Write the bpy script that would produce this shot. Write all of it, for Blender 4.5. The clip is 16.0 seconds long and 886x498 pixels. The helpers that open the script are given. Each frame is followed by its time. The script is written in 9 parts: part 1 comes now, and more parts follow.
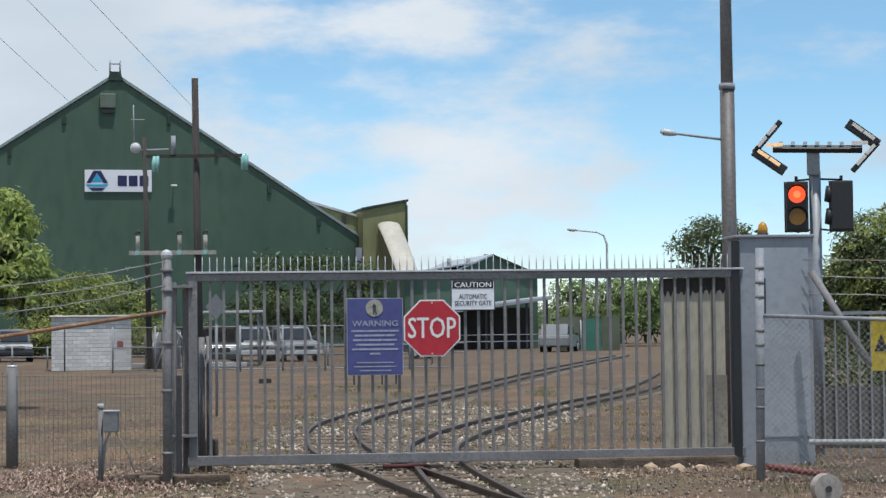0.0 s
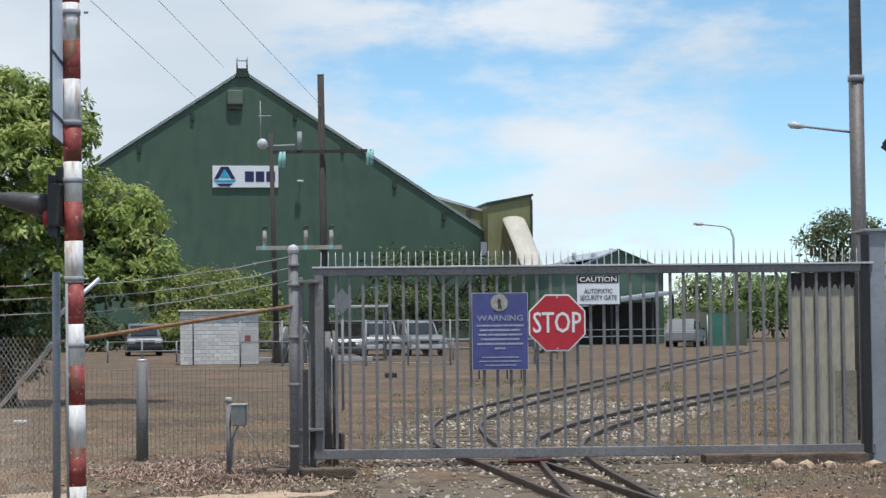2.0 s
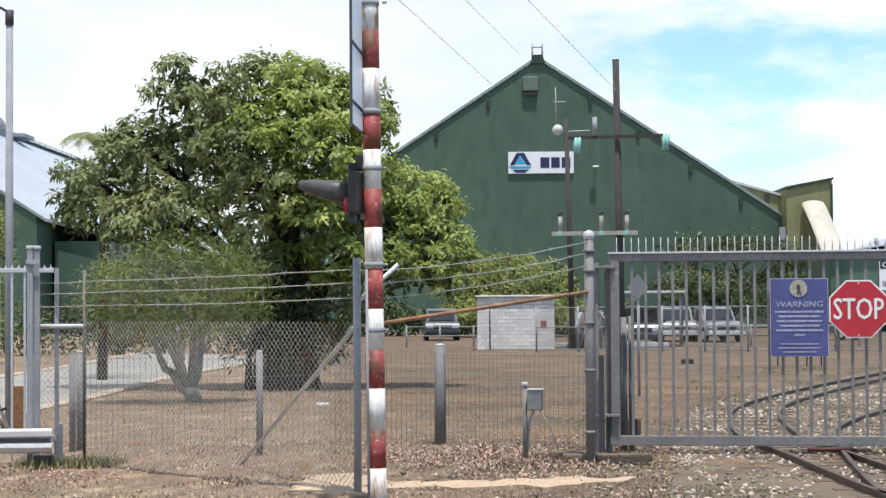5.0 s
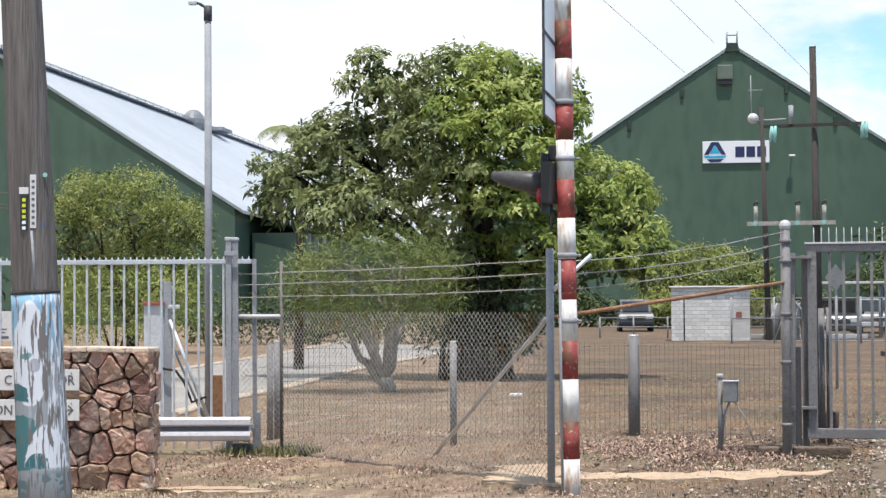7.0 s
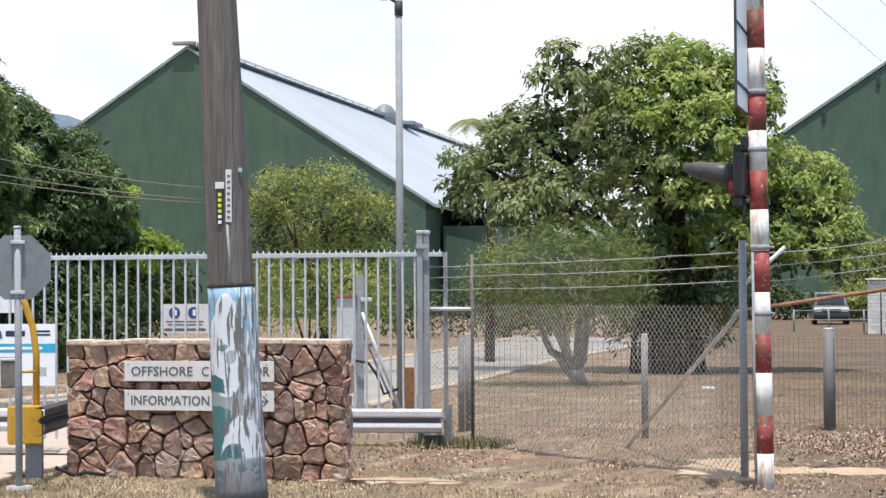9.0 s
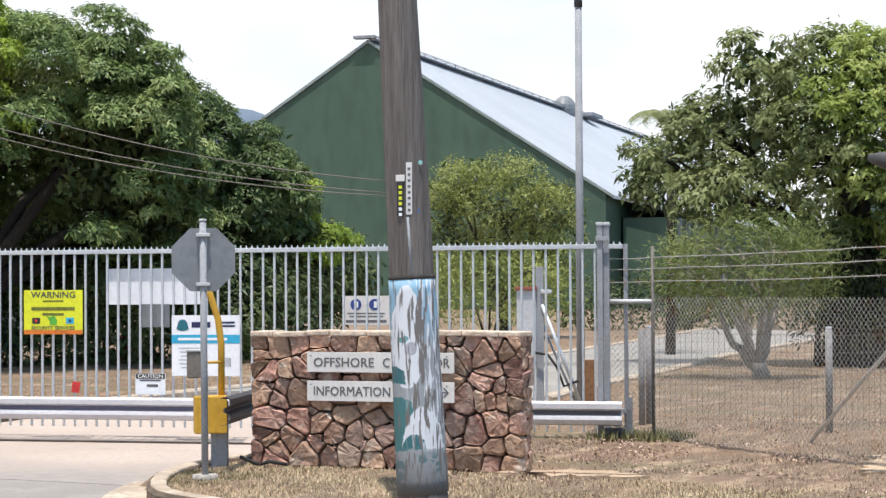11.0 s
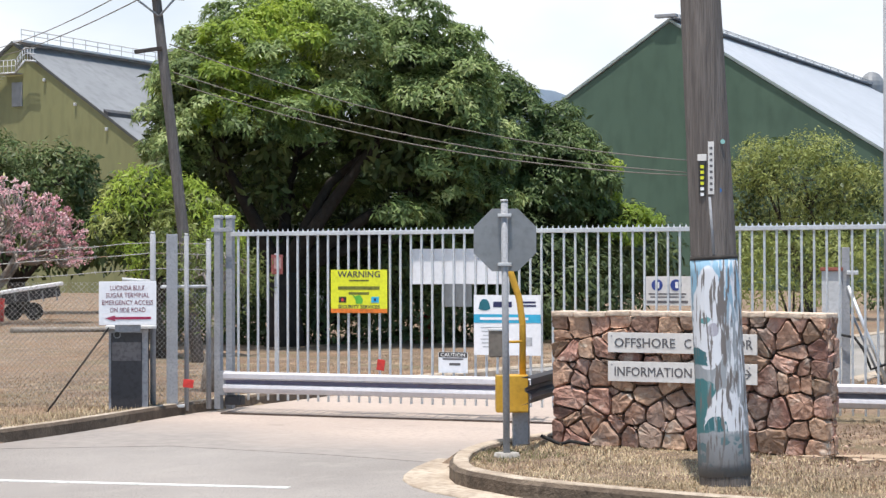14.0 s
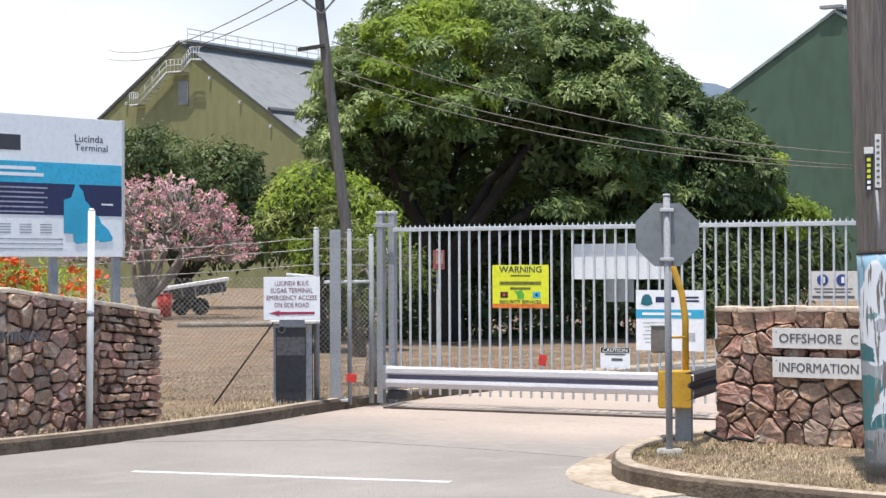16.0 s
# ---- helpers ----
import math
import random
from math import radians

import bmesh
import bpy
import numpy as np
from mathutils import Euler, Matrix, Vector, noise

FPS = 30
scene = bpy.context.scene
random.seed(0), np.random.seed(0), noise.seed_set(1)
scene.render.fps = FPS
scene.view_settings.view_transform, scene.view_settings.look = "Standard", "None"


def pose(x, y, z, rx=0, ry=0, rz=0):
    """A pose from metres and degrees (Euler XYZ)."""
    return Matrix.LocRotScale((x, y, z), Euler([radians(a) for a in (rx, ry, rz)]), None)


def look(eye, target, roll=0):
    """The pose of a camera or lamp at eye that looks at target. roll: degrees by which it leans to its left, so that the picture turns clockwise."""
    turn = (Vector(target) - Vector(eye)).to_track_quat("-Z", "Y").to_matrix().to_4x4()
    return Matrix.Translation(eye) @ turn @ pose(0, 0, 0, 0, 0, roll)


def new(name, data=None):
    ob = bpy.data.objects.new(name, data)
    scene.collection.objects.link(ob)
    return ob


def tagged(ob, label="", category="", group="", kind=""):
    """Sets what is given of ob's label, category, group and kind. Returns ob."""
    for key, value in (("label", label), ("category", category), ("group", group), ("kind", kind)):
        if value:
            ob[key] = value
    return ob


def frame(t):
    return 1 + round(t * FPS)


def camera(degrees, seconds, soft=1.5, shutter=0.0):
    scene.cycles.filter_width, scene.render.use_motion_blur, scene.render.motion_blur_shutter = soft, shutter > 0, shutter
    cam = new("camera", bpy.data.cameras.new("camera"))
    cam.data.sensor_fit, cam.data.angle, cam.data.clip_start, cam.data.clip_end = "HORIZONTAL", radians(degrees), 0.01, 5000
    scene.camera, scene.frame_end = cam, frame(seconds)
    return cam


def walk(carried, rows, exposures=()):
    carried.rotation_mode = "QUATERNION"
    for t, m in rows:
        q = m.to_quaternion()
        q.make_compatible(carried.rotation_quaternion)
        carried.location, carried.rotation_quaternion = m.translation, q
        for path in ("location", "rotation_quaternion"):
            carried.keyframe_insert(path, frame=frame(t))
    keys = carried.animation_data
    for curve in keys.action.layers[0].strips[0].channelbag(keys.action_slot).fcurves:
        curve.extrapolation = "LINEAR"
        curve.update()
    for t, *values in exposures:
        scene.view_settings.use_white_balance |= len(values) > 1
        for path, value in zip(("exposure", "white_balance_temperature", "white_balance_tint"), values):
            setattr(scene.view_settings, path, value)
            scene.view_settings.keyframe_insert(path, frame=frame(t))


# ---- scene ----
cam = camera(26.70, 16.0, soft=1.4)
EYE = (0.0, 0.0, 1.65)
# seconds, turn to the left, tilt upwards, lean (degrees)
PAN = [
    (0, 0.000, 2.354, -0.622),
    (0.5, 1.143, 2.293, -0.595),
    (1, 2.160, 2.266, -0.563),
    (1.5, 3.058, 2.237, -0.512),
    (2, 3.836, 2.229, -0.567),
    (2.5, 5.215, 2.179, -0.500),
    (3, 6.785, 2.105, -0.547),
    (3.5, 8.656, 2.038, -0.463),
    (6, 15.614, 1.745, -0.395),
    (6.5, 17.282, 1.681, -0.354),
    (7, 18.820, 1.617, -0.352),
    (7.5, 20.137, 1.551, -0.330),
    (8, 21.608, 1.492, -0.341),
    (8.5, 23.282, 1.450, -0.354),
    (11, 30.178, 1.220, -0.322),
    (11.5, 32.444, 1.065, -0.269),
    (12, 34.233, 0.955, -0.336),
    (12.5, 35.661, 0.848, -0.287),
    (13, 36.936, 0.771, -0.302),
    (13.5, 37.965, 0.727, -0.231),
    (14, 39.394, 0.653, -0.168),
    (14.5, 40.765, 0.621, -0.195),
    (15, 42.140, 0.603, -0.238),
    (15.5, 43.212, 0.573, -0.294),
    (16, 44.347, 0.523, -0.255),
]
walk(cam, [(t, pose(*EYE, 90 + tilt, 0, turn) @ pose(0, 0, 0, 0, 0, lean)) for t, turn, tilt, lean in PAN],
     exposures=[(0, -0.2, 6250, 9), (1.5, -0.17, 6250, 9), (3.5, 0.13, 6350, 9.5), (6.5, 0.36, 6600, 12), (9, 0.36, 6620, 12), (16, 0.32, 6620, 13)])

# ---- light ----
SUN_EL, SUN_AZ = radians(75), radians(150)      # azimuth clockwise from +y
world = bpy.data.worlds.new("world")
scene.world = world
world.use_nodes = True
wn, wl = world.node_tree.nodes, world.node_tree.links
bg = wn["Background"]
sky = wn.new("ShaderNodeTexSky")
sky.sky_type, sky.sun_disc, sky.sun_elevation, sky.sun_rotation = "NISHITA", False, SUN_EL, SUN_AZ
sky.air_density, sky.dust_density = 1.0, 0.1
sky.ozone_density, sky.altitude = 2.0, 2500
tc = wn.new("ShaderNodeTexCoord")
mp = wn.new("ShaderNodeMapping")
mp.inputs["Scale"].default_value = (1.0, 1.0, 2.6)
mp.inputs["Location"].default_value = (3.1, 0.4, 0.0)
n1 = wn.new("ShaderNodeTexNoise")
n1.inputs["Scale"].default_value, n1.inputs["Detail"].default_value, n1.inputs["Roughness"].default_value = 6.5, 8, 0.58
sep = wn.new("ShaderNodeSeparateXYZ")
bank = wn.new("ShaderNodeMapRange")             # the cloud closes towards -x
bank.inputs["From Min"].default_value, bank.inputs["From Max"].default_value = 0.16, -0.42
bank.inputs["To Min"].default_value, bank.inputs["To Max"].default_value = -0.11, 0.31
add = wn.new("ShaderNodeMath")
add.operation = "ADD"
ramp = wn.new("ShaderNodeMapRange")
ramp.interpolation_type = "SMOOTHSTEP"
ramp.inputs["From Min"].default_value, ramp.inputs["From Max"].default_value = 0.43, 0.63
ramp.inputs["To Min"].default_value, ramp.inputs["To Max"].default_value = 0.08, 0.95
tone = wn.new("ShaderNodeTexNoise")
tone.inputs["Scale"].default_value, tone.inputs["Detail"].default_value = 3.0, 5
cloud = wn.new("ShaderNodeMix")
cloud.data_type = "RGBA"
cloud.inputs["A"].default_value, cloud.inputs["B"].default_value = (5.4, 6.1, 6.75, 1), (8.0, 8.2, 8.4, 1)
mix = wn.new("ShaderNodeMix")
mix.data_type = "RGBA"
wl.new(tc.outputs["Generated"], mp.inputs["Vector"])
wl.new(mp.outputs[0], n1.inputs["Vector"])
wl.new(mp.outputs[0], tone.inputs["Vector"])
wl.new(tc.outputs["Generated"], sep.inputs[0])
wl.new(sep.outputs["X"], bank.inputs["Value"])
wl.new(n1.outputs[0], add.inputs[0])
wl.new(bank.outputs[0], add.inputs[1])
wl.new(add.outputs[0], ramp.inputs["Value"])
wl.new(ramp.outputs[0], mix.inputs["Factor"])
deep = wn.new("ShaderNodeHueSaturation")
deep.inputs["Saturation"].default_value, deep.inputs["Value"].default_value = 1.12, 1.38
deep.inputs["Hue"].default_value = 0.485
wl.new(sky.outputs[0], deep.inputs["Color"])
wl.new(deep.outputs[0], mix.inputs["A"])
soft_tone = wn.new("ShaderNodeMapRange")
soft_tone.inputs["From Min"].default_value, soft_tone.inputs["From Max"].default_value = 0.36, 0.66
wl.new(tone.outputs[0], soft_tone.inputs["Value"])
wl.new(soft_tone.outputs[0], cloud.inputs["Factor"])
wl.new(cloud.outputs["Result"], mix.inputs["B"])
wl.new(mix.outputs["Result"], bg.inputs["Color"])
bg.inputs["Strength"].default_value = 0.12

sun_data = bpy.data.lights.new("sun", "SUN")
sun_data.energy, sun_data.angle, sun_data.color = 4.4, radians(1.0), (1.0, 0.96, 0.9)
sun = new("sun", sun_data)
toward = Vector((math.sin(SUN_AZ) * math.cos(SUN_EL), math.cos(SUN_AZ) * math.cos(SUN_EL), math.sin(SUN_EL)))
sun.matrix_world = look(toward * 60, (0, 0, 0))
scene.view_settings.exposure = 0.0

# ---- materials ----
def mat(name, a, b=None, rough=0.7, metal=0.0, big=1.0, fine=25.0, amount=0.6, bump=0.0, bump_scale=40.0, stretch=(1, 1, 1),
        per=None, per_amount=0.35, spots=None, spot_scale=3.0, spot_cut=0.6, spec=0.4, coord="Object", wave=None, emit=None):
    """A surface of two colours mixed by broad and fine noise, with optional spots, relief and change from piece to piece."""
    m = bpy.data.materials.new(name)
    m.use_nodes = True
    ns, ls = m.node_tree.nodes, m.node_tree.links
    p = ns["Principled BSDF"]
    b = b or tuple(c * 0.75 for c in a)
    co = ns.new("ShaderNodeTexCoord")
    ma = ns.new("ShaderNodeMapping")
    ma.inputs["Scale"].default_value = stretch
    ls.new(co.outputs[coord], ma.inputs["Vector"])

    def noise_tex(scale, detail=4):
        n = ns.new("ShaderNodeTexNoise")
        n.inputs["Scale"].default_value, n.inputs["Detail"].default_value = scale, detail
        ls.new(ma.outputs[0], n.inputs["Vector"])
        return n

    def mixed(f, x, y):
        k = ns.new("ShaderNodeMix")
        k.data_type = "RGBA"
        for sock, v in (("Factor", f), ("A", x), ("B", y)):
            if isinstance(v, (tuple, float, int)):
                k.inputs[sock].default_value = (*v, 1) if isinstance(v, tuple) else v
            else:
                ls.new(v, k.inputs[sock])
        return k.outputs["Result"]

    def ranged(v, lo, hi, o0=0.0, o1=1.0):
        r = ns.new("ShaderNodeMapRange")
        r.inputs["From Min"].default_value, r.inputs["From Max"].default_value = lo, hi
        r.inputs["To Min"].default_value, r.inputs["To Max"].default_value = o0, o1
        ls.new(v, r.inputs["Value"])
        return r.outputs[0]

    col = mixed(ranged(noise_tex(big).outputs[0], 0.35, 0.65), a, b)
    half = tuple(c * (1 - amount * 0.5) for c in b)
    col = mixed(ranged(noise_tex(fine, 6).outputs[0], 0.45, 0.75), col, half)
    if spots:
        col = mixed(ranged(noise_tex(spot_scale, 6).outputs[0], spot_cut, spot_cut + 0.07), col, spots)
    if per:
        if per == "object":
            ran = ns.new("ShaderNodeObjectInfo").outputs["Random"]
        else:
            ran = ns.new("ShaderNodeNewGeometry").outputs["Random Per Island"]
        hsv = ns.new("ShaderNodeHueSaturation")
        ls.new(ranged(ran, 0, 1, 1 - per_amount, 1 + per_amount), hsv.inputs["Value"])
        wob = ns.new("ShaderNodeMath")
        wob.operation = "FRACT"
        mul = ns.new("ShaderNodeMath")
        mul.operation = "MULTIPLY"
        mul.inputs[1].default_value = 17.3
        ls.new(ran, mul.inputs[0])
        ls.new(mul.outputs[0], wob.inputs[0])
        ls.new(ranged(wob.outputs[0], 0, 1, 0.5 - per_amount * 0.035, 0.5 + per_amount * 0.035), hsv.inputs["Hue"])
        ls.new(col, hsv.inputs["Color"])
        col = hsv.outputs["Color"]
    ls.new(col, p.inputs["Base Color"])
    p.inputs["Roughness"].default_value, p.inputs["Metallic"].default_value = rough, metal
    p.inputs["Specular IOR Level"].default_value = spec
    height = None
    if bump:
        height = noise_tex(bump_scale, 5).outputs[0]
    if wave:
        w = ns.new("ShaderNodeTexWave")
        w.inputs["Scale"].default_value = wave
        w.inputs["Distortion"].default_value = 0
        ls.new(ma.outputs[0], w.inputs["Vector"])
        height = w.outputs["Fac"]
    if height is not None:
        bu = ns.new("ShaderNodeBump")
        bu.inputs["Strength"].default_value, bu.inputs["Distance"].default_value = (bump or 0.4), 0.03
        ls.new(height, bu.inputs["Height"])
        ls.new(bu.outputs[0], p.inputs["Normal"])
    if emit:
        p.inputs["Emission Color"].default_value, p.inputs["Emission Strength"].default_value = (*emit[0], 1), emit[1]
    return m


def leaf_mat(name, a, b, c, glow=0.28, rough=0.5):
    """Leaves in three colours by leaf, letting some light through."""
    m = bpy.data.materials.new(name)
    m.use_nodes = True
    ns, ls = m.node_tree.nodes, m.node_tree.links
    p, out = ns["Principled BSDF"], ns["Material Output"]
    geo = ns.new("ShaderNodeNewGeometry")
    ramp = ns.new("ShaderNodeValToRGB")
    ramp.color_ramp.elements[0].color, ramp.color_ramp.elements[1].color = (*a, 1), (*c, 1)
    e = ramp.color_ramp.elements.new(0.55)
    e.color = (*b, 1)
    co = ns.new("ShaderNodeTexCoord")
    n = ns.new("ShaderNodeTexNoise")
    n.inputs["Scale"].default_value, n.inputs["Detail"].default_value = 0.55, 3
    ls.new(co.outputs["Object"], n.inputs["Vector"])
    mean = ns.new("ShaderNodeMath")
    mean.operation = "MULTIPLY_ADD"
    mean.inputs[1].default_value = 0.5
    ls.new(geo.outputs["Random Per Island"], mean.inputs[0])
    r = ns.new("ShaderNodeMapRange")
    r.inputs["From Min"].default_value, r.inputs["From Max"].default_value = 0.35, 0.65
    r.inputs["To Min"].default_value, r.inputs["To Max"].default_value = -0.1, 0.6
    ls.new(n.outputs[0], r.inputs["Value"])
    ls.new(r.outputs[0], mean.inputs[2])
    ls.new(mean.outputs[0], ramp.inputs[0])
    ls.new(ramp.outputs[0], p.inputs["Base Color"])
    p.inputs["Roughness"].default_value, p.inputs["Specular IOR Level"].default_value = rough, 0.32
    tr = ns.new("ShaderNodeBsdfTranslucent")
    ls.new(ramp.outputs[0], tr.inputs["Color"])
    mx = ns.new("ShaderNodeMixShader")
    mx.inputs[0].default_value = glow
    ls.new(p.outputs[0], mx.inputs[1])
    ls.new(tr.outputs[0], mx.inputs[2])
    ls.new(mx.outputs[0], out.inputs["Surface"])
    return m


GRASS = mat("dry grass ground", (0.265, 0.186, 0.128), (0.178, 0.122, 0.085), 0.95, big=0.2, fine=16, amount=0.95, bump=1.0, bump_scale=40,
            spots=(0.20, 0.155, 0.088), spot_scale=0.45, spot_cut=0.60)
def add_dirt(m, dirt, x0, x1, axis="X", wobble=9.0, slope=0.0):
    """Grey-brown trodden dirt that takes over towards the tracks, with a ragged edge."""
    ns, ls = m.node_tree.nodes, m.node_tree.links
    p = ns["Principled BSDF"]
    old = p.inputs["Base Color"].links[0].from_socket
    co = ns.new("ShaderNodeTexCoord")
    sep = ns.new("ShaderNodeSeparateXYZ")
    ls.new(co.outputs["Object"], sep.inputs[0])
    n = ns.new("ShaderNodeTexNoise")
    n.inputs["Scale"].default_value, n.inputs["Detail"].default_value = 0.5, 6
    ls.new(co.outputs["Object"], n.inputs["Vector"])
    wob = ns.new("ShaderNodeMath")
    wob.operation = "MULTIPLY_ADD"
    wob.inputs[1].default_value = wobble
    ls.new(n.outputs[0], wob.inputs[0])
    tilt = ns.new("ShaderNodeMath")
    tilt.operation = "MULTIPLY_ADD"
    tilt.inputs[1].default_value = slope
    ls.new(sep.outputs["Y"], tilt.inputs[0])
    ls.new(sep.outputs[axis], tilt.inputs[2])
    ls.new(tilt.outputs[0], wob.inputs[2])
    r = ns.new("ShaderNodeMapRange")
    r.inputs["From Min"].default_value, r.inputs["From Max"].default_value = x0 + wobble / 2, x1 + wobble / 2
    ls.new(wob.outputs[0], r.inputs["Value"])
    g = ns.new("ShaderNodeTexNoise")
    g.inputs["Scale"].default_value, g.inputs["Detail"].default_value = 7.0, 8
    ls.new(co.outputs["Object"], g.inputs["Vector"])
    k = ns.new("ShaderNodeMix")
    k.data_type = "RGBA"
    k.inputs["A"].default_value, k.inputs["B"].default_value = (*dirt, 1), (*(c * 0.55 for c in dirt), 1)
    ls.new(g.outputs[0], k.inputs["Factor"])
    out = ns.new("ShaderNodeMix")
    out.data_type = "RGBA"
    ls.new(r.outputs[0], out.inputs["Factor"])
    ls.new(old, out.inputs["A"])
    ls.new(k.outputs["Result"], out.inputs["B"])
    ls.new(out.outputs["Result"], p.inputs["Base Color"])


def add_mottle(m, tint, scale, lo, hi, amount, stretch=(1, 1, 1), turn=0.0):
    """Patches of another colour laid over a surface."""
    ns, ls = m.node_tree.nodes, m.node_tree.links
    p = ns["Principled BSDF"]
    old = p.inputs["Base Color"].links[0].from_socket
    co = ns.new("ShaderNodeTexCoord")
    ma = ns.new("ShaderNodeMapping")
    ma.inputs["Scale"].default_value, ma.inputs["Rotation"].default_value = stretch, (0, 0, turn)
    n = ns.new("ShaderNodeTexNoise")
    n.inputs["Scale"].default_value, n.inputs["Detail"].default_value, n.inputs["Roughness"].default_value = scale, 9, 0.65
    ls.new(co.outputs["Object"], ma.inputs["Vector"])
    ls.new(ma.outputs[0], n.inputs["Vector"])
    r = ns.new("ShaderNodeMapRange")
    r.inputs["From Min"].default_value, r.inputs["From Max"].default_value, r.inputs["To Max"].default_value = lo, hi, amount
    ls.new(n.outputs[0], r.inputs["Value"])
    k = ns.new("ShaderNodeMix")
    k.data_type = "RGBA"
    ls.new(r.outputs[0], k.inputs["Factor"])
    ls.new(old, k.inputs["A"])
    k.inputs["B"].default_value = (*tint, 1)
    ls.new(k.outputs["Result"], p.inputs["Base Color"])


add_mottle(GRASS, (0.20, 0.135, 0.098), 1.1, 0.46, 0.60, 0.7, (1, 0.28, 1))
add_mottle(GRASS, (0.45, 0.345, 0.235), 2.6, 0.50, 0.62, 0.7, (1, 0.3, 1))
add_dirt(GRASS, (0.122, 0.083, 0.059), 0.3, 4.0, "X", 6.0, 0.35)
add_mottle(GRASS, (0.12, 0.085, 0.062), 4.0, 0.50, 0.66, 0.65, (1, 0.35, 1))
add_mottle(GRASS, (0.38, 0.285, 0.20), 7.5, 0.55, 0.67, 0.6, (1, 0.4, 1))
add_mottle(GRASS, (0.235, 0.138, 0.078), 0.33, 0.48, 0.62, 0.6)
add_mottle(GRASS, (0.145, 0.132, 0.072), 0.55, 0.50, 0.64, 0.65, (0.6, 1.3, 1))
add_mottle(GRASS, (0.30, 0.22, 0.14), 0.9, 0.57, 0.67, 0.4, (0.5, 1.6, 1))
BLADES = mat("dry grass blades", (0.46, 0.345, 0.225), (0.30, 0.215, 0.14), 0.9, big=0.6, per="island", per_amount=0.4)
STRAW = mat("bleached straw blades", (0.62, 0.50, 0.33), (0.42, 0.33, 0.21), 0.9, big=0.8, per="island", per_amount=0.4)
LITTER = mat("leaf litter", (0.50, 0.37, 0.29), (0.32, 0.215, 0.165), 0.9, per="island", per_amount=0.6)
SOIL = mat("pale sandy soil", (0.50, 0.375, 0.26), (0.40, 0.29, 0.20), 0.95, big=1.5, fine=20, bump=0.5)
GRAVEL = mat("ballast bed", (0.185, 0.14, 0.10), (0.115, 0.09, 0.066), 0.95, big=0.8, fine=30, bump=0.8, bump_scale=30, spots=(0.2, 0.17, 0.08), spot_scale=1.1, spot_cut=0.62)
PEBBLE = mat("ballast stone", (0.43, 0.37, 0.30), (0.20, 0.16, 0.125), 0.9, per="island", per_amount=0.7)
ASPHALT = mat("worn asphalt", (0.345, 0.318, 0.295), (0.27, 0.248, 0.23), 0.9, big=0.5, fine=60, bump=0.4, bump_scale=90)
INNER = mat("pale sealed road", (0.33, 0.31, 0.29), (0.25, 0.24, 0.22), 0.9, big=0.4, fine=40, bump=0.3)
CONCRETE = mat("pinkish concrete drive", (0.47, 0.39, 0.335), (0.40, 0.33, 0.285), 0.85, big=0.45, fine=18, amount=0.25, bump=0.2, bump_scale=60,
               spots=(0.28, 0.24, 0.21), spot_scale=0.9, spot_cut=0.70)
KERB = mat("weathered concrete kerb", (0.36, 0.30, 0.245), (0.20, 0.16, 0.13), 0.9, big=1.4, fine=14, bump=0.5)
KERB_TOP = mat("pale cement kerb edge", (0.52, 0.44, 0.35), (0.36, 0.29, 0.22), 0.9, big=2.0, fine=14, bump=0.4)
KERB_DK = mat("dark brown kerb", (0.17, 0.13, 0.095), (0.085, 0.062, 0.045), 0.95, big=1.6, fine=12, bump=0.6)
add_dirt(CONCRETE, (0.36, 0.325, 0.298), 15.2, 13.4, "Y", 2.5)
add_mottle(ASPHALT, (0.36, 0.33, 0.30), 3.0, 0.52, 0.70, 0.5, (1, 0.5, 1))
add_mottle(ASPHALT, (0.10, 0.095, 0.09), 30.0, 0.56, 0.66, 0.5)
add_mottle(CONCRETE, (0.30, 0.26, 0.23), 1.3, 0.54, 0.75, 0.45, (0.4, 1.2, 1))
PLINTH = mat("grey concrete", (0.42, 0.40, 0.37), (0.30, 0.28, 0.25), 0.9, big=2, fine=20, bump=0.4)
LINE = mat("worn white road paint", (0.75, 0.75, 0.73), (0.6, 0.6, 0.58), 0.8, big=2, fine=30, spots=(0.2, 0.2, 0.2), spot_scale=14, spot_cut=0.66)
GREEN = mat("green sheet cladding", (0.072, 0.122, 0.084), (0.055, 0.098, 0.068), 0.6, big=0.16, fine=1.0, amount=0.26, wave=3.0, bump=0.06, stretch=(1, 1, 0.4))
GREEN_DK = mat("dark green trim", (0.03, 0.055, 0.04), None, 0.6)
OLIVE = mat("olive sheet cladding", (0.225, 0.225, 0.105), (0.185, 0.185, 0.085), 0.6, big=0.12, fine=1.5, amount=0.25, wave=3.0, bump=0.15, stretch=(1, 1, 0.3))
ROOF_WHITE = mat("bright metal roof", (0.44, 0.47, 0.51), (0.37, 0.40, 0.44), 0.45, 0.15, big=0.08, fine=1.0, amount=0.12, wave=2.0, bump=0.12)
ROOF_GREY = mat("weathered grey roof", (0.25, 0.26, 0.27), (0.19, 0.20, 0.21), 0.55, 0.1, big=0.10, fine=1.2, amount=0.25, wave=2.0, bump=0.12)
GALV = mat("galvanised steel", (0.33, 0.34, 0.36), (0.25, 0.26, 0.28), 0.75, 0.05, big=3, fine=40, amount=0.3)
GALV_LT = mat("bright galvanised steel", (0.62, 0.64, 0.66), (0.50, 0.52, 0.55), 0.42, 0.4, big=3, fine=40, amount=0.25)
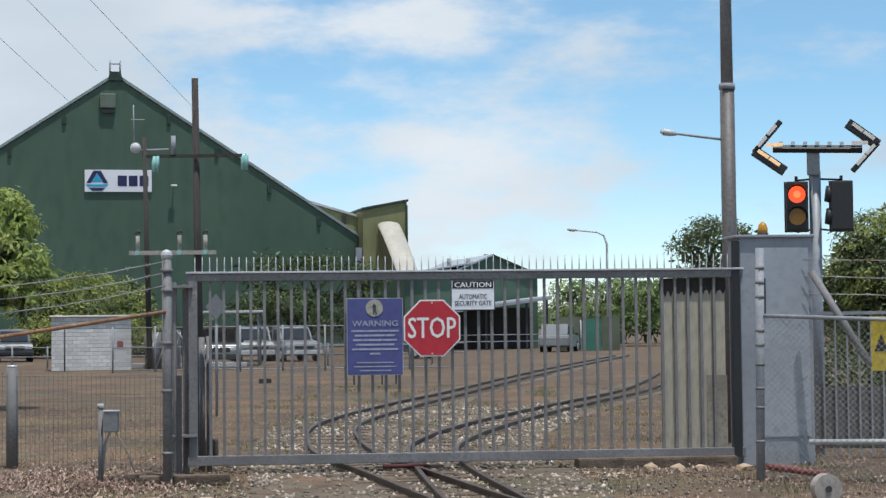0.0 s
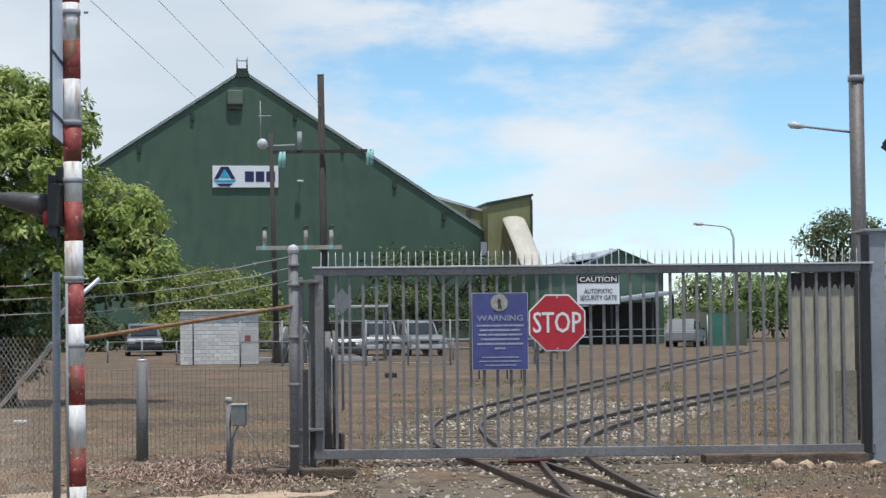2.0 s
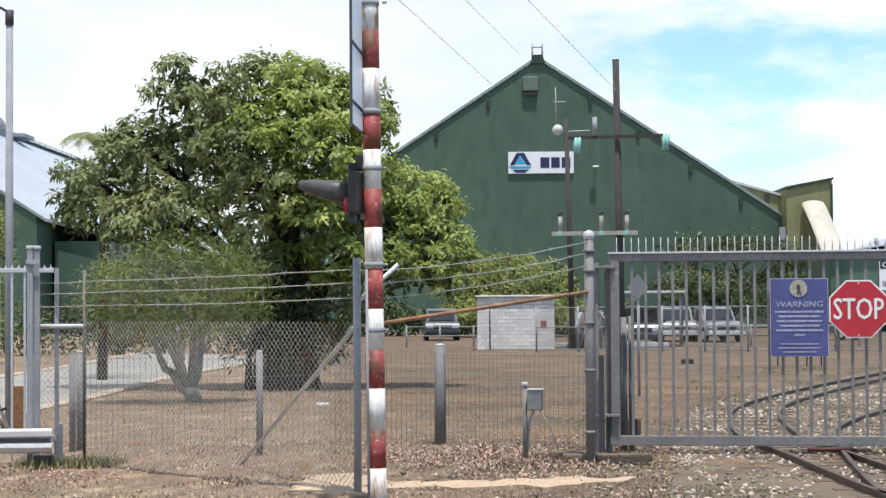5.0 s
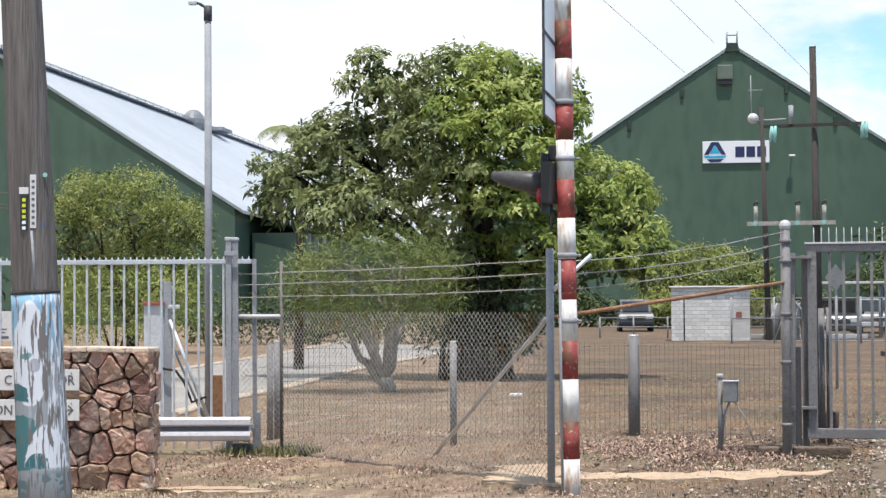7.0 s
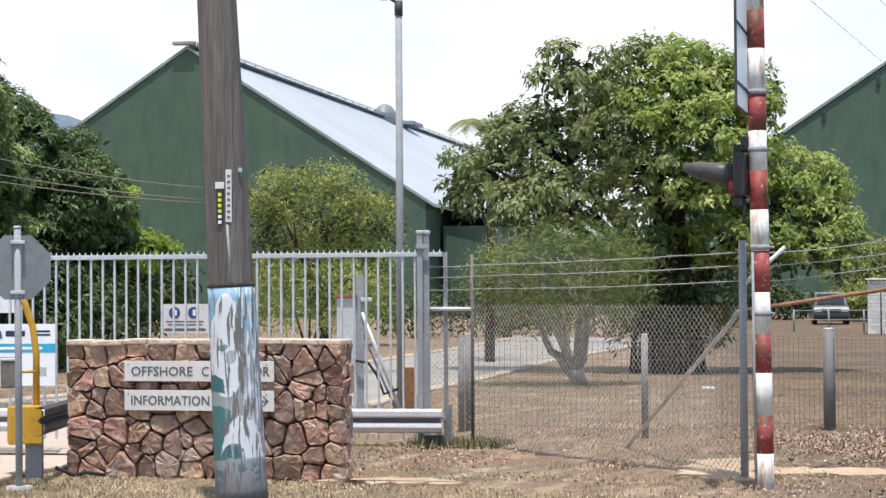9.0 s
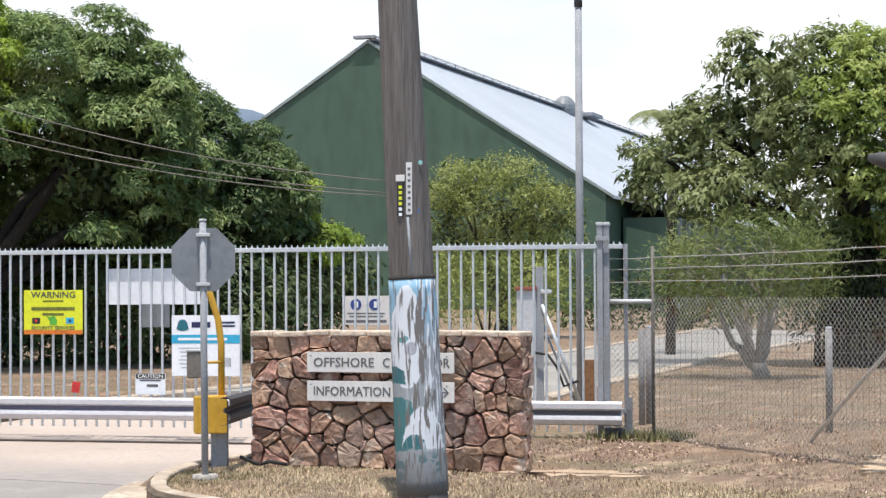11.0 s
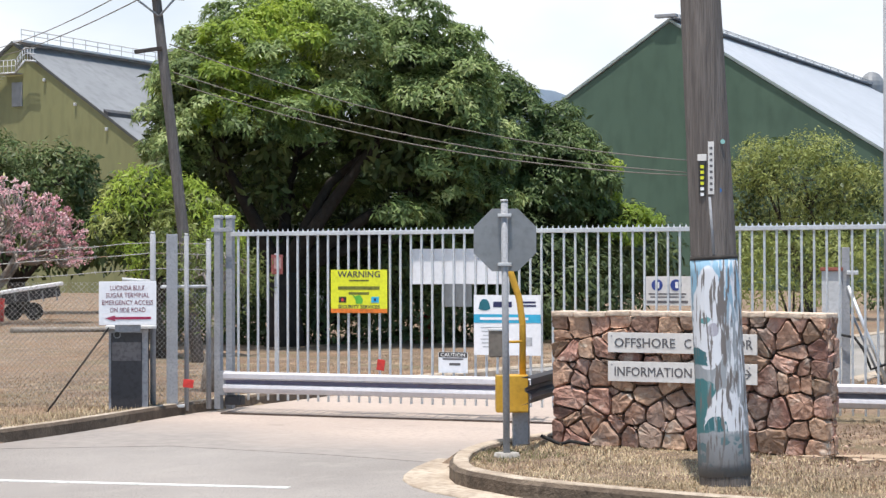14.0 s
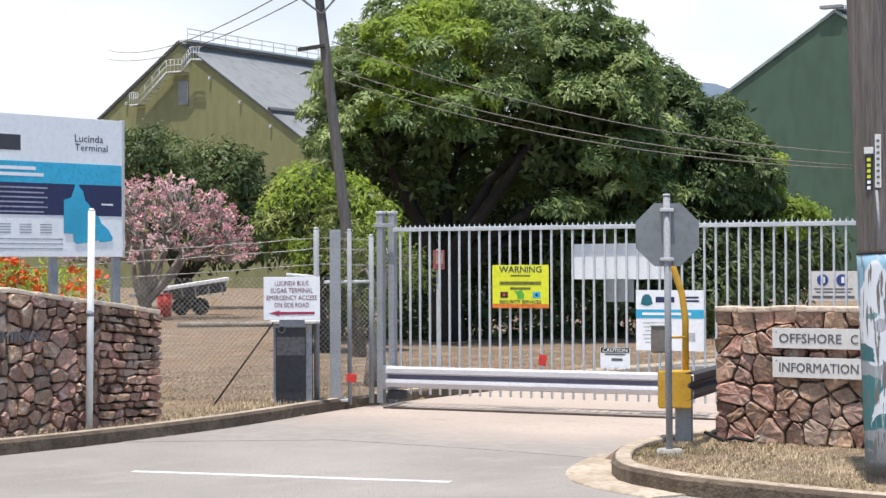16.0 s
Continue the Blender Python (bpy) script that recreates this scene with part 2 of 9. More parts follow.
GATE_GREY = mat("grey painted gate steel", (0.235, 0.229, 0.230), (0.17, 0.165, 0.166), 0.7, 0.08, big=2, fine=30, amount=0.35, spots=(0.30, 0.27, 0.24), spot_scale=9, spot_cut=0.68)
STEEL_LT = mat("light grey paint", (0.56, 0.57, 0.58), (0.47, 0.48, 0.49), 0.55, 0.1, big=1.4, fine=22, amount=0.25)
CAB = mat("grey cabinet paint", (0.30, 0.315, 0.345), (0.255, 0.27, 0.295), 0.5, 0.1, big=1.0, fine=15, amount=0.2)
CAB_DK = mat("dark grey paint", (0.06, 0.06, 0.068), None, 0.6)
BEIGE = mat("flaking cream sheet", (0.46, 0.42, 0.33), (0.37, 0.34, 0.27), 0.75, big=2.2, fine=16, amount=0.4, stretch=(1, 1, 0.35), spots=(0.25, 0.20, 0.14), spot_scale=4, spot_cut=0.68)
TAR = mat("black bitumen coating", (0.03, 0.026, 0.024), (0.05, 0.04, 0.035), 0.8, bump=0.5, bump_scale=20)
RUST = mat("rusted pipe", (0.34, 0.185, 0.10), (0.24, 0.12, 0.065), 0.9, big=4, fine=25, bump=0.4, spots=(0.42, 0.30, 0.2), spot_scale=6, spot_cut=0.62)
WIRE = mat("dull fence wire", (0.42, 0.41, 0.39), (0.32, 0.31, 0.29), 0.6, 0.3, big=3, spots=(0.24, 0.15, 0.09), spot_scale=5, spot_cut=0.6)
WIRE_DK = mat("dark weathered wire", (0.20, 0.18, 0.16), (0.13, 0.12, 0.105), 0.7, 0.2)
WHITE = mat("white paint", (0.80, 0.80, 0.79), (0.73, 0.73, 0.72), 0.5, big=2, fine=20, amount=0.12)
BP_WHITE = mat("rust-run white pole paint", (0.74, 0.73, 0.71), (0.62, 0.60, 0.57), 0.6, big=3, fine=12, amount=0.3, stretch=(3, 3, 0.8), spots=(0.36, 0.22, 0.13), spot_scale=2.6, spot_cut=0.60)
BP_RED = mat("flaking red pole paint", (0.36, 0.075, 0.065), (0.25, 0.045, 0.04), 0.6, big=3, fine=14, amount=0.4, spots=(0.13, 0.05, 0.028), spot_scale=4, spot_cut=0.50)
add_mottle(BP_RED, (0.52, 0.36, 0.33), 22.0, 0.60, 0.64, 0.8)
add_mottle(BP_WHITE, (0.33, 0.17, 0.09), 2.3, 0.57, 0.66, 0.7, (5, 5, 0.7))
add_mottle(BP_WHITE, (0.20, 0.15, 0.12), 26.0, 0.64, 0.67, 0.7)
RED = mat("red reflective sheet", (0.50, 0.030, 0.045), (0.44, 0.025, 0.04), 0.5, big=2, fine=12, amount=0.2)
BRIGHT_RED = mat("bright red plastic", (0.70, 0.05, 0.04), None, 0.5)
BLUE = mat("faded blue sign sheet", (0.085, 0.095, 0.27), (0.07, 0.078, 0.22), 0.6, big=1.5, fine=12, amount=0.2)
BLUE_TXT = mat("faded sign print", (0.36, 0.37, 0.49), None, 0.6)
YELLOW = mat("yellow sign sheet", (0.70, 0.72, 0.03), (0.62, 0.64, 0.03), 0.5, amount=0.15)
ORANGE = mat("orange print", (0.75, 0.20, 0.03), None, 0.5)
MACHINE_YELLOW = mat("golden machine paint", (0.58, 0.33, 0.035), (0.50, 0.28, 0.03), 0.5, big=2, amount=0.2)
BLACK = mat("black paint", (0.022, 0.022, 0.024), (0.03, 0.03, 0.03), 0.5)
RUBBER = mat("rubber", (0.025, 0.025, 0.025), None, 0.85)
SIGN_WHITE = mat("white sign sheet", (0.80, 0.81, 0.84), (0.75, 0.76, 0.79), 0.45, big=1.5, amount=0.12)
SIGN_CREAM = mat("pale enamel sign", (0.68, 0.66, 0.64), (0.62, 0.60, 0.58), 0.5, big=2, amount=0.15)
SIGN_GREY = mat("bare sign back", (0.24, 0.25, 0.26), (0.20, 0.21, 0.22), 0.5, 0.4, big=2, fine=18, amount=0.2)
CYAN = mat("sky blue print", (0.035, 0.42, 0.66), None, 0.5, amount=0.1)
NAVY = mat("navy print", (0.025, 0.03, 0.10), None, 0.5, amount=0.1)
DARKTXT = mat("dark lettering", (0.06, 0.06, 0.075), None, 0.6, amount=0.1)
MAROON = mat("maroon lettering", (0.20, 0.045, 0.07), None, 0.6, amount=0.1)
GREYTXT = mat("grey lettering", (0.15, 0.145, 0.155), None, 0.5, 0.2, amount=0.1)
MIDGREEN = mat("leaf green print", (0.10, 0.42, 0.05), None, 0.5, amount=0.1)
TIMBER = mat("weathered grey timber", (0.17, 0.16, 0.155), (0.11, 0.10, 0.098), 0.9, big=2.5, fine=16, amount=0.7, stretch=(7, 7, 0.35), bump=0.8, bump_scale=10)
TIMBER_DK = mat("dark brown timber", (0.075, 0.066, 0.060), (0.05, 0.044, 0.04), 0.9, big=2, fine=12, stretch=(6, 6, 0.4), bump=0.5)
BARK = mat("bark", (0.066, 0.052, 0.042), (0.042, 0.034, 0.028), 0.95, big=3, fine=18, stretch=(3, 3, 0.6), bump=0.8)
PALE_BARK = mat("pale grey bark", (0.34, 0.30, 0.26), (0.24, 0.21, 0.18), 0.9, big=3, fine=12, bump=0.5)
STONE = mat("reddish wall stone", (0.47, 0.290, 0.212), (0.33, 0.19, 0.14), 0.85, big=6, fine=24, amount=0.6, bump=1.0, bump_scale=16, per="object", per_amount=0.45,
            spots=(0.56, 0.44, 0.36), spot_scale=7, spot_cut=0.60)
add_mottle(STONE, (0.30, 0.235, 0.20), 1.6, 0.50, 0.60, 0.65)
MORTAR = mat("dark recessed mortar", (0.15, 0.10, 0.078), (0.085, 0.06, 0.048), 0.95, bump=0.6)
COPING = mat("pale stone coping", (0.72, 0.59, 0.48), (0.58, 0.46, 0.36), 0.9, big=3, fine=16, bump=0.6)
BRICK = mat("white painted brick", (0.72, 0.71, 0.69), (0.62, 0.61, 0.59), 0.8, per="object", per_amount=0.12)
GAP = mat("grey mortar", (0.34, 0.33, 0.32), None, 0.95)
RAIL = mat("rusted rail steel", (0.135, 0.10, 0.08), (0.075, 0.055, 0.045), 0.55, 0.35, big=3, fine=25)
SLEEPER = mat("old sleeper timber", (0.17, 0.125, 0.095), (0.11, 0.08, 0.06), 0.95, big=3, fine=14, bump=0.6)
CAR_WHITE = mat("white car paint", (0.27, 0.28, 0.29), None, 0.3, spec=0.5, amount=0.05)
CAR_GREY = mat("grey car paint", (0.10, 0.105, 0.115), None, 0.3, amount=0.05)
CAR_SILVER = mat("silver car paint", (0.38, 0.39, 0.40), None, 0.3, 0.4, amount=0.05)
GLASS_DK = mat("dark car glass", (0.03, 0.035, 0.04), None, 0.08, spec=0.6, amount=0.05)
SHADE = mat("shelter lining with shade in colour", (0.05, 0.045, 0.04), None, 0.9)
TEAL = mat("teal glass insulator", (0.30, 0.58, 0.54), None, 0.2, amount=0.1)
HILL = mat("far wooded hill with haze in colour", (0.20, 0.26, 0.33), (0.17, 0.22, 0.29), 1.0, big=0.004, fine=0.03, amount=0.1)
LAMP_RED = mat("lit red lens", (0.8, 0.05, 0.01), None, 0.3, emit=((1.0, 0.085, 0.02), 1.6))
LAMP_CORE = mat("red lamp centre", (0.9, 0.2, 0.05), None, 0.3, emit=((1.0, 0.14, 0.045), 2.2))
AMBER = mat("amber lens", (0.55, 0.26, 0.03), None, 0.25, amount=0.1)
LED = mat("white lamp strip", (0.75, 0.70, 0.64), (0.6, 0.55, 0.5), 0.35, amount=0.2)
LED_WARM = mat("lit warm strip", (0.9, 0.6, 0.35), None, 0.3, emit=((1.0, 0.62, 0.30), 0.55))
PINK = leaf_mat("pink blossom", (0.40, 0.15, 0.19), (0.72, 0.44, 0.46), (0.85, 0.70, 0.70), 0.25)
RED_BLOOM = leaf_mat("scarlet blossom", (0.70, 0.09, 0.03), (0.75, 0.16, 0.04), (0.6, 0.06, 0.03), 0.2)
MANGO = leaf_mat("mango leaf", (0.080, 0.126, 0.044), (0.190, 0.268, 0.086), (0.42, 0.48, 0.21), 0.28)
SHADE_LEAF = leaf_mat("shade tree leaf", (0.040, 0.068, 0.024), (0.086, 0.128, 0.040), (0.17, 0.22, 0.08), 0.2)
MANGO_DK = leaf_mat("dark mango leaf", (0.048, 0.084, 0.029), (0.104, 0.158, 0.050), (0.21, 0.27, 0.10), 0.22)
FIG_DULL = leaf_mat("dull olive leaf", (0.12, 0.15, 0.062), (0.21, 0.25, 0.10), (0.33, 0.36, 0.17), 0.33, 0.55)
FIG = leaf_mat("fig leaf", (0.15, 0.205, 0.05), (0.31, 0.385, 0.095), (0.52, 0.56, 0.21), 0.42, 0.45)
LIME = leaf_mat("bright young leaf", (0.17, 0.255, 0.04), (0.34, 0.45, 0.07), (0.54, 0.62, 0.13), 0.45)
OLIVE_LEAF = leaf_mat("olive leaf", (0.155, 0.19, 0.052), (0.27, 0.31, 0.085), (0.42, 0.44, 0.16))
SHADY = leaf_mat("deep green and shade-dark leaf", (0.035, 0.055, 0.022), (0.065, 0.095, 0.032), (0.12, 0.15, 0.05), 0.15)
GREY_LEAF = leaf_mat("dusty olive leaf", (0.07, 0.088, 0.04), (0.12, 0.145, 0.06), (0.19, 0.21, 0.095), 0.25)
WISPY = leaf_mat("grey-green fine leaf", (0.11, 0.15, 0.042), (0.175, 0.215, 0.065), (0.25, 0.285, 0.10))


# ---- builders ----
def thing(name, label, category, at=(0, 0, 0), turn=0.0, group="", kind=""):
    ob = new(name)
    ob.matrix_world = pose(*at, 0, 0, turn)
    return tagged(ob, label, category, group, kind)


def to_mesh(name, bm, material):
    me = bpy.data.meshes.new(name)
    bm.normal_update()
    bm.to_mesh(me)
    bm.free()
    me.materials.append(material)
    return me


def part(name, bm, material, parent, label=""):
    ob = new(name, to_mesh(name, bm, material) if isinstance(bm, bmesh.types.BMesh) else bm)
    ob.parent = parent
    return tagged(ob, label)


def solo(name, bm, material, label, category, at=(0, 0, 0), turn=0.0, group="", kind=""):
    ob = new(name, to_mesh(name, bm, material) if isinstance(bm, bmesh.types.BMesh) else bm)
    ob.matrix_world = pose(*at, 0, 0, turn)
    return tagged(ob, label, category, group, kind)


def B():
    return bmesh.new()


def box(x, y, z, sx, sy, sz, bevel=0.0, bm=None, m=None):
    """A block by its centre and size."""
    own = bmesh.new()
    bmesh.ops.create_cube(own, size=1)
    for v in own.verts:
        v.co = Vector((v.co.x * sx, v.co.y * sy, v.co.z * sz))
    if bevel:
        bmesh.ops.bevel(own, geom=own.edges[:], offset=bevel, segments=2, affect="EDGES", profile=0.6)
    mm = Matrix.Translation((x, y, z)) @ (m or Matrix())
    own.transform(mm)
    return join(bm, own)


def join(bm, own):
    if bm is None:
        return own
    me = bpy.data.meshes.new("tmp")
    own.to_mesh(me)
    own.free()
    bm.from_mesh(me)
    bpy.data.meshes.remove(me)
    return bm


def tube(p, q, r0, r1=None, n=8, bm=None, smooth=True):
    """A tapered rod from p to q."""
    bm = bm or bmesh.new()
    p, q = Vector(p), Vector(q)
    r1 = r0 if r1 is None else r1
    d = (q - p).normalized()
    a = d.cross(Vector((0, 0, 1)) if abs(d.z) < 0.9 else Vector((1, 0, 0))).normalized()
    b = d.cross(a)
    rings = []
    for c, r in ((p, r0), (q, r1)):
        rings.append([bm.verts.new(c + r * (math.cos(2 * math.pi * k / n) * a + math.sin(2 * math.pi * k / n) * b)) for k in range(n)])
    for k in range(n):
        f = bm.faces.new((rings[0][k], rings[1][k], rings[1][(k + 1) % n], rings[0][(k + 1) % n]))
        f.smooth = smooth and n > 4
    bm.faces.new(rings[0])
    bm.faces.new(rings[1][::-1])
    return bm


def pipe(points, radii, n=8, bm=None):
    """A bent rod through points; radii: one number or one for each point."""
    bm = bm or bmesh.new()
    pts = [Vector(p) for p in points]
    if not isinstance(radii, (list, tuple)):
        radii = [radii] * len(pts)
    rings, a = [], None
    for i, p in enumerate(pts):
        d = (pts[min(i + 1, len(pts) - 1)] - pts[max(i - 1, 0)]).normalized()
        if a is None:
            a = d.cross(Vector((0, 0, 1)) if abs(d.z) < 0.9 else Vector((1, 0, 0))).normalized()
        a = (a - a.dot(d) * d).normalized()
        b = d.cross(a)
        rings.append([bm.verts.new(p + radii[i] * (math.cos(2 * math.pi * k / n) * a + math.sin(2 * math.pi * k / n) * b)) for k in range(n)])
    for s, t in zip(rings, rings[1:]):
        for k in range(n):
            f = bm.faces.new((s[k], t[k], t[(k + 1) % n], s[(k + 1) % n]))
            f.smooth = n > 4
    bm.faces.new(rings[0])
    bm.faces.new(rings[-1][::-1])
    return bm


def slab(outline, y0, y1, bm=None):
    """An upright plate: an outline in x and z, from depth y0 to y1."""
    bm = bm or bmesh.new()
    f = [bm.verts.new((x, y0, z)) for x, z in outline]
    k = [bm.verts.new((x, y1, z)) for x, z in outline]
    bm.faces.new(f)
    bm.faces.new(k[::-1])
    for i in range(len(f)):
        j = (i + 1) % len(f)
        bm.faces.new((f[j], f[i], k[i], k[j]))
    bmesh.ops.recalc_face_normals(bm, faces=bm.faces[:])
    return bm


def sheet(outline, z0, z1):
    """A flat layer of ground: an outline in x and y, from z0 up to z1."""
    bm = bmesh.new()
    lo = [bm.verts.new((x, y, z0)) for x, y in outline]
    hi = [bm.verts.new((x, y, z1)) for x, y in outline]
    bm.faces.new(hi)
    for i in range(len(lo)):
        j = (i + 1) % len(lo)
        bm.faces.new((lo[i], lo[j], hi[j], hi[i]))
    bmesh.ops.recalc_face_normals(bm, faces=bm.faces[:])
    return bm


def disc(x, y, z, r, depth, n=20, bm=None):
    return tube((x, y, z), (x, y + depth, z), r, r, n, bm, smooth=False)


def text(body, material, parent, x, y, z, height, width=None, name="lettering", align="CENTER", depth=0.002, label="", bold=0.02):
    """Raised letters in an upright plane that faces -y, fitted to a height and width."""
    cu = bpy.data.curves.new("letters", "FONT")
    cu.body, cu.align_x, cu.extrude, cu.resolution_u = body, "LEFT", 0.0, 2
    tmp = bpy.data.objects.new("letters", cu)
    scene.collection.objects.link(tmp)
    bpy.context.view_layer.update()
    me = bpy.data.meshes.new_from_object(tmp.evaluated_get(bpy.context.evaluated_depsgraph_get()))
    bpy.data.objects.remove(tmp)
    co = np.empty(len(me.vertices) * 3)
    me.vertices.foreach_get("co", co)
    co = co.reshape(-1, 3)
    lo, hi = co.min(0), co.max(0)
    sz = height / (hi[1] - lo[1])
    sx = width / (hi[0] - lo[0]) if width else sz
    shift = {"CENTER": (lo[0] + hi[0]) / 2, "LEFT": lo[0], "RIGHT": hi[0]}[align]
    out = np.stack([(co[:, 0] - shift) * sx, np.zeros(len(co)), (co[:, 1] - lo[1]) * sz - height / 2], 1)
    me.vertices.foreach_set("co", out.ravel())
    me.update()
    bm = bmesh.new()
    bm.from_mesh(me)
    bpy.data.meshes.remove(me)
    solid = bmesh.ops.extrude_face_region(bm, geom=bm.faces[:])
    bmesh.ops.translate(bm, verts=[v for v in solid["geom"] if isinstance(v, bmesh.types.BMVert)], vec=(0, -depth, 0))
    if bold:
        for k, (dx, dz) in enumerate(((-1, 0), (1, 0.3), (0, -0.6))):
            own = bm.copy() if k == 0 else thin.copy()
            thin = own.copy() if k == 0 else thin
            own.transform(Matrix.Translation((dx * bold * height, -0.0004 * (k + 1), dz * bold * height)))
            join(bm, own)
    bm.transform(Matrix.Translation((x, y, z)))
    return part(name, bm, material, parent, label)


def bars(rows, material, parent, y, name="print_line", thick=0.002):
    """Lines of print that cannot be read: (x, z, width, height) each."""
    for x, z, w, h in rows:
        part(name, box(x, y - thick / 2, z, w, thick, h), material, parent)


def raw_mesh(name, verts, faces, material, smooth=False):
    """A mesh from arrays of vertices and equal-sided faces."""
    verts, faces = np.asarray(verts, dtype=np.float32), np.asarray(faces, dtype=np.int32)
    me = bpy.data.meshes.new(name)
    me.vertices.add(len(verts))
    me.vertices.foreach_set("co", verts.ravel())
    n, k = faces.shape
    me.loops.add(n * k)
    me.loops.foreach_set("vertex_index", faces.ravel())
    me.polygons.add(n)
    me.polygons.foreach_set("loop_start", np.arange(0, n * k, k, dtype=np.int32))
    if smooth:
        me.polygons.foreach_set("use_smooth", np.ones(n, dtype=bool))
    me.update(calc_edges=True)
    me.materials.append(material)
    return me


RNG = np.random.default_rng(7)


def unit(v):
    return v / np.maximum(np.linalg.norm(v, axis=-1, keepdims=True), 1e-9)


def leaves(name, centres, outward, per_clump, spread, size, material, droop=0.5, slim=0.38, flat=0.8):
    """Leaf blades in clumps round the centres, as folded rhombs."""
    k = len(centres)
    idx = np.repeat(np.arange(k), per_clump)
    n = len(idx)
    d = unit(RNG.normal(size=(n, 3)) + outward[idx] * 0.6 + np.array([0, 0, 0.55]))
    p = centres[idx] + d * (spread * RNG.uniform(0.25, 1.0, (n, 1)) ** 0.6) * np.array([1, 1, flat])
    axis = unit(d + RNG.normal(size=(n, 3)) * 0.45 + np.array([0, 0, -droop]))
    side = unit(np.cross(axis, RNG.normal(size=(n, 3)) + np.array([0, 0, 1.2])))
    up = np.cross(side, axis)
    ln = size * RNG.uniform(0.6, 1.3, (n, 1))
    w = ln * slim
    v = np.stack([p, p + axis * ln * 0.5 + side * w * 0.5 - up * w * 0.18, p + axis * ln - up * ln * 0.12, p + axis * ln * 0.5 - side * w * 0.5 - up * w * 0.18], 1)
    return raw_mesh(name, v.reshape(-1, 3), np.arange(n * 4).reshape(n, 4), material)


def crown_points(lobes, density, inner=0.15, bulge=0.6, fill=1.9, under=-0.45):
    """Clump centres over billows that cover overlapping lobes (x, y, z, rx, ry, rz), with some inside."""
    pts, nor = [], []
    L = np.array(lobes, dtype=float)
    for i, lb in enumerate(L):
        c, r = lb[:3], lb[3:]
        b = min(bulge, r.min() * 0.6)
        area = 4 * math.pi * (((r[0] * r[1]) ** 1.6 + (r[0] * r[2]) ** 1.6 + (r[1] * r[2]) ** 1.6) / 3) ** (1 / 1.6)
        m = max(5, int(area / (b * b * fill)))
        d = unit(RNG.normal(size=(m, 3)) + np.array([0, 0, 0.15]))
        rs = b * RNG.uniform(0.45, 1.35, (m, 1))
        lump = np.array([noise.noise(Vector(q) * 2.1 + Vector((i * 5.3, 1.7, 0))) for q in d])[:, None]
        sc = c + d * np.maximum(r - rs * 1.05, r * 0.3) * (1 + 0.35 * lump) * np.where(RNG.random((m, 1)) < 0.3, RNG.uniform(0.55, 0.85, (m, 1)), RNG.uniform(0.9, 1.12, (m, 1)))
        keep = (RNG.random(m) > 0.16) & (d[:, 2] > under)
        for j, o in enumerate(L):
            if j != i:
                keep &= (((sc - o[:3]) / (o[3:] * 0.66)) ** 2).sum(1) > 1
        for s, n, q in zip(sc[keep], d[keep], rs[keep][:, 0]):
            k = max(2, int(density * 7.5 * q * q))
            e = unit(RNG.normal(size=(k, 3)) + n * 0.9 + np.array([0, 0, 0.35]))
            inward = np.where(RNG.random((k, 1)) < inner, RNG.uniform(0.2, 0.8, (k, 1)), RNG.uniform(0.85, 1.0, (k, 1)))
            inward = np.where(RNG.random((k, 1)) < 0.14, RNG.uniform(1.1, 1.7, (k, 1)), inward)
            pts.append(s + e * q * inward * np.array([1, 1, 0.85]))
            nor.append(e)
    return np.concatenate(pts), np.concatenate(nor)


def billows(forms, r0, r1, apart=0.9, bare=()):
    """Leafy masses side by side over a few large rounded forms, with gaps between; bare: boxes (x0, x1, z0, z1) left hollow in front."""
    rng = random.Random(len(forms) * 31 + int(r0 * 100))
    loose = 0.24 if apart < 1 else 0.3
    out = []
    for i, (x, y, z, rx, ry, rz) in enumerate(forms):
        n = int(60 * (rx * ry + rx * rz + ry * rz) / (r0 + r1) ** 2)
        for _ in range(n):
            d = Vector((rng.gauss(0, 1), rng.gauss(-0.15, 1), rng.gauss(0.1, 1))).normalized()
            if d.z < -0.75:
                continue
            r = r0 + (r1 - r0) * rng.random() ** 1.6
            out_by = 1 + rng.uniform(-loose, loose * 0.7)
            c = Vector((x + d.x * max(rx - r, 0.1) * out_by, y + d.y * max(ry - r, 0.1) * out_by, z + d.z * max(rz - r * 0.8, 0.1) * out_by))
            if any(j != i and ((c.x - a) / p) ** 2 + ((c.y - b) / q) ** 2 + ((c.z - e) / s) ** 2 < 0.55 for j, (a, b, e, p, q, s) in enumerate(forms)):
                continue
            if d.y < 0.7 and any(a < c.x < b and e < c.z < f for a, b, e, f in bare):
                continue
            if c.z < r * 0.7 or any((c - Vector(o[:3])).length < apart * (r + o[3]) * 0.5 for o in out):
                continue
            out.append((c.x, c.y, c.z, r, r, r * rng.uniform(0.55, 0.8)))
    return out


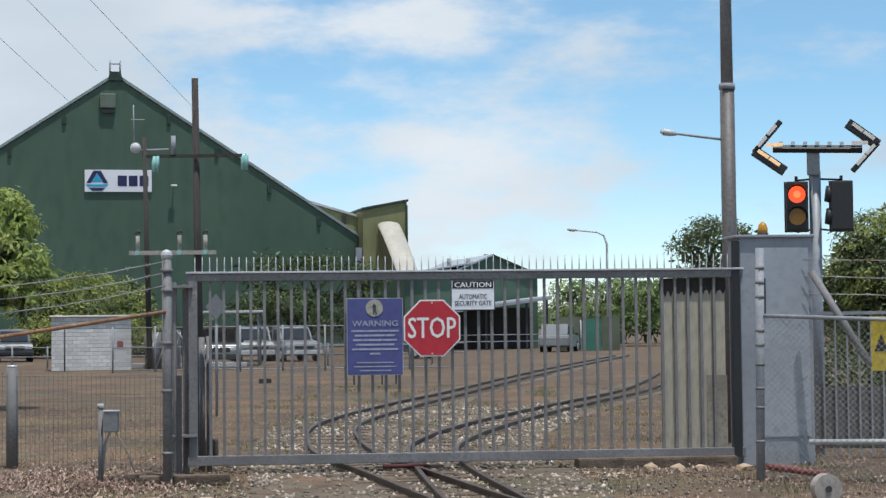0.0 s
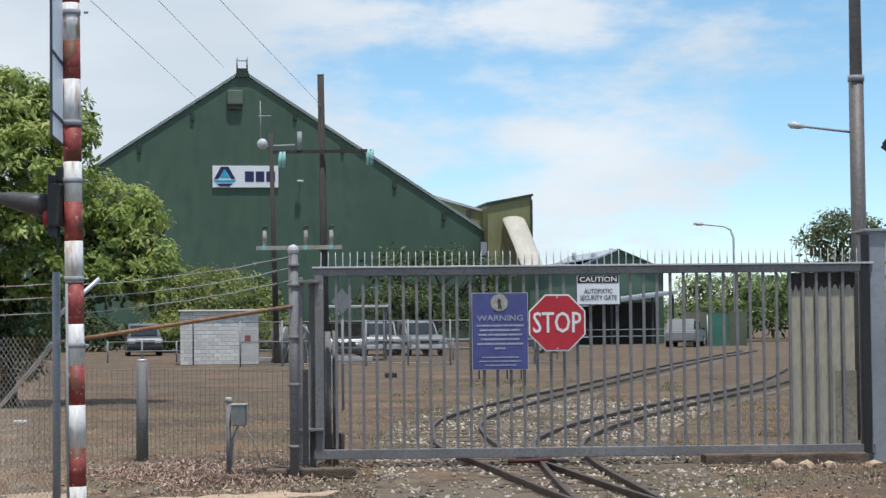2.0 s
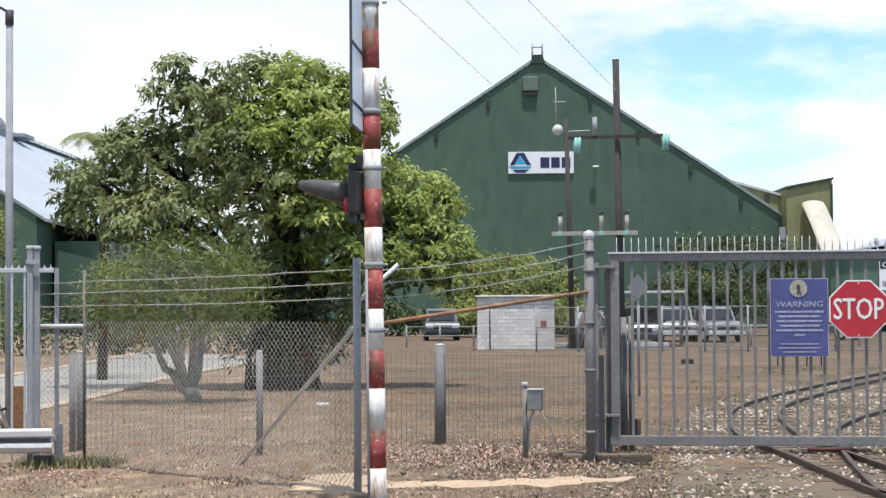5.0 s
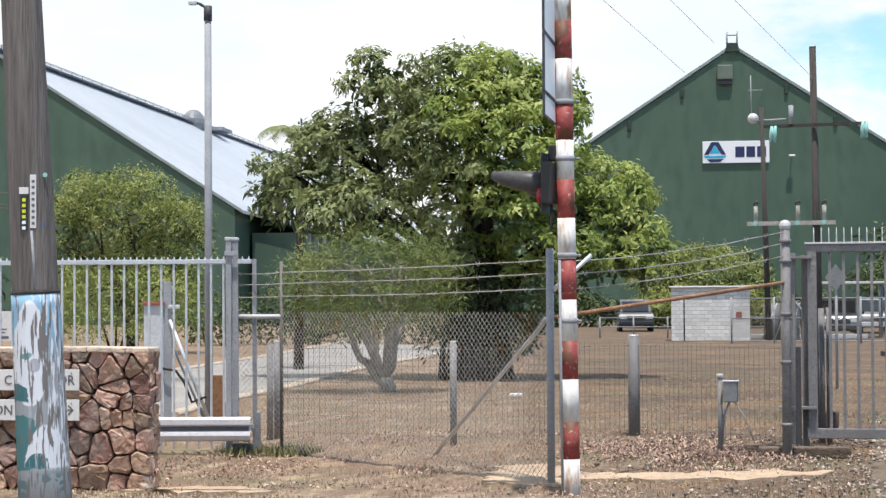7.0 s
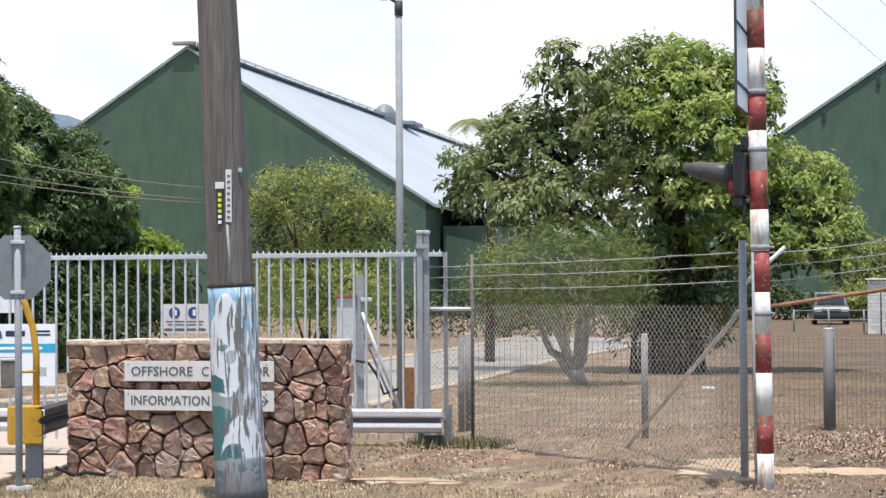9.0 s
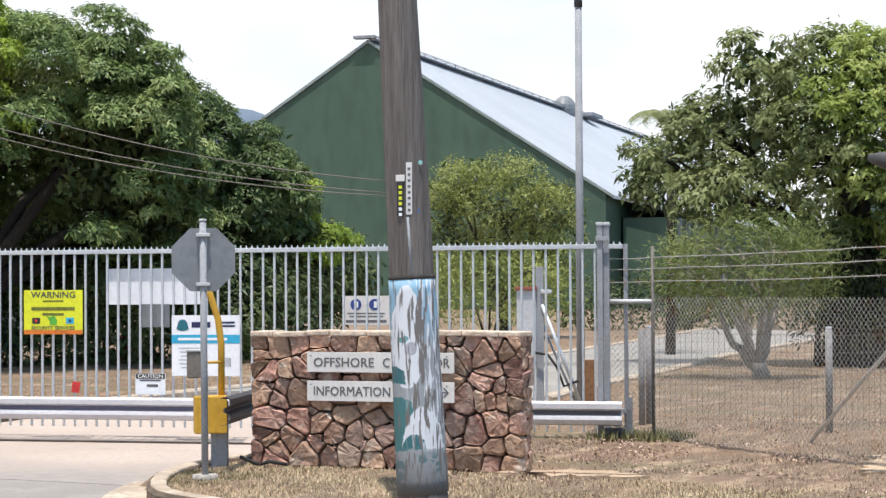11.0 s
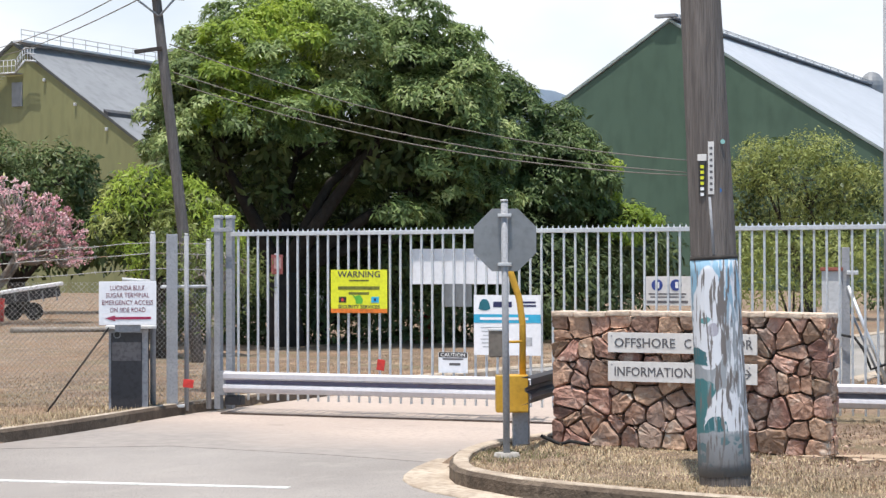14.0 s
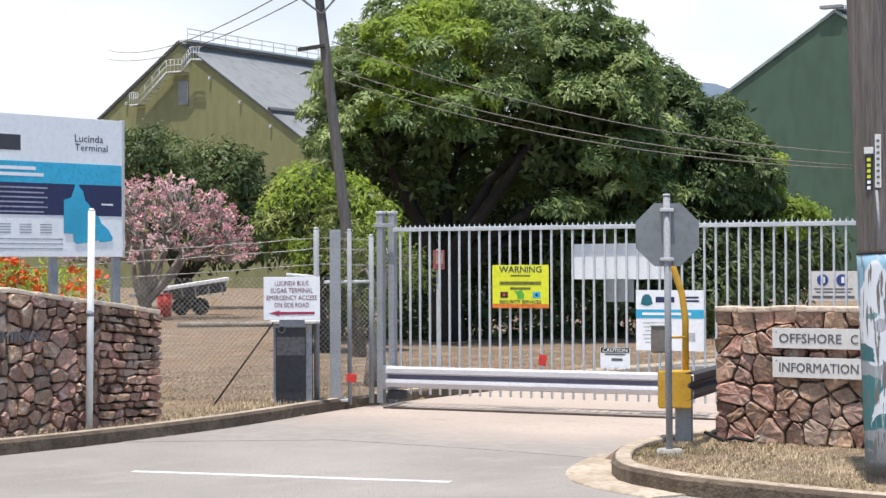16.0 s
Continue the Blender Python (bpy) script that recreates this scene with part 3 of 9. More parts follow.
def rosettes(name, c, n, count, reach, size, material, slim=0.3, droop=0.35, loose=0.35):
    """Leaf blades that radiate round each twig end c and lie across its outward direction n."""
    idx = np.repeat(np.arange(len(c)), count)
    m = len(idx)
    nn = unit(n[idx] + np.array([0, 0, 0.35]) + RNG.normal(size=(m, 3)) * loose)
    t = RNG.normal(size=(m, 3))
    t = unit(t - (t * nn).sum(1, keepdims=True) * nn)
    axis = unit(t + n[idx] * 0.25 + np.array([0, 0, -droop]))
    side = unit(np.cross(nn, axis))
    up = np.cross(axis, side)
    ln = size * RNG.uniform(0.55, 1.25, (m, 1))
    w = ln * slim
    p = c[idx] + RNG.normal(size=(m, 3)) * reach * 0.45 + t * reach * 0.3
    v = np.stack([p, p + axis * ln * 0.45 + side * w * 0.5 + up * ln * 0.03, p + axis * ln - up * ln * 0.14, p + axis * ln * 0.45 - side * w * 0.5 + up * ln * 0.03], 1)
    return raw_mesh(name, v.reshape(-1, 3), np.arange(m * 4).reshape(m, 4), material)


def dome_points(masses, per_area, under=-0.35, rough=0.16):
    """Twig ends over the upper and outer skin of leafy masses (x, y, z, rx, ry, rz), none inside a neighbour."""
    M = np.array(masses, dtype=float)
    mid = M[:, :3].mean(0)
    pts, nor, own = [], [], []
    for i, lb in enumerate(M):
        r = lb[3:]
        k = max(6, int(per_area * 4 * math.pi * r[0] * r[2]))
        e = unit(RNG.normal(size=(k, 3)))
        out = unit((lb[:3] - mid) * np.array([1, 1, 0.6]) + 1e-6)
        keep = (e[:, 2] > under) & (e @ out > -0.45)
        e = e[keep]
        lump = np.array([noise.noise(Vector(q * r * 3.4) + Vector((i * 3.7, 0.3, 0))) for q in e])[:, None]
        p = lb[:3] + e * r * (1 + 0.30 * lump + RNG.normal(size=(len(e), 1)) * rough * 0.5)
        near = M[np.abs(M[:, :3] - lb[:3]).max(1) < 2.2 * r[0] + 1.2]
        ok = np.ones(len(p), bool)
        for o in near:
            if not np.allclose(o, lb):
                ok &= (((p - o[:3]) / (o[3:] * 0.72)) ** 2).sum(1) > 1
        pts.append(p[ok])
        nor.append(unit(e[ok] / r))
        own.append(np.full(int(ok.sum()), i))
    return np.concatenate(pts), np.concatenate(nor), np.concatenate(own)


def tree(name, label, at, turn, lobes, leaf, twigs=40.0, count=7, reach=0.10, size=0.13, trunk=0.28, forks=6, bark=None, droop=0.35, slim=0.3,
         trunk_height=None, category="tree", second=None, limbs=10, core=(), under=-0.35, rough=0.16, deep=0.35, loose=0.35):
    """A tapered, forking trunk with limbs into the crown, and a crown of leafy masses; second: (material, label, chooser) for masses of another green."""
    t = thing(name, label, category, at, turn)
    bark = bark or BARK
    big = sorted(core or lobes, key=lambda l: -l[3])
    h = trunk_height or max(0.6, min(l[2] for l in lobes) * 0.6)
    fork = Vector((random.uniform(-0.15, 0.15), random.uniform(-0.1, 0.1), h))
    part("trunk", pipe([(0, 0, -0.1), (0.03, 0, h * 0.3), (fork.x * 0.7, fork.y, h * 0.7), tuple(fork)], [trunk * 1.35, trunk * 1.05, trunk * 0.95, trunk * 0.9], 10), bark, t)
    for l in big[:limbs]:
        end = Vector(l[:3]) + Vector((0, 0, l[5] * 0.1))
        mid = fork.lerp(end, 0.5) + Vector((random.uniform(-0.3, 0.3), random.uniform(-0.3, 0.3), 0.25))
        limb = pipe([tuple(fork - Vector((0, 0, 0.15))), tuple(fork.lerp(mid, 0.5)), tuple(mid), tuple(end)], [trunk * 0.55, trunk * 0.42, trunk * 0.3, trunk * 0.1], 7)
        for _ in range(forks):
            a = mid.lerp(end, random.uniform(0, 0.9))
            v = Vector((random.gauss(0, 1), random.gauss(0, 1), random.gauss(0.3, 0.8))).normalized()
            tip = Vector(l[:3]) + Vector((v.x * l[3], v.y * l[4], v.z * l[5])) * 0.85
            k = a.lerp(tip, 0.5) + Vector((0, 0, 0.12))
            pipe([tuple(a), tuple(k), tuple(tip)], [trunk * 0.18, trunk * 0.11, trunk * 0.04], 5, limb)
        part("limb", limb, bark, t)
    c, n, own = dome_points(lobes, twigs, under, rough)
    other = np.array([bool(second and second[2](*l[:3])) for l in lobes])[own]
    for pick, m, part_name, lab in ((~other, leaf, "crown", ""), (other, second and second[0], "second_foliage", second and second[1])):
        if pick.any():
            part(part_name, rosettes(part_name, c[pick], n[pick], count, reach, size, m, slim, droop, loose), m, t, lab)
    # Inner leaves take a darker colour that stands for shade inside the crown.
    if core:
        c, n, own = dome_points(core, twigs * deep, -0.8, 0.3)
        part("inner_foliage", rosettes("inner_foliage", c, n, 5, reach * 2.0, size * 1.9, SHADY, 0.4, droop, 0.6), SHADY, t, "inner leaves in a shade-dark colour")
    return t

# ---- ground, roads, tracks ----
KERB_L = [(-14.7, 4.0), (-14.95, 7.2), (-15.22, 9.62), (-15.45, 11.06), (-15.93, 12.9), (-16.9, 15.45), (-17.3, 16.9), (-17.9, 19.5)]
KERB_R = [(12.0, 14.6), (0.0, 12.6), (-6.0, 11.55), (-8.23, 11.45), (-8.95, 11.6), (-9.5, 11.85), (-10.05, 12.45), (-10.5, 13.2), (-10.8, 14.2), (-10.85, 16.0)]
ROAD = KERB_L[:4] + [(-13.97, 12.7), (-12.2, 13.0), (-10.6, 13.1)] + KERB_R[::-1][3:] + [(60, 20), (60, -14), (-60, -30), (-60, 2.0)]
DRIVE = KERB_L[3:] + [(-18.6, 24.0), (-15.5, 27.0), (-12.6, 24.6), (-11.5, 20.0), (-10.9, 17.5)] + KERB_R[::-1][:3] + [(-10.6, 13.1), (-12.2, 13.0), (-13.97, 12.7)]
ROAD_NEAR = [(-12.6, 24.6), (-13.37, 27.5), (-13.83, 29.6), (-14.4, 32.7), (-15.4, 36.9), (-16.7, 42.4), (-17.7, 47.6), (-18.8, 54.4), (-20.5, 62)]
ROAD_FAR = [(-18.6, 24.0), (-19.3, 32), (-20.7, 40), (-22.4, 47.3), (-24.4, 55.4), (-27.7, 67.5), (-29.1, 73.5)]
INNER_ROAD = ROAD_FAR[:1] + [(-15.5, 27.0)] + ROAD_NEAR + ROAD_FAR[:0:-1]


def inside(x, y, outline):
    hit = np.zeros(x.shape, bool)
    for (x0, y0), (x1, y1) in zip(outline, outline[1:] + outline[:1]):
        if y0 != y1:
            hit ^= ((y0 > y) != (y1 > y)) & (x < (x1 - x0) * (y - y0) / (y1 - y0) + x0)
    return hit


def spread_axis(lo, hi, step):
    far = [3000, 1200, 500, 220, 110, 60, 30, 12, 4]
    return np.array([lo - f for f in far] + list(np.arange(lo, hi, step)) + [hi + f for f in far[::-1]])


gx, gy = np.meshgrid(spread_axis(-24, 9, 0.22), spread_axis(10, 46, 0.22), indexing="xy")
gz = np.array([0.028 * noise.noise(Vector((a * 1.1, b * 1.1, 0))) + 0.014 * noise.noise(Vector((a * 4.1, b * 4.1, 3))) for a, b in zip(gx.ravel(), gy.ravel())]).reshape(gx.shape)
near = (gx > -23) & (gx < 8) & (gy > 10.5) & (gy < 45)
gz = np.where(near, gz, 0.0)
sunk = inside(gx, gy, ROAD) | inside(gx, gy, DRIVE)
gz = np.where(sunk, -0.2, np.where(inside(gx, gy, INNER_ROAD), np.minimum(gz, 0) - 0.03, gz))
r, c = gx.shape
ids = np.arange(r * c).reshape(r, c)
faces = np.stack([ids[:-1, :-1], ids[:-1, 1:], ids[1:, 1:], ids[1:, :-1]], -1).reshape(-1, 4)
ground = solo("ground", raw_mesh("ground", np.stack([gx, gy, gz], -1).reshape(-1, 3), faces, GRASS, True), None, "dry brown patchy grass ground", "ground", kind="structure")

solo("road", sheet(ROAD, -0.6, -0.10), ASPHALT, "worn grey asphalt street", "road", kind="structure")
solo("pavement", sheet(DRIVE, -0.6, -0.096), CONCRETE, "pinkish concrete drive through the gate", "driveway", kind="structure")
solo("inner_road", sheet(INNER_ROAD, -0.3, 0.012), INNER, "pale grey road behind the fence", "road", kind="structure")


def ribbon(points, half, z0, z1, chamfer=0.03):
    """A strip of kerb along a line."""
    bm = bmesh.new()
    rows = []
    for i, (x, y) in enumerate(points):
        a, b = Vector(points[max(i - 1, 0)]), Vector(points[min(i + 1, len(points) - 1)])
        n = Vector((-(b - a).y, (b - a).x)).normalized()
        rows.append([bm.verts.new((x + n.x * u, y + n.y * u, z)) for u, z in ((-half, z0), (-half, z1 - chamfer), (-half + chamfer, z1), (half - chamfer, z1), (half, z1 - chamfer), (half, z0))])
    for s, t in zip(rows, rows[1:]):
        for k in range(5):
            bm.faces.new((s[k], s[k + 1], t[k + 1], t[k]))
    bm.faces.new(rows[0])
    bm.faces.new(rows[-1][::-1])
    bmesh.ops.recalc_face_normals(bm, faces=bm.faces[:])
    return bm


def curve_through(points, step=0.3):
    """Even points along a smooth line through the given ones."""
    P = [Vector((*p, 0)) if len(p) == 2 else Vector(p) for p in points]
    P = [2 * P[0] - P[1]] + P + [2 * P[-1] - P[-2]]
    out = []
    for a, b, c2, d in zip(P, P[1:], P[2:], P[3:]):
        n = max(2, int((c2 - b).length / step))
        for k in range(n):
            u = k / n
            out.append(0.5 * ((2 * b) + (c2 - a) * u + (2 * a - 5 * b + 4 * c2 - d) * u * u + (3 * b - a - 3 * c2 + d) * u ** 3))
    return out + [P[-2]]


# Kerb bodies are dark brown, with a thin paler strip along the top.
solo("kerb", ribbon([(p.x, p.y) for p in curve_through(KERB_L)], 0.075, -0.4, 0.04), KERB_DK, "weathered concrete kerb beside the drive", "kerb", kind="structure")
solo("kerb_top", ribbon([(p.x - 0.015, p.y) for p in curve_through(KERB_L)], 0.05, 0.0, 0.046, 0.01), KERB_TOP, "pale top of the kerb", "kerb", kind="structure")
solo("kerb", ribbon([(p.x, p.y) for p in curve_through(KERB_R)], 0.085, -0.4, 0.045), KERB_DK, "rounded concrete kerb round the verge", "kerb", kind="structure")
for k, line in enumerate(([(-10.85, 15.8), (-10.95, 17.5), (-11.5, 20.0), (-12.6, 24.6)], [(-17.9, 19.3)] + ROAD_FAR, ROAD_NEAR)):
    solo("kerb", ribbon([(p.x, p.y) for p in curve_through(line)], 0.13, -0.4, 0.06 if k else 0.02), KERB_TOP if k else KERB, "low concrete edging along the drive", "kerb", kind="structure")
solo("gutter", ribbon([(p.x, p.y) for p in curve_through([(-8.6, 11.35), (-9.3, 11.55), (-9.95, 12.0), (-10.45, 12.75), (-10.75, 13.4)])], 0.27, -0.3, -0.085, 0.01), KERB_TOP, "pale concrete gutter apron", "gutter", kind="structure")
solo("kerb_top", ribbon([(p.x, p.y + 0.02) for p in curve_through(KERB_R)], 0.07, 0.0, 0.052, 0.012), KERB_TOP, "pale top of the verge kerb", "kerb", kind="structure")
solo("road_line", ribbon([(-13.1, 9.59), (-10.52, 10.85)], 0.045, -0.12, -0.094, 0.001), LINE, "worn white painted road line", "road marking", kind="structure")


def ragged(outline, amount, seed):
    """The outline with many small bends."""
    out = []
    for k, (p, q) in enumerate(zip(outline, outline[1:] + outline[:1])):
        n = max(2, int(math.hypot(q[0] - p[0], q[1] - p[1]) / 0.07))
        for j in range(n):
            x0, y0 = p[0] + (q[0] - p[0]) * j / n, p[1] + (q[1] - p[1]) * j / n
            out.append((x0 + amount * noise.noise(Vector((x0 * 5, y0 * 5, seed))), y0 + 2.2 * amount * noise.noise(Vector((x0 * 5, y0 * 5, seed + 9)))))
    return out


for k, o in enumerate(([(-5.0, 15.95), (-5.5, 17.5), (-5.05, 18.0), (-4.55, 17.2), (-4.35, 16.0)], [(-4.45, 16.5), (-4.5, 17.1), (-3.6, 17.35), (-2.75, 17.9), (-2.2, 17.8), (-2.6, 17.1), (-3.6, 16.7)], [(-7.9, 14.4), (-6.9, 14.6), (-6.6, 14.85), (-7.5, 14.95)])):
    solo("bare_soil", sheet(ragged(o, 0.16, k * 3.0), -0.1, 0.034), SOIL, "pale orange bare soil patch", "soil", kind="structure")

# narrow gauge tracks
BED = [(-1.5, 14.0), (-1.9, 18.2), (-2.3, 22), (-2.7, 26), (-2.8, 31), (-2.3, 35), (-1.0, 43), (2.4, 62), (9, 100), (10, 100), (4.0, 62), (0.9, 44), (0.4, 39), (1.2, 36.5), (3.2, 43), (5.4, 54), (7.0, 60), (7.4, 56), (5.4, 45), (3.6, 38), (2.4, 33), (1.5, 28), (1.2, 24), (1.5, 20), (1.8, 17.0), (1.9, 14.0)]
solo("track_bed", sheet(BED, -0.2, 0.008), GRAVEL, "stony track bed with sparse weeds", "track bed", kind="structure")
RAILS = {
    "left_outer": [(0.6, 14.2), (-0.15, 17.2), (-0.84, 20.2), (-1.6, 23.4), (-1.93, 26.4), (-2.1, 29.5), (-1.87, 33.1), (-1.02, 39.0), (0.18, 45.8), (1.96, 57.2), (4.73, 73.2), (8.66, 94.3)],
    "left_inner": [(1.35, 14.4), (0.6, 17.1), (-0.31, 21.0), (-0.88, 23.6), (-1.26, 26.9), (-1.39, 29.4), (-1.25, 32.3), (-0.5, 37.8), (0.75, 45.6), (2.6, 57.2), (5.4, 73.2), (9.35, 94.3)],
    "right_outer": [(0.3, 14.6), (-0.02, 17.2), (-0.34, 21.2), (-0.46, 23.6), (-0.40, 25.7), (0.11, 29.1), (1.14, 33.5), (2.47, 38.4), (4.25, 44.9), (5.92, 53.9), (6.9, 60)],
    "right_inner": [(1.05, 14.6), (0.73, 17.1), (0.29, 20.7), (0.15, 23.4), (0.26, 25.6), (0.75, 28.7), (1.72, 33.1), (3.05, 38.2), (4.95, 45.2), (6.6, 53.9), (7.6, 60)],
}


def rail_mesh(points):
    prof = [(-0.045, 0.02), (-0.045, 0.03), (-0.01, 0.04), (-0.01, 0.078), (-0.024, 0.082), (-0.024, 0.105), (0.024, 0.105), (0.024, 0.082), (0.01, 0.078), (0.01, 0.04), (0.045, 0.03), (0.045, 0.02)]
    bm = bmesh.new()
    rows = []
    for i, p in enumerate(points):
        a, b = points[max(i - 1, 0)], points[min(i + 1, len(points) - 1)]
        n = Vector((-(b - a).y, (b - a).x, 0)).normalized()
        rows.append([bm.verts.new((p.x + n.x * u, p.y + n.y * u, z - 0.02)) for u, z in prof])
    for s, t in zip(rows, rows[1:]):
        for k in range(len(prof)):
            bm.faces.new((s[k], s[(k + 1) % len(prof)], t[(k + 1) % len(prof)], t[k]))
    bm.faces.new(rows[0])
    bm.faces.new(rows[-1][::-1])
    bmesh.ops.recalc_face_normals(bm, faces=bm.faces[:])
    return bm


sleeper_mesh = to_mesh("sleeper", box(0, 0, 0, 1.1, 0.15, 0.10, 0.012), SLEEPER)
for side, label in (("left", "rusty narrow-gauge track curving to the sheds"), ("right", "rusty narrow-gauge track branching off beyond the gate")):
    track = thing("railway_track", label, "railway track", group="tracks through the gate")
    mid, other = curve_through(RAILS[side + "_outer"], 0.4), curve_through(RAILS[side + "_inner"], 0.4)
    part("rail", rail_mesh(mid), RAIL, track)
    part("rail", rail_mesh(other), RAIL, track)
    run = 0.0
    for a, b in zip(mid, mid[1:]):
        run += (b - a).length
        if run > 0.62 and a.y < 62:
            run = 0.0
            o = min(other, key=lambda q: (q - a).length)
            d = (b - a).normalized()
            sl0 = part("sleeper", sleeper_mesh, None, track)
            sl0.matrix_world = Matrix.Translation(((a.x + o.x) / 2, (a.y + o.y) / 2, -0.028)) @ Matrix.Rotation(math.atan2(d.y, d.x) - math.pi / 2, 4, "Z")
points_lever = thing("points_rod", "dark red rusty turnout switch rod between rails", "switch rod", (-0.55, 20.9, 0.06), 18)
part("rod", tube((-0.15, 0, 0.03), (0.35, 0, 0.03), 0.025, 0.025, 8), mat("dark red oxide", (0.09, 0.025, 0.022), None, 0.7), points_lever)
part("tie_plate", box(0.45, 0, 0.02, 0.16, 0.18, 0.04, 0.008), RAIL, points_lever)

# loose stuff on the ground
def scatter(n, region, keep=None):
    x0, x1, y0, y1 = region
    x, y = RNG.uniform(x0, x1, n), RNG.uniform(y0, y1, n)
    k = np.ones(n, bool)
    if keep is not None:
        k = keep(x, y)
    return x[k], y[k]


def pebbles(name, label, x, y, lo, hi, material, z0=0.012, flat=0.7):
    n = len(x)
    s = RNG.uniform(lo, hi, (n, 1, 1)) * RNG.uniform(0.6, 1.2, (n, 1, 3)) * np.array([1, 1, flat])
    base = np.array([(1, 0, 0), (0, 1, 0), (-1, 0, 0), (0, -1, 0), (0, 0, 1), (0, 0, -1)], float)
    v = base[None] * s + RNG.normal(size=(n, 6, 3)) * s * 0.22
    ang = RNG.uniform(0, 6.28, n)
    ca, sa = np.cos(ang)[:, None], np.sin(ang)[:, None]
    v = np.stack([v[..., 0] * ca - v[..., 1] * sa, v[..., 0] * sa + v[..., 1] * ca, v[..., 2]], -1)
    v += np.stack([x, y, np.full(n, z0)], -1)[:, None]
    tri = np.array([(0, 1, 4), (1, 2, 4), (2, 3, 4), (3, 0, 4), (1, 0, 5), (2, 1, 5), (3, 2, 5), (0, 3, 5)])
    f = (tri[None] + 6 * np.arange(n)[:, None, None]).reshape(-1, 3)
    return solo(name, raw_mesh(name, v.reshape(-1, 3), f, material), None, label, "gravel", kind="stuff")


def blades(name, label, x, y, lo, hi, material, z0=0.0, lean=0.7, width=0.012, category="grass"):
    n = len(x)
    h = RNG.uniform(lo, hi, n)
    ang = RNG.uniform(0, 6.28, n)
    d = np.stack([np.cos(ang), np.sin(ang), np.zeros(n)], 1)
    s = np.stack([-np.sin(ang), np.cos(ang), np.zeros(n)], 1) * width
    p = np.stack([x, y, np.full(n, z0)], 1)
    tip = p + d * (h * RNG.uniform(0.2, lean, n))[:, None] + np.array([0, 0, 1]) * h[:, None]
    v = np.stack([p - s, p + s, tip], 1).reshape(-1, 3)
    return solo(name, raw_mesh(name, v, np.arange(n * 3).reshape(n, 3), material), None, label, category, kind="stuff")


grassy = lambda x, y: ~(inside(x, y, ROAD) | inside(x, y, DRIVE) | inside(x, y, INNER_ROAD))
off_track = lambda x, y: grassy(x, y) & ~inside(x, y, BED)
patchy = np.vectorize(lambda a, b: noise.noise(Vector((a * 0.5, b * 0.5, 9))))
x, y = scatter(15000, (-3.0, 2.6, 14.5, 40), lambda a, b: inside(a, b, BED) & (patchy(a * 2.5, b * 1.5) + 0.25 * RNG.normal(size=len(a)) > -0.12))
pebbles("ballast", "grey and buff ballast stones", x, y, 0.012, 0.046, PEBBLE)
x, y = scatter(16000, (-4.8, 5.0, 15, 24), lambda a, b: off_track(a, b) & (RNG.random(len(a)) < np.exp(-np.abs(a + 0.3) / 1.6)))
pebbles("gravel", "scattered grey track stones in dirt", x, y, 0.010, 0.03, PEBBLE, 0.02)
x, y = scatter(260000, (-24, 8, 10.5, 40), lambda a, b: off_track(a, b) & (RNG.random(len(a)) < (20 / (b + 3)) ** 1.2) & (patchy(a, b) > -0.25))
blades("dry_grass", "short dry straw-coloured grass", x, y, 0.012, 0.045, BLADES, width=0.005)
x, y = scatter(16000, (-9, 5, 14, 23), lambda a, b: off_track(a, b) & (patchy(a * 1.7, b * 1.7) > 0.05))
c3 = np.stack([x, y, np.full(len(x), 0.015)], 1)
solo("leaf_litter", leaves("leaf_litter", c3, np.zeros((len(x), 3)), 2, 0.03, 0.04, LITTER, 0.45, 0.4, 0.4), None, "brown fallen leaves strewn on the dirt", "leaf litter", kind="stuff")
x, y = scatter(26000, (-6.2, -2.6, 17.6, 22.4), lambda a, b: off_track(a, b) & (RNG.random(len(a)) < np.exp(-((a + 4.0 + 0.25 * (b - 20)) / 1.0) ** 2 - ((b - 19.7) / 1.6) ** 2)) & (patchy(a * 3, b * 3) > -0.15))
c3 = np.stack([x, y, 0.01 + 0.04 * RNG.random(len(x)) ** 2], 1)
solo("leaf_litter", leaves("leaf_litter", c3, np.zeros((len(x), 3)), 2, 0.04, 0.05, LITTER, 0.3, 0.3, 0.4), None, "heap of dead reddish leaves along the fence", "leaf litter", kind="stuff")
x, y = scatter(40000, (-19, -14, 8, 17), lambda a, b: grassy(a, b) & (RNG.random(len(a)) < np.where(inside(a, b, [(-16.2, 9), (-16.5, 12), (-17.6, 15), (-17.5, 17), (-16.8, 16.4), (-16.6, 15.4), (-15.6, 12.7), (-15.2, 10), (-15.0, 8)]), 1.0, 0.06)))
blades("straw_tufts", "taller straw grass along the kerb", x, y, 0.02, 0.08, STRAW, width=0.005)
x, y = scatter(60000, (-11, -5, 11.4, 14.6), lambda a, b: off_track(a, b) & (patchy(a * 2.2 + 7, b * 2.2) + 0.35 * RNG.normal(size=len(a)) > -0.1))
blades("verge_grass", "thin dry grass on the verge", x, y, 0.008, 0.036, STRAW, width=0.005)
WEED = mat("green weed blades", (0.135, 0.145, 0.055), (0.20, 0.185, 0.085), 0.8, per="island", per_amount=0.4)
x, y = scatter(52000, (-4, 6.5, 15, 52), lambda a, b: grassy(a, b) & (patchy(a * 2.1 + 30, b * 0.8) > 0.18))
blades("weeds", "low green weeds in patches", x, y, 0.02, 0.085, WEED, width=0.006)

x, y = scatter(1500, (-8.9, -7.9, 18.35, 19.1))
blades("weeds", "green weeds at the foot of the fence post", x, y, 0.03, 0.14, WEED, width=0.006)
x, y = scatter(1800, (-10.6, -9.6, 12.6, 13.5), off_track)
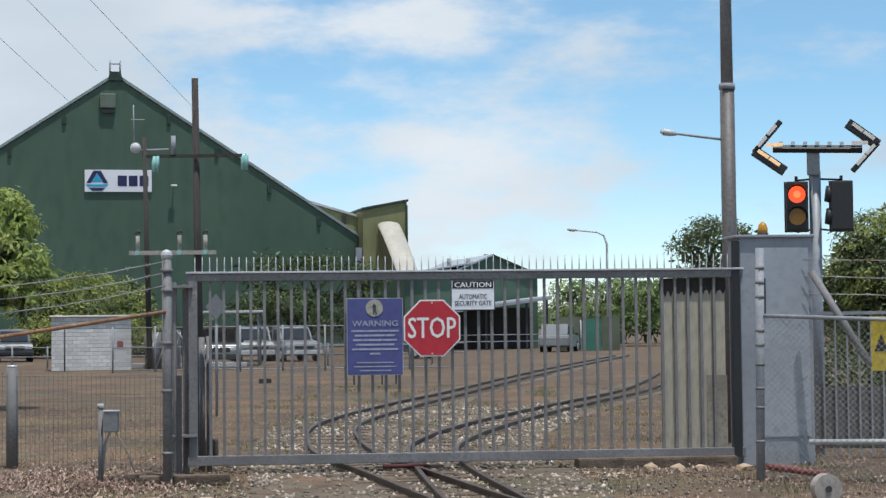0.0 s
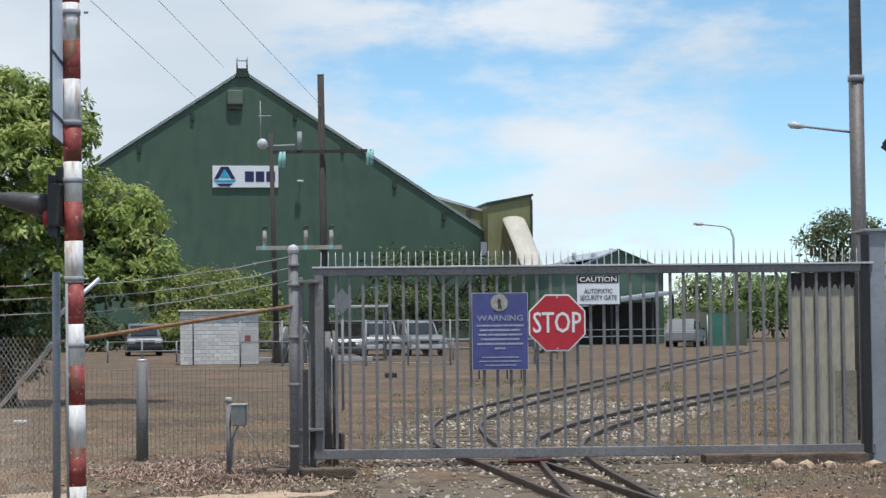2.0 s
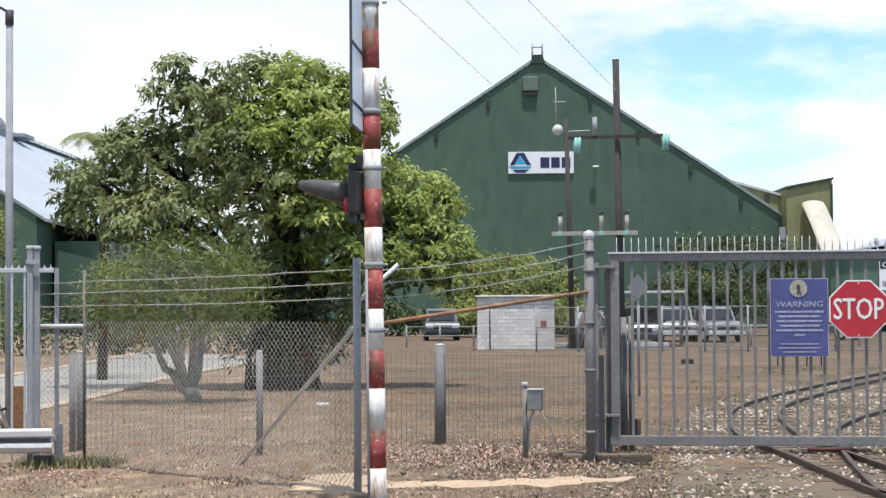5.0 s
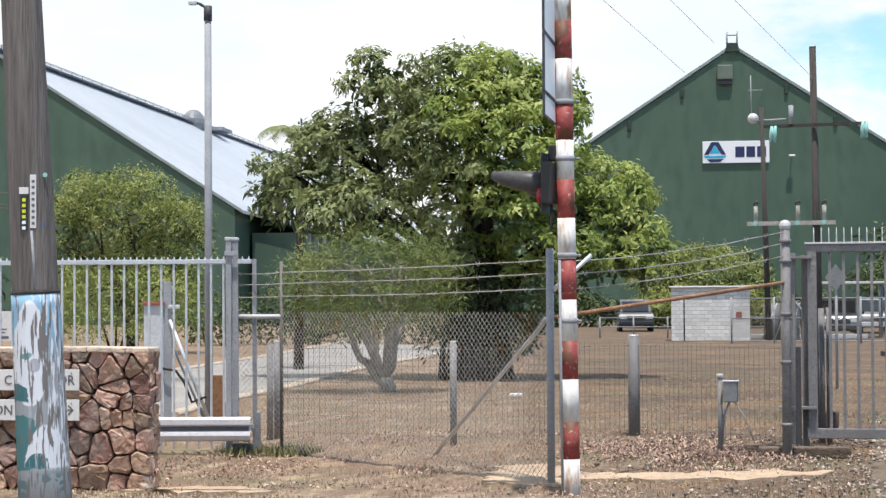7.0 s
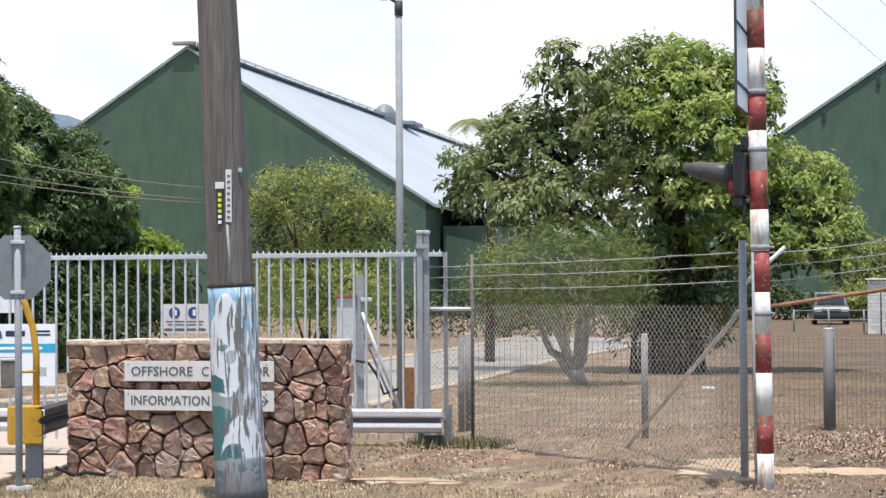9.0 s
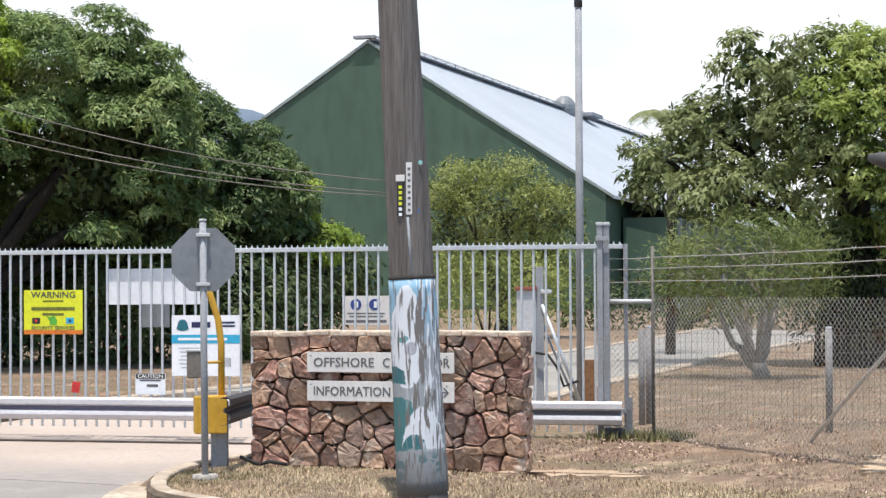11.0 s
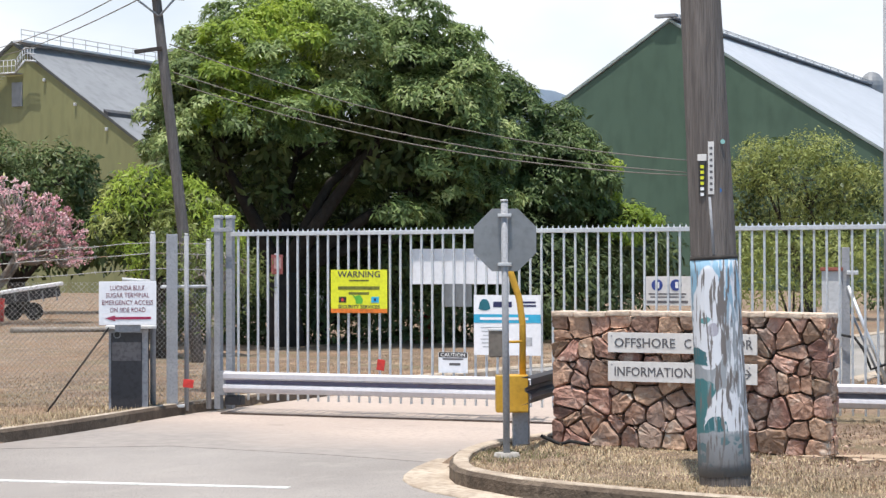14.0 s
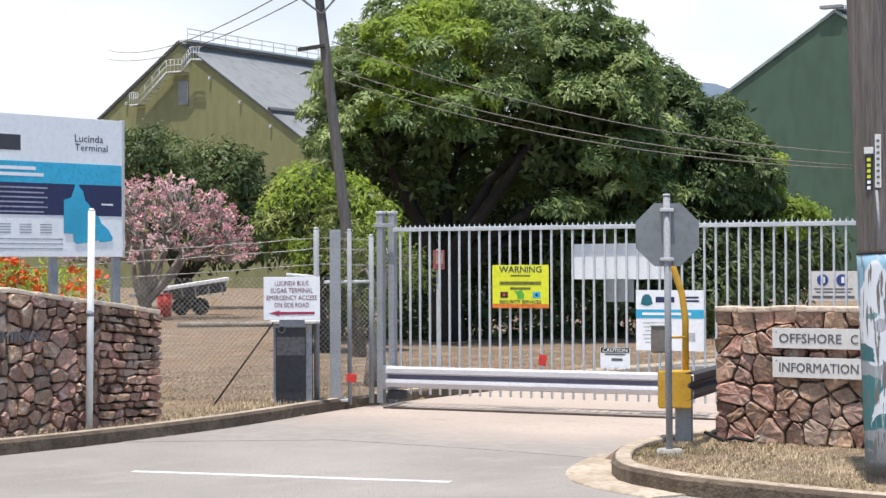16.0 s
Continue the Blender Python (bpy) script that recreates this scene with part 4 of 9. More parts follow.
blades("weeds", "sparse green grass round the sign foot", x, y, 0.01, 0.05, WEED, width=0.004)

# ---- far hill ----
bm = bmesh.new()
prev = None
for k in range(121):
    az = radians(-40 + 1.0 * k)
    hgt = 140 + 25 * noise.noise(Vector((k * 0.71, 5.2, 0))) + 155 * math.exp(-((math.degrees(az) - 37) / 6) ** 2)
    a = (-2900 * math.sin(az), 2900 * math.cos(az))
    cur = [bm.verts.new((a[0], a[1], -5)), bm.verts.new((a[0] * 1.03, a[1] * 1.03, max(40, hgt) if 22 < math.degrees(az) < 50 else 22)), bm.verts.new((a[0] * 1.3, a[1] * 1.3, -5))]
    if prev:
        bm.faces.new((prev[0], cur[0], cur[1], prev[1]))
        bm.faces.new((prev[1], cur[1], cur[2], prev[2]))
    prev = cur
# The hill's blue-grey colour includes the haze of distance.
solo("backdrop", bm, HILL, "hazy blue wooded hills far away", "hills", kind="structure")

# ---- the sheds ----
AX = 12.0     # degrees by which the sheds' length turns to the left of +y


def gable_shed(label, peak, length, ridge, half, eave, wall_mat, roof_mat, trim):
    """A long gabled shed: gable wall, side walls, two roof slopes with thickness, verge and fascia."""
    t = thing("shed", label, "shed", (peak[0], peak[1], 0), AX, group="big gabled storage sheds")
    part("gable_wall", slab([(-half, -0.3), (half, -0.3), (half, eave), (0, ridge), (-half, eave)], 0, 0.3), wall_mat, t)
    part("gable_wall", slab([(-half, -0.3), (half, -0.3), (half, eave), (0, ridge), (-half, eave)], length - 0.3, length), wall_mat, t)
    for s in (-1, 1):
        part("side_wall", box(s * (half - 0.15), length / 2, eave / 2 - 0.15, 0.3, length - 0.62, eave + 0.2), wall_mat, t)
        over = 1.035
        o = [(0, ridge + 0.05), (s * half * over, ridge - (ridge - eave) * over + 0.05), (s * half * over, ridge - (ridge - eave) * over + 0.3), (0, ridge + 0.3)]
        part("roof", slab(o, -0.10, length + 0.3), roof_mat, t)
        part("verge", slab([(0, ridge + 0.08), (s * half * over, ridge - (ridge - eave) * over + 0.08), (s * half * over, ridge - (ridge - eave) * over + 0.32), (0, ridge + 0.32)], -0.17, -0.11), trim, t)
    return t


VERGE_PALE = mat("pale verge strip", (0.30, 0.36, 0.34), None, 0.5)
s1 = gable_shed("tall green sheet-metal storage shed with gabled front", (-25.9, 147.7), 120, 21.7, 19.45, 8.9, GREEN, ROOF_WHITE, VERGE_PALE)
part("hood_box", box(-0.6, -0.2, 19.75, 1.25, 0.36, 1.2, 0.1), mat("pale green hood", (0.15, 0.19, 0.15), None, 0.6), s1)
part("hood_slot", box(-0.6, -0.17, 18.95, 1.0, 0.3, 0.32), BLACK, s1)
for px, pz in ((-4.0, 18.2), (4.2, 18.3), (-8.2, 15.6), (12.2, 12.8), (8.0, 15.7), (16.2, 10.2)):
    part("bracket", box(px, -0.09, pz, 0.3, 0.16, 0.75, 0.05), GREEN_DK, s1)
for a in (-0.4, 0.4):
    for b in (-0.1, 1.2):
        part("rail_post", tube((a, b, 21.6), (a, b, 23.0), 0.05), GALV, s1)
    for z in (22.9, 22.4):
        part("ridge_rail", tube((a, -0.1, z), (a, 1.2, z), 0.045), GALV, s1)
part("ridge_rail", tube((-0.4, 1.2, 22.9), (0.4, 1.2, 22.9), 0.05), GALV, s1)
part("ridge_vent", slab([(-0.6, 21.4), (0.6, 21.4), (0.4, 22.1), (-0.4, 22.1)], -0.2, 1.4), GREEN_DK, s1)
for k in range(9):
    part("cladding_seam", box(-17 + k * 4.1, -0.012, 8.8 - abs(-17 + k * 4.1) * 0.25, 0.03, 0.008, 17.5 - abs(-17 + k * 4.1) * 0.5), GREEN, s1)

sg = thing("wall_sign", "white company sign with a teal and navy emblem", "sign", (-25.9, 147.7, 0), AX)
part("panel", box(0.2, -0.12, 13.4, 5.25, 0.1, 1.75, 0.02), SIGN_WHITE, sg)
part("emblem_peak", slab([(-2.3, 13.2), (-1.75, 14.2), (-1.15, 14.2), (-0.6, 13.2), (-0.95, 13.2), (-1.45, 14.0), (-1.95, 13.2)], -0.19, -0.172), NAVY, sg)
part("emblem_fill", slab([(-1.85, 13.28), (-1.45, 13.95), (-1.05, 13.28)], -0.19, -0.172), CYAN, sg)
part("emblem_band", slab([(-2.35, 13.12), (-0.55, 13.12), (-0.72, 12.92), (-2.18, 12.92)], -0.19, -0.172), CYAN, sg)
part("emblem_base", slab([(-2.1, 12.84), (-0.8, 12.84), (-1.08, 12.6), (-1.82, 12.6)], -0.19, -0.172), NAVY, sg)
for x0, w0 in ((0.15, 0.72), (1.02, 0.68), (1.86, 0.7)):
    part("emblem_block", slab([(x0, 12.98), (x0 + w0, 12.98), (x0 + w0, 13.82), (x0, 13.82)], -0.19, -0.172), NAVY, sg)

lamp = thing("wall_lamp", "small white floodlight on the shed wall", "lamp", (-25.9, 147.7, 0), AX)
part("bracket", box(4.55, -0.3, 13.0, 0.08, 0.5, 0.08), GALV, lamp)
part("head", box(4.55, -0.6, 13.02, 0.5, 0.3, 0.14, 0.05), WHITE, lamp)

s2 = gable_shed("long green storage shed with a bright metal roof", (-80.46, 126.6), 170, 21.4, 19.45, 8.9, GREEN, ROOF_WHITE, VERGE_PALE)
gal = thing("conveyor_gallery", "thin grey conveyor walkway along the roof ridge", "conveyor", (-80.46, 126.6, 0), AX)
part("deck", box(0.4, 84, 21.70, 0.7, 168, 0.10), GALV, gal)
bm = B()
for k in range(58):
    for a in (0.0, 0.8):
        tube((a, 0.2 + k * 2.9, 21.6), (a, 0.2 + k * 2.9, 21.98), 0.04, n=4, bm=bm)
for a in (0.0, 0.8):
    tube((a, 0, 21.97), (a, 169, 21.97), 0.04, n=4, bm=bm)
    tube((a, 0, 21.85), (a, 169, 21.85), 0.03, n=4, bm=bm)
part("handrail", bm, GALV, gal)
part("tail_frame", box(-0.2, -0.2, 21.9, 1.8, 0.7, 0.25, 0.03), GALV, gal)
hood = thing("drive_house", "round grey hood over the ridge conveyor", "machine hood", (-80.46, 126.6, 0), AX)
bm = B()
bmesh.ops.create_uvsphere(bm, u_segments=18, v_segments=10, radius=1.0, matrix=Matrix.Translation((0.3, 62, 21.6)) @ Matrix.Diagonal((1.3, 1.9, 1.6, 1)))
part("dome", bm, ROOF_GREY, hood)
part("platform", box(1.4, 68, 21.4, 2.6, 5.0, 0.4, 0.05), GALV, hood)
pl = thing("wall_lamp", "small floodlight bracket on the green gable", "lamp", (-80.46, 126.6, 0), AX)
part("arm", tube((3.9, 0, 16.6), (3.9, -1.0, 16.7), 0.06), GALV, pl)
part("head", box(4.2, -1.1, 16.75, 0.8, 0.3, 0.18, 0.05), STEEL_LT, pl)
lean = thing("side_annex", "low green annex along the shed side", "annex", (-80.46, 126.6, 0), AX)
part("wall", box(21.8, 40, 3.6, 4.2, 70, 7.2), GREEN, lean)
part("roof", slab([(19.6, 8.6), (24.4, 7.4), (24.4, 7.6), (19.6, 8.8)], 4.5, 76), ROOF_GREY, lean)
for k in range(7):
    part("column", box(24.05, 6 + k * 3.4, 3.6, 0.3, 0.3, 7.2), GALV, lean)

s3 = gable_shed("olive storage shed with a grey roof", (-118.78, 91.61), 110, 19.4, 19.45, 6.3, OLIVE, ROOF_GREY, mat("dark verge", (0.09, 0.095, 0.09), None, 0.6))
part("louvre_window", box(0.45, -0.06, 15.5, 1.0, 0.14, 1.9, 0.03), ROOF_GREY, s3)
part("roof_step", slab([(8.9, 13.62), (9.3, 13.35), (9.3, 13.75), (8.9, 14.0)], -0.12, 60), CAB_DK, s3)
for bx in (3.2, 6.2, 9.2, 12.4, -5.5, -9.0):
    part("verge_bracket", box(bx, -0.16, 19.2 - abs(bx) * 0.674 - 0.55, 0.2, 0.2, 0.25, 0.04), STEEL_LT, s3)
part("vent", slab([(-0.5, 19.2), (0.5, 19.2), (0.3, 19.75), (-0.3, 19.75)], 0.4, 60), ROOF_GREY, s3)
st = thing("roof_stair", "white steel stair and landing on the gable", "stair", (-118.78, 91.61, 0), AX)
path = [(-4.5, 14.7), (-3.6, 14.7), (-0.6, 17.1), (1.0, 17.1), (1.9, 18.0), (3.0, 17.9)]
for off, name in ((0.0, "stringer"), (0.55, "handrail"), (1.0, "handrail")):
    bm = B()
    for (a, b), (c2, d) in zip(path, path[1:]):
        tube((a, -0.9, b + off), (c2, -0.9, d + off), 0.08 if off == 0 else 0.035, n=6, bm=bm)
    part(name, bm, STEEL_LT, st)
for (a, b), (c2, d) in zip(path, path[1:]):
    for k in range(4):
        u = k / 4
        part("baluster", tube((a + (c2 - a) * u, -0.9, b + (d - b) * u), (a + (c2 - a) * u, -0.9, b + (d - b) * u + 1.0), 0.03, n=5), STEEL_LT, st)
for k in range(12):
    part("tread", box(-3.5 + k * 0.25, -0.55, 14.75 + k * 0.2, 0.25, 0.7, 0.04), STEEL_LT, st)
for x0, x1, z in ((-4.5, -3.6, 14.68), (-0.6, 1.0, 17.08)):
    part("landing", box((x0 + x1) / 2, -0.5, z, x1 - x0, 0.9, 0.06), GALV, st)

wk = thing("ridge_walkway", "steel ridge walkway with handrail and plant box", "walkway", (-118.78, 91.61, 0), AX)
bm = B()
for k in range(24):
    tube((0.8, k * 1.6, 19.6), (0.8, k * 1.6, 20.6), 0.04, n=4, bm=bm)
tube((0.8, 0, 20.6), (0.8, 37, 20.6), 0.05, n=4, bm=bm)
tube((0.8, 0, 20.2), (0.8, 37, 20.2), 0.04, n=4, bm=bm)
part("handrail", bm, STEEL_LT, wk)
part("deck", box(0.9, 18, 19.6, 1.0, 37, 0.15), STEEL_LT, wk)
part("plant_box", box(1.0, 20, 20.3, 1.8, 2.4, 1.4, 0.06), GALV, wk)

# conveyor tower and chute beside the first shed
tw = thing("conveyor_tower", "olive transfer tower beside the green shed", "tower", (-4.6, 150.2, 0), AX)
part("wall", slab([(-1.85, -0.2), (1.75, -0.2), (1.75, 11.7), (-1.85, 11.0)], 0, 6.0), OLIVE, tw)
part("roof", slab([(-1.95, 11.02), (1.85, 11.72), (1.85, 11.9), (-1.95, 11.2)], -0.2, 6.2), GREEN_DK, tw)
part("corner_trim", box(1.72, -0.06, 5.7, 0.16, 0.12, 11.4), GREEN_DK, tw)
part("gallery", slab([(-7.4, 12.2), (-1.86, 10.6), (-1.86, 8.3), (-7.4, 10.6)], 2.6, 5.2), OLIVE, tw)
part("gallery_strut", box(-3.0, 2.5, 9.6, 0.35, 0.12, 2.2), TIMBER_DK, tw)
part("gallery_roof", slab([(-7.6, 12.45), (-1.86, 10.78), (-1.86, 10.6), (-7.6, 12.25)], 2.4, 5.4), STEEL_LT, tw)
part("duct", box(-2.15, 0.4, 4.0, 0.5, 0.5, 8.0, 0.03), CAB, tw)
ch = thing("conveyor_chute", "white arched conveyor cover sloping down from the tower", "conveyor", (-4.6, 150.2, 0), AX)
bm = B()
arc = [(math.cos(a), math.sin(a)) for a in [math.pi * k / 12 for k in range(13)]]
rows = []
for u in range(9):
    v = u / 6
    cx, cz = 0.22 + 0.55 * v, 9.75 - 4.5 * v - 0.35 * (1 - v) ** 4
    rows.append([bm.verts.new((cx + (0.92 - 0.06 * v) * a, -0.2 - 5.4 * v, cz + 0.35 + 0.34 * b)) for a, b in arc])
for s, t in zip(rows, rows[1:]):
    for k in range(12):
        f = bm.faces.new((s[k], t[k], t[k + 1], s[k + 1]))
        f.smooth = True
part("cover", bm, mat("dull white curved sheet", (0.52, 0.48, 0.41), (0.42, 0.39, 0.33), 0.6, big=0.8, fine=6, amount=0.2), ch)
bm = B()
v0 = [bm.verts.new(p) for p in ((-0.64, -0.2, 9.7), (-0.64, -0.2, 8.0), (0.12, -7.4, 3.0), (0.12, -7.4, 3.75))]
bm.faces.new(v0)
part("side_plate", bm, mat("dull olive side", (0.15, 0.14, 0.075), None, 0.7), ch)
part("belt_frame", box(0.7, -5.6, 4.4, 1.3, 0.6, 0.4), GALV_LT, ch)
for k in (0.3, 0.62, 0.92):
    part("leg", tube((0.3 + 0.55 * k, -0.2 - 5.4 * k, 0), (0.3 + 0.55 * k, -0.2 - 5.4 * k, 9.2 - 4.5 * k), 0.16, n=6), GALV, ch)

# smaller green shed with open shelter behind the gate
s4 = thing("green_workshop", "green gabled workshop with pale roof", "shed", (3.4, 130.5, 0), 13)
part("wall", slab([(-6.2, -0.2), (3.3, -0.2), (3.3, 5.1), (0, 6.5), (-2.6, 5.4), (-6.2, 5.1)], 0, 14), GREEN, s4)
for s, w in ((-1, 3.4), (1, 3.5)):
    part("roof", slab([(0, 6.5), (s * w, 6.5 - 0.42 * w), (s * w, 6.62 - 0.42 * w), (0, 6.62)], -0.3, 14.2), ROOF_WHITE if s < 0 else GREEN_DK, s4)
part("low_roof", slab([(-6.3, 5.2), (-1.4, 5.95), (-1.4, 6.05), (-6.3, 5.3)], -0.4, 14), ROOF_WHITE, s4)
for a in (-1.2, 0.1, -2.6):
    part("ridge_cowl", tube((a, 2, 5.9 if a < 0 else 6.5), (a, 2, 6.7 if a > 0 else 6.4), 0.16, n=8), GALV, s4)
s5 = thing("open_shelter", "open lean-to shelter with pale roof and dark posts", "shelter", (3.4, 126.0, 0), 13)
part("roof", slab([(-3.6, 2.5), (3.9, 3.45), (3.9, 3.6), (-3.6, 2.72)], -0.4, 4.0), ROOF_WHITE, s5)
part("fascia", slab([(-3.6, 2.42), (3.9, 3.35), (3.9, 3.5), (-3.6, 2.6)], -0.5, -0.41), GALV, s5)
# Near-black back wall holds the shelter's inside shade in its colour.
part("back_wall", box(0, 3.9, 1.4, 7.4, 0.15, 2.9), SHADE, s5)
for k in range(6):
    part("post", box(-3.4 + k * 1.42, 0, 1.25 + 0.09 * k, 0.13, 0.13, 2.6 + 0.18 * k), CAB_DK, s5)
for z in (0.55, 1.0):
    part("rail", tube((-3.5, -0.05, z), (3.8, -0.05, z), 0.035, n=6), GALV, s5)

# ---- railway gate ----
G1, T1 = (-3.05, 21.1, 0.0), 5.3
gate = thing("sliding_gate", "grey steel sliding gate with upright bars and spikes", "gate", G1, T1)
part("top_rail", box(3.35, 0, 2.222, 6.4, 0.085, 0.085, 0.008), GATE_GREY, gate)
part("top_angle", box(3.35, -0.01, 2.277, 6.42, 0.11, 0.022, 0.004), STEEL_LT, gate)
part("bottom_rail", box(3.35, 0, 0.155, 6.4, 0.09, 0.11, 0.008), GATE_GREY, gate)
part("stile", box(0.215, 0, 1.2, 0.10, 0.09, 2.1, 0.008), GATE_GREY, gate)
part("stile", box(6.46, 0, 1.2, 0.10, 0.09, 2.1, 0.008), CAB_DK, gate)
bar = to_mesh("bar", box(0, 0, 0, 0.033, 0.033, 1.98, 0.004), GATE_GREY)
for k in range(39):
    p = part("bar", bar, None, gate)
    p.location = (0.41 + 0.1527 * k, 0, 1.195)
spike = to_mesh("spike", tube((0, 0, 0), (0, 0, 0.165), 0.009, 0.004, 5), STEEL_LT)
for k in range(76):
    p = part("spike", spike, None, gate)
    p.location = (0.24 + 0.083 * k, 0, 2.287)
panel = to_mesh("cladding_sheet", box(0, 0, 0, 0.148, 0.008, 1.83), BEIGE)
for k in range(5):
    p = part("cladding_sheet", panel, None, gate, "flaking cream sheet")
    p.location = (5.66 + 0.153 * k, 0.03, 1.115)
bm = B()
edge = [(5.58, 2.17)] + [(5.58 + 0.78 * k / 24, 2.0 + 0.05 * math.sin(k * 2.7) + random.uniform(-0.03, 0.03)) for k in range(25)] + [(6.36, 2.17)]
part("bitumen_patch", slab(edge, 0.02, 0.025), TAR, gate, "black peeling bitumen strip")
part("patch_plate", box(6.24, 0.022, 0.62, 0.24, 0.006, 0.85), mat("dull grey patch", (0.30, 0.27, 0.22), None, 0.8), gate)

gp = thing("gatepost_pair", "grey double gate post with cross straps", "gate post", G1, T1)
part("post", box(-0.02, 0.05, 1.06, 0.10, 0.10, 2.22, 0.006), GATE_GREY, gp)
part("post", box(0.13, 0.12, 1.05, 0.07, 0.10, 2.2, 0.006), GATE_GREY, gp)
part("short_post", box(0.06, -0.1, 0.55, 0.06, 0.06, 1.15, 0.006), CAB_DK, gp)
part("strap", box(0.05, -0.02, 2.12, 0.34, 0.16, 0.03, 0.004), GATE_GREY, gp)
part("strap", box(0.05, -0.02, 0.44, 0.42, 0.16, 0.03, 0.004), GATE_GREY, gp)
part("guide_post", tube((0.30, 0.3, 0), (0.30, 0.3, 1.55), 0.035, n=12), GATE_GREY, gp)
part("guide_post", tube((0.38, 0.32, 0), (0.38, 0.32, 1.56), 0.03, n=12), GATE_GREY, gp)
part("motor", box(0.36, 0.4, 0.28, 0.24, 0.2, 0.2, 0.03), mat("dusty brown motor", (0.12, 0.085, 0.07), None, 0.8), gp)

# corner post with chain link wrapped
cp = thing("corner_post", "galvanised fence corner post with rounded cap", "fence post", (-2.90, 19.57, 0))
part("post", tube((0, 0, -0.05), (0, 0, 2.42), 0.050, n=14), GATE_GREY, cp)
bm = B()
bmesh.ops.create_uvsphere(bm, u_segments=12, v_segments=6, radius=0.062, matrix=Matrix.Translation((0, 0, 2.42)))
part("cap", bm, STEEL_LT, cp)
for z in (0.35, 1.0, 1.5, 2.05, 2.26):
    part("band", tube((0, 0, z - 0.018), (0, 0, z + 0.018), 0.062, n=14), GATE_GREY, cp)
bm = B()
for k in range(40):
    z = 0.1 + k * 0.04
    tube((0.05, -0.03, z), (0.075 + 0.012 * random.random(), 0.03, z + 0.05), 0.0035, n=4, bm=bm)
    tube((0.06, -0.03, z + 0.04), (0.07, 0.03, z), 0.0035, n=4, bm=bm)
part("mesh_edge", bm, WIRE_DK, cp)
foot = solo("timber_block", box(0, 0, 0.05, 0.95, 0.2, 0.12, 0.02), SLEEPER, "old timber sleeper under the fence post", "timber", (-2.75, 19.75, 0), 8)
foot2 = solo("timber_block", box(0, 0, 0.05, 0.5, 0.22, 0.12, 0.02), SLEEPER, "broken timber block on bare ground", "timber", (-3.15, 20.0, 0), -12)

# signs on the gate
def plate(name, label, x, z, w, h, material, edge=None, y=-0.06, at=G1, turn=T1, r=0.012, category="sign"):
    t = thing(name, label, category, at, turn)
    part("plate", box(x, y, z, w, 0.006, h, 0.0), edge or material, t)
    if edge:
        part("face", box(x, y - 0.0045, z, w - 2 * r, 0.003, h - 2 * r), material, t)
    return t


w = plate("warning_sign", "faded blue warning sign with unreadable print", 2.27, 1.535, 0.64, 0.875, BLUE, STEEL_LT, r=0.006)
part("disc", disc(2.265, -0.072, 1.86, 0.098, 0.005, 24), mat("faded cream disc", (0.45, 0.43, 0.36), None, 0.6), w)
part("pictogram", slab([(2.245, 1.79), (2.255, 1.85), (2.24, 1.88), (2.26, 1.915), (2.285, 1.885), (2.28, 1.84), (2.30, 1.79), (2.28, 1.79), (2.268, 1.83), (2.26, 1.79)], -0.078, -0.0725), DARKTXT, w)
text("WARNING", BLUE_TXT, w, 2.27, -0.068, 1.685, 0.065, 0.52, bold=0.04)
bars([(2.27, 1.60 - k * 0.052, u, 0.022) for k, u in enumerate((0.54, 0.46, 0.50, 0.44, 0.52, 0.12))] + [(2.27, 1.24 - k * 0.045, u, 0.014) for k, u in enumerate((0.42, 0.48, 0.36))], BLUE_TXT, w, -0.0675)
for dx in (-0.24, 0.08, 0.24):
    part("peg", box(2.27 + dx, 0.0, 1.06, 0.016, 0.016, 0.14), CAB_DK, w)


def octagon(x, z, r):
    return [(x + r * math.cos(radians(22.5 + 45 * k)), z + r * math.sin(radians(22.5 + 45 * k))) for k in range(8)]


s = thing("stop_sign", "red octagonal stop sign with white lettering", "sign", G1, T1)
part("plate", slab(octagon(2.92, 1.625, 0.350), -0.088, -0.082), WHITE, s)
part("face", slab(octagon(2.92, 1.625, 0.332), -0.092, -0.0885), RED, s)
text("STOP", WHITE, s, 2.92, -0.0925, 1.63, 0.235, 0.545, bold=0.015)
for dz in (0.29, -0.29):
    part("bolt", disc(2.92, -0.098, 1.625 + dz, 0.011, 0.006, 8), STEEL_LT, s)
c = plate("caution_sign", "white caution sign with black heading", 3.395, 1.995, 0.51, 0.35, SIGN_WHITE, DARKTXT, r=0.012)
part("heading", box(3.395, -0.068, 2.115, 0.47, 0.003, 0.085), BLACK, c)
text("CAUTION", WHITE, c, 3.395, -0.0695, 2.115, 0.058, 0.42)
text("AUTOMATIC", GREYTXT, c, 3.395, -0.0665, 1.98, 0.055, 0.32)
text("SECURITY GATE", GREYTXT, c, 3.395, -0.0665, 1.905, 0.055, 0.42)

# cabinet and its neighbours
cab = thing("gate_cabinet", "tall grey steel gate-drive cabinet", "cabinet", G1, T1)
part("body", box(6.95, 0.25, 1.3, 0.86, 0.55, 2.68, 0.012), CAB, cab)
part("door", box(7.02, -0.032, 1.42, 0.62, 0.014, 2.2, 0.004), mat("lighter grey door paint", (0.36, 0.38, 0.415), (0.31, 0.33, 0.36), 0.45, 0.1, big=1, fine=12, amount=0.2), cab)
part("roof", box(6.93, 0.24, 2.65, 0.94, 0.62, 0.035, 0.01), CAB, cab)
part("edge_channel", box(6.465, -0.04, 1.35, 0.09, 0.03, 2.5), BLACK, cab)
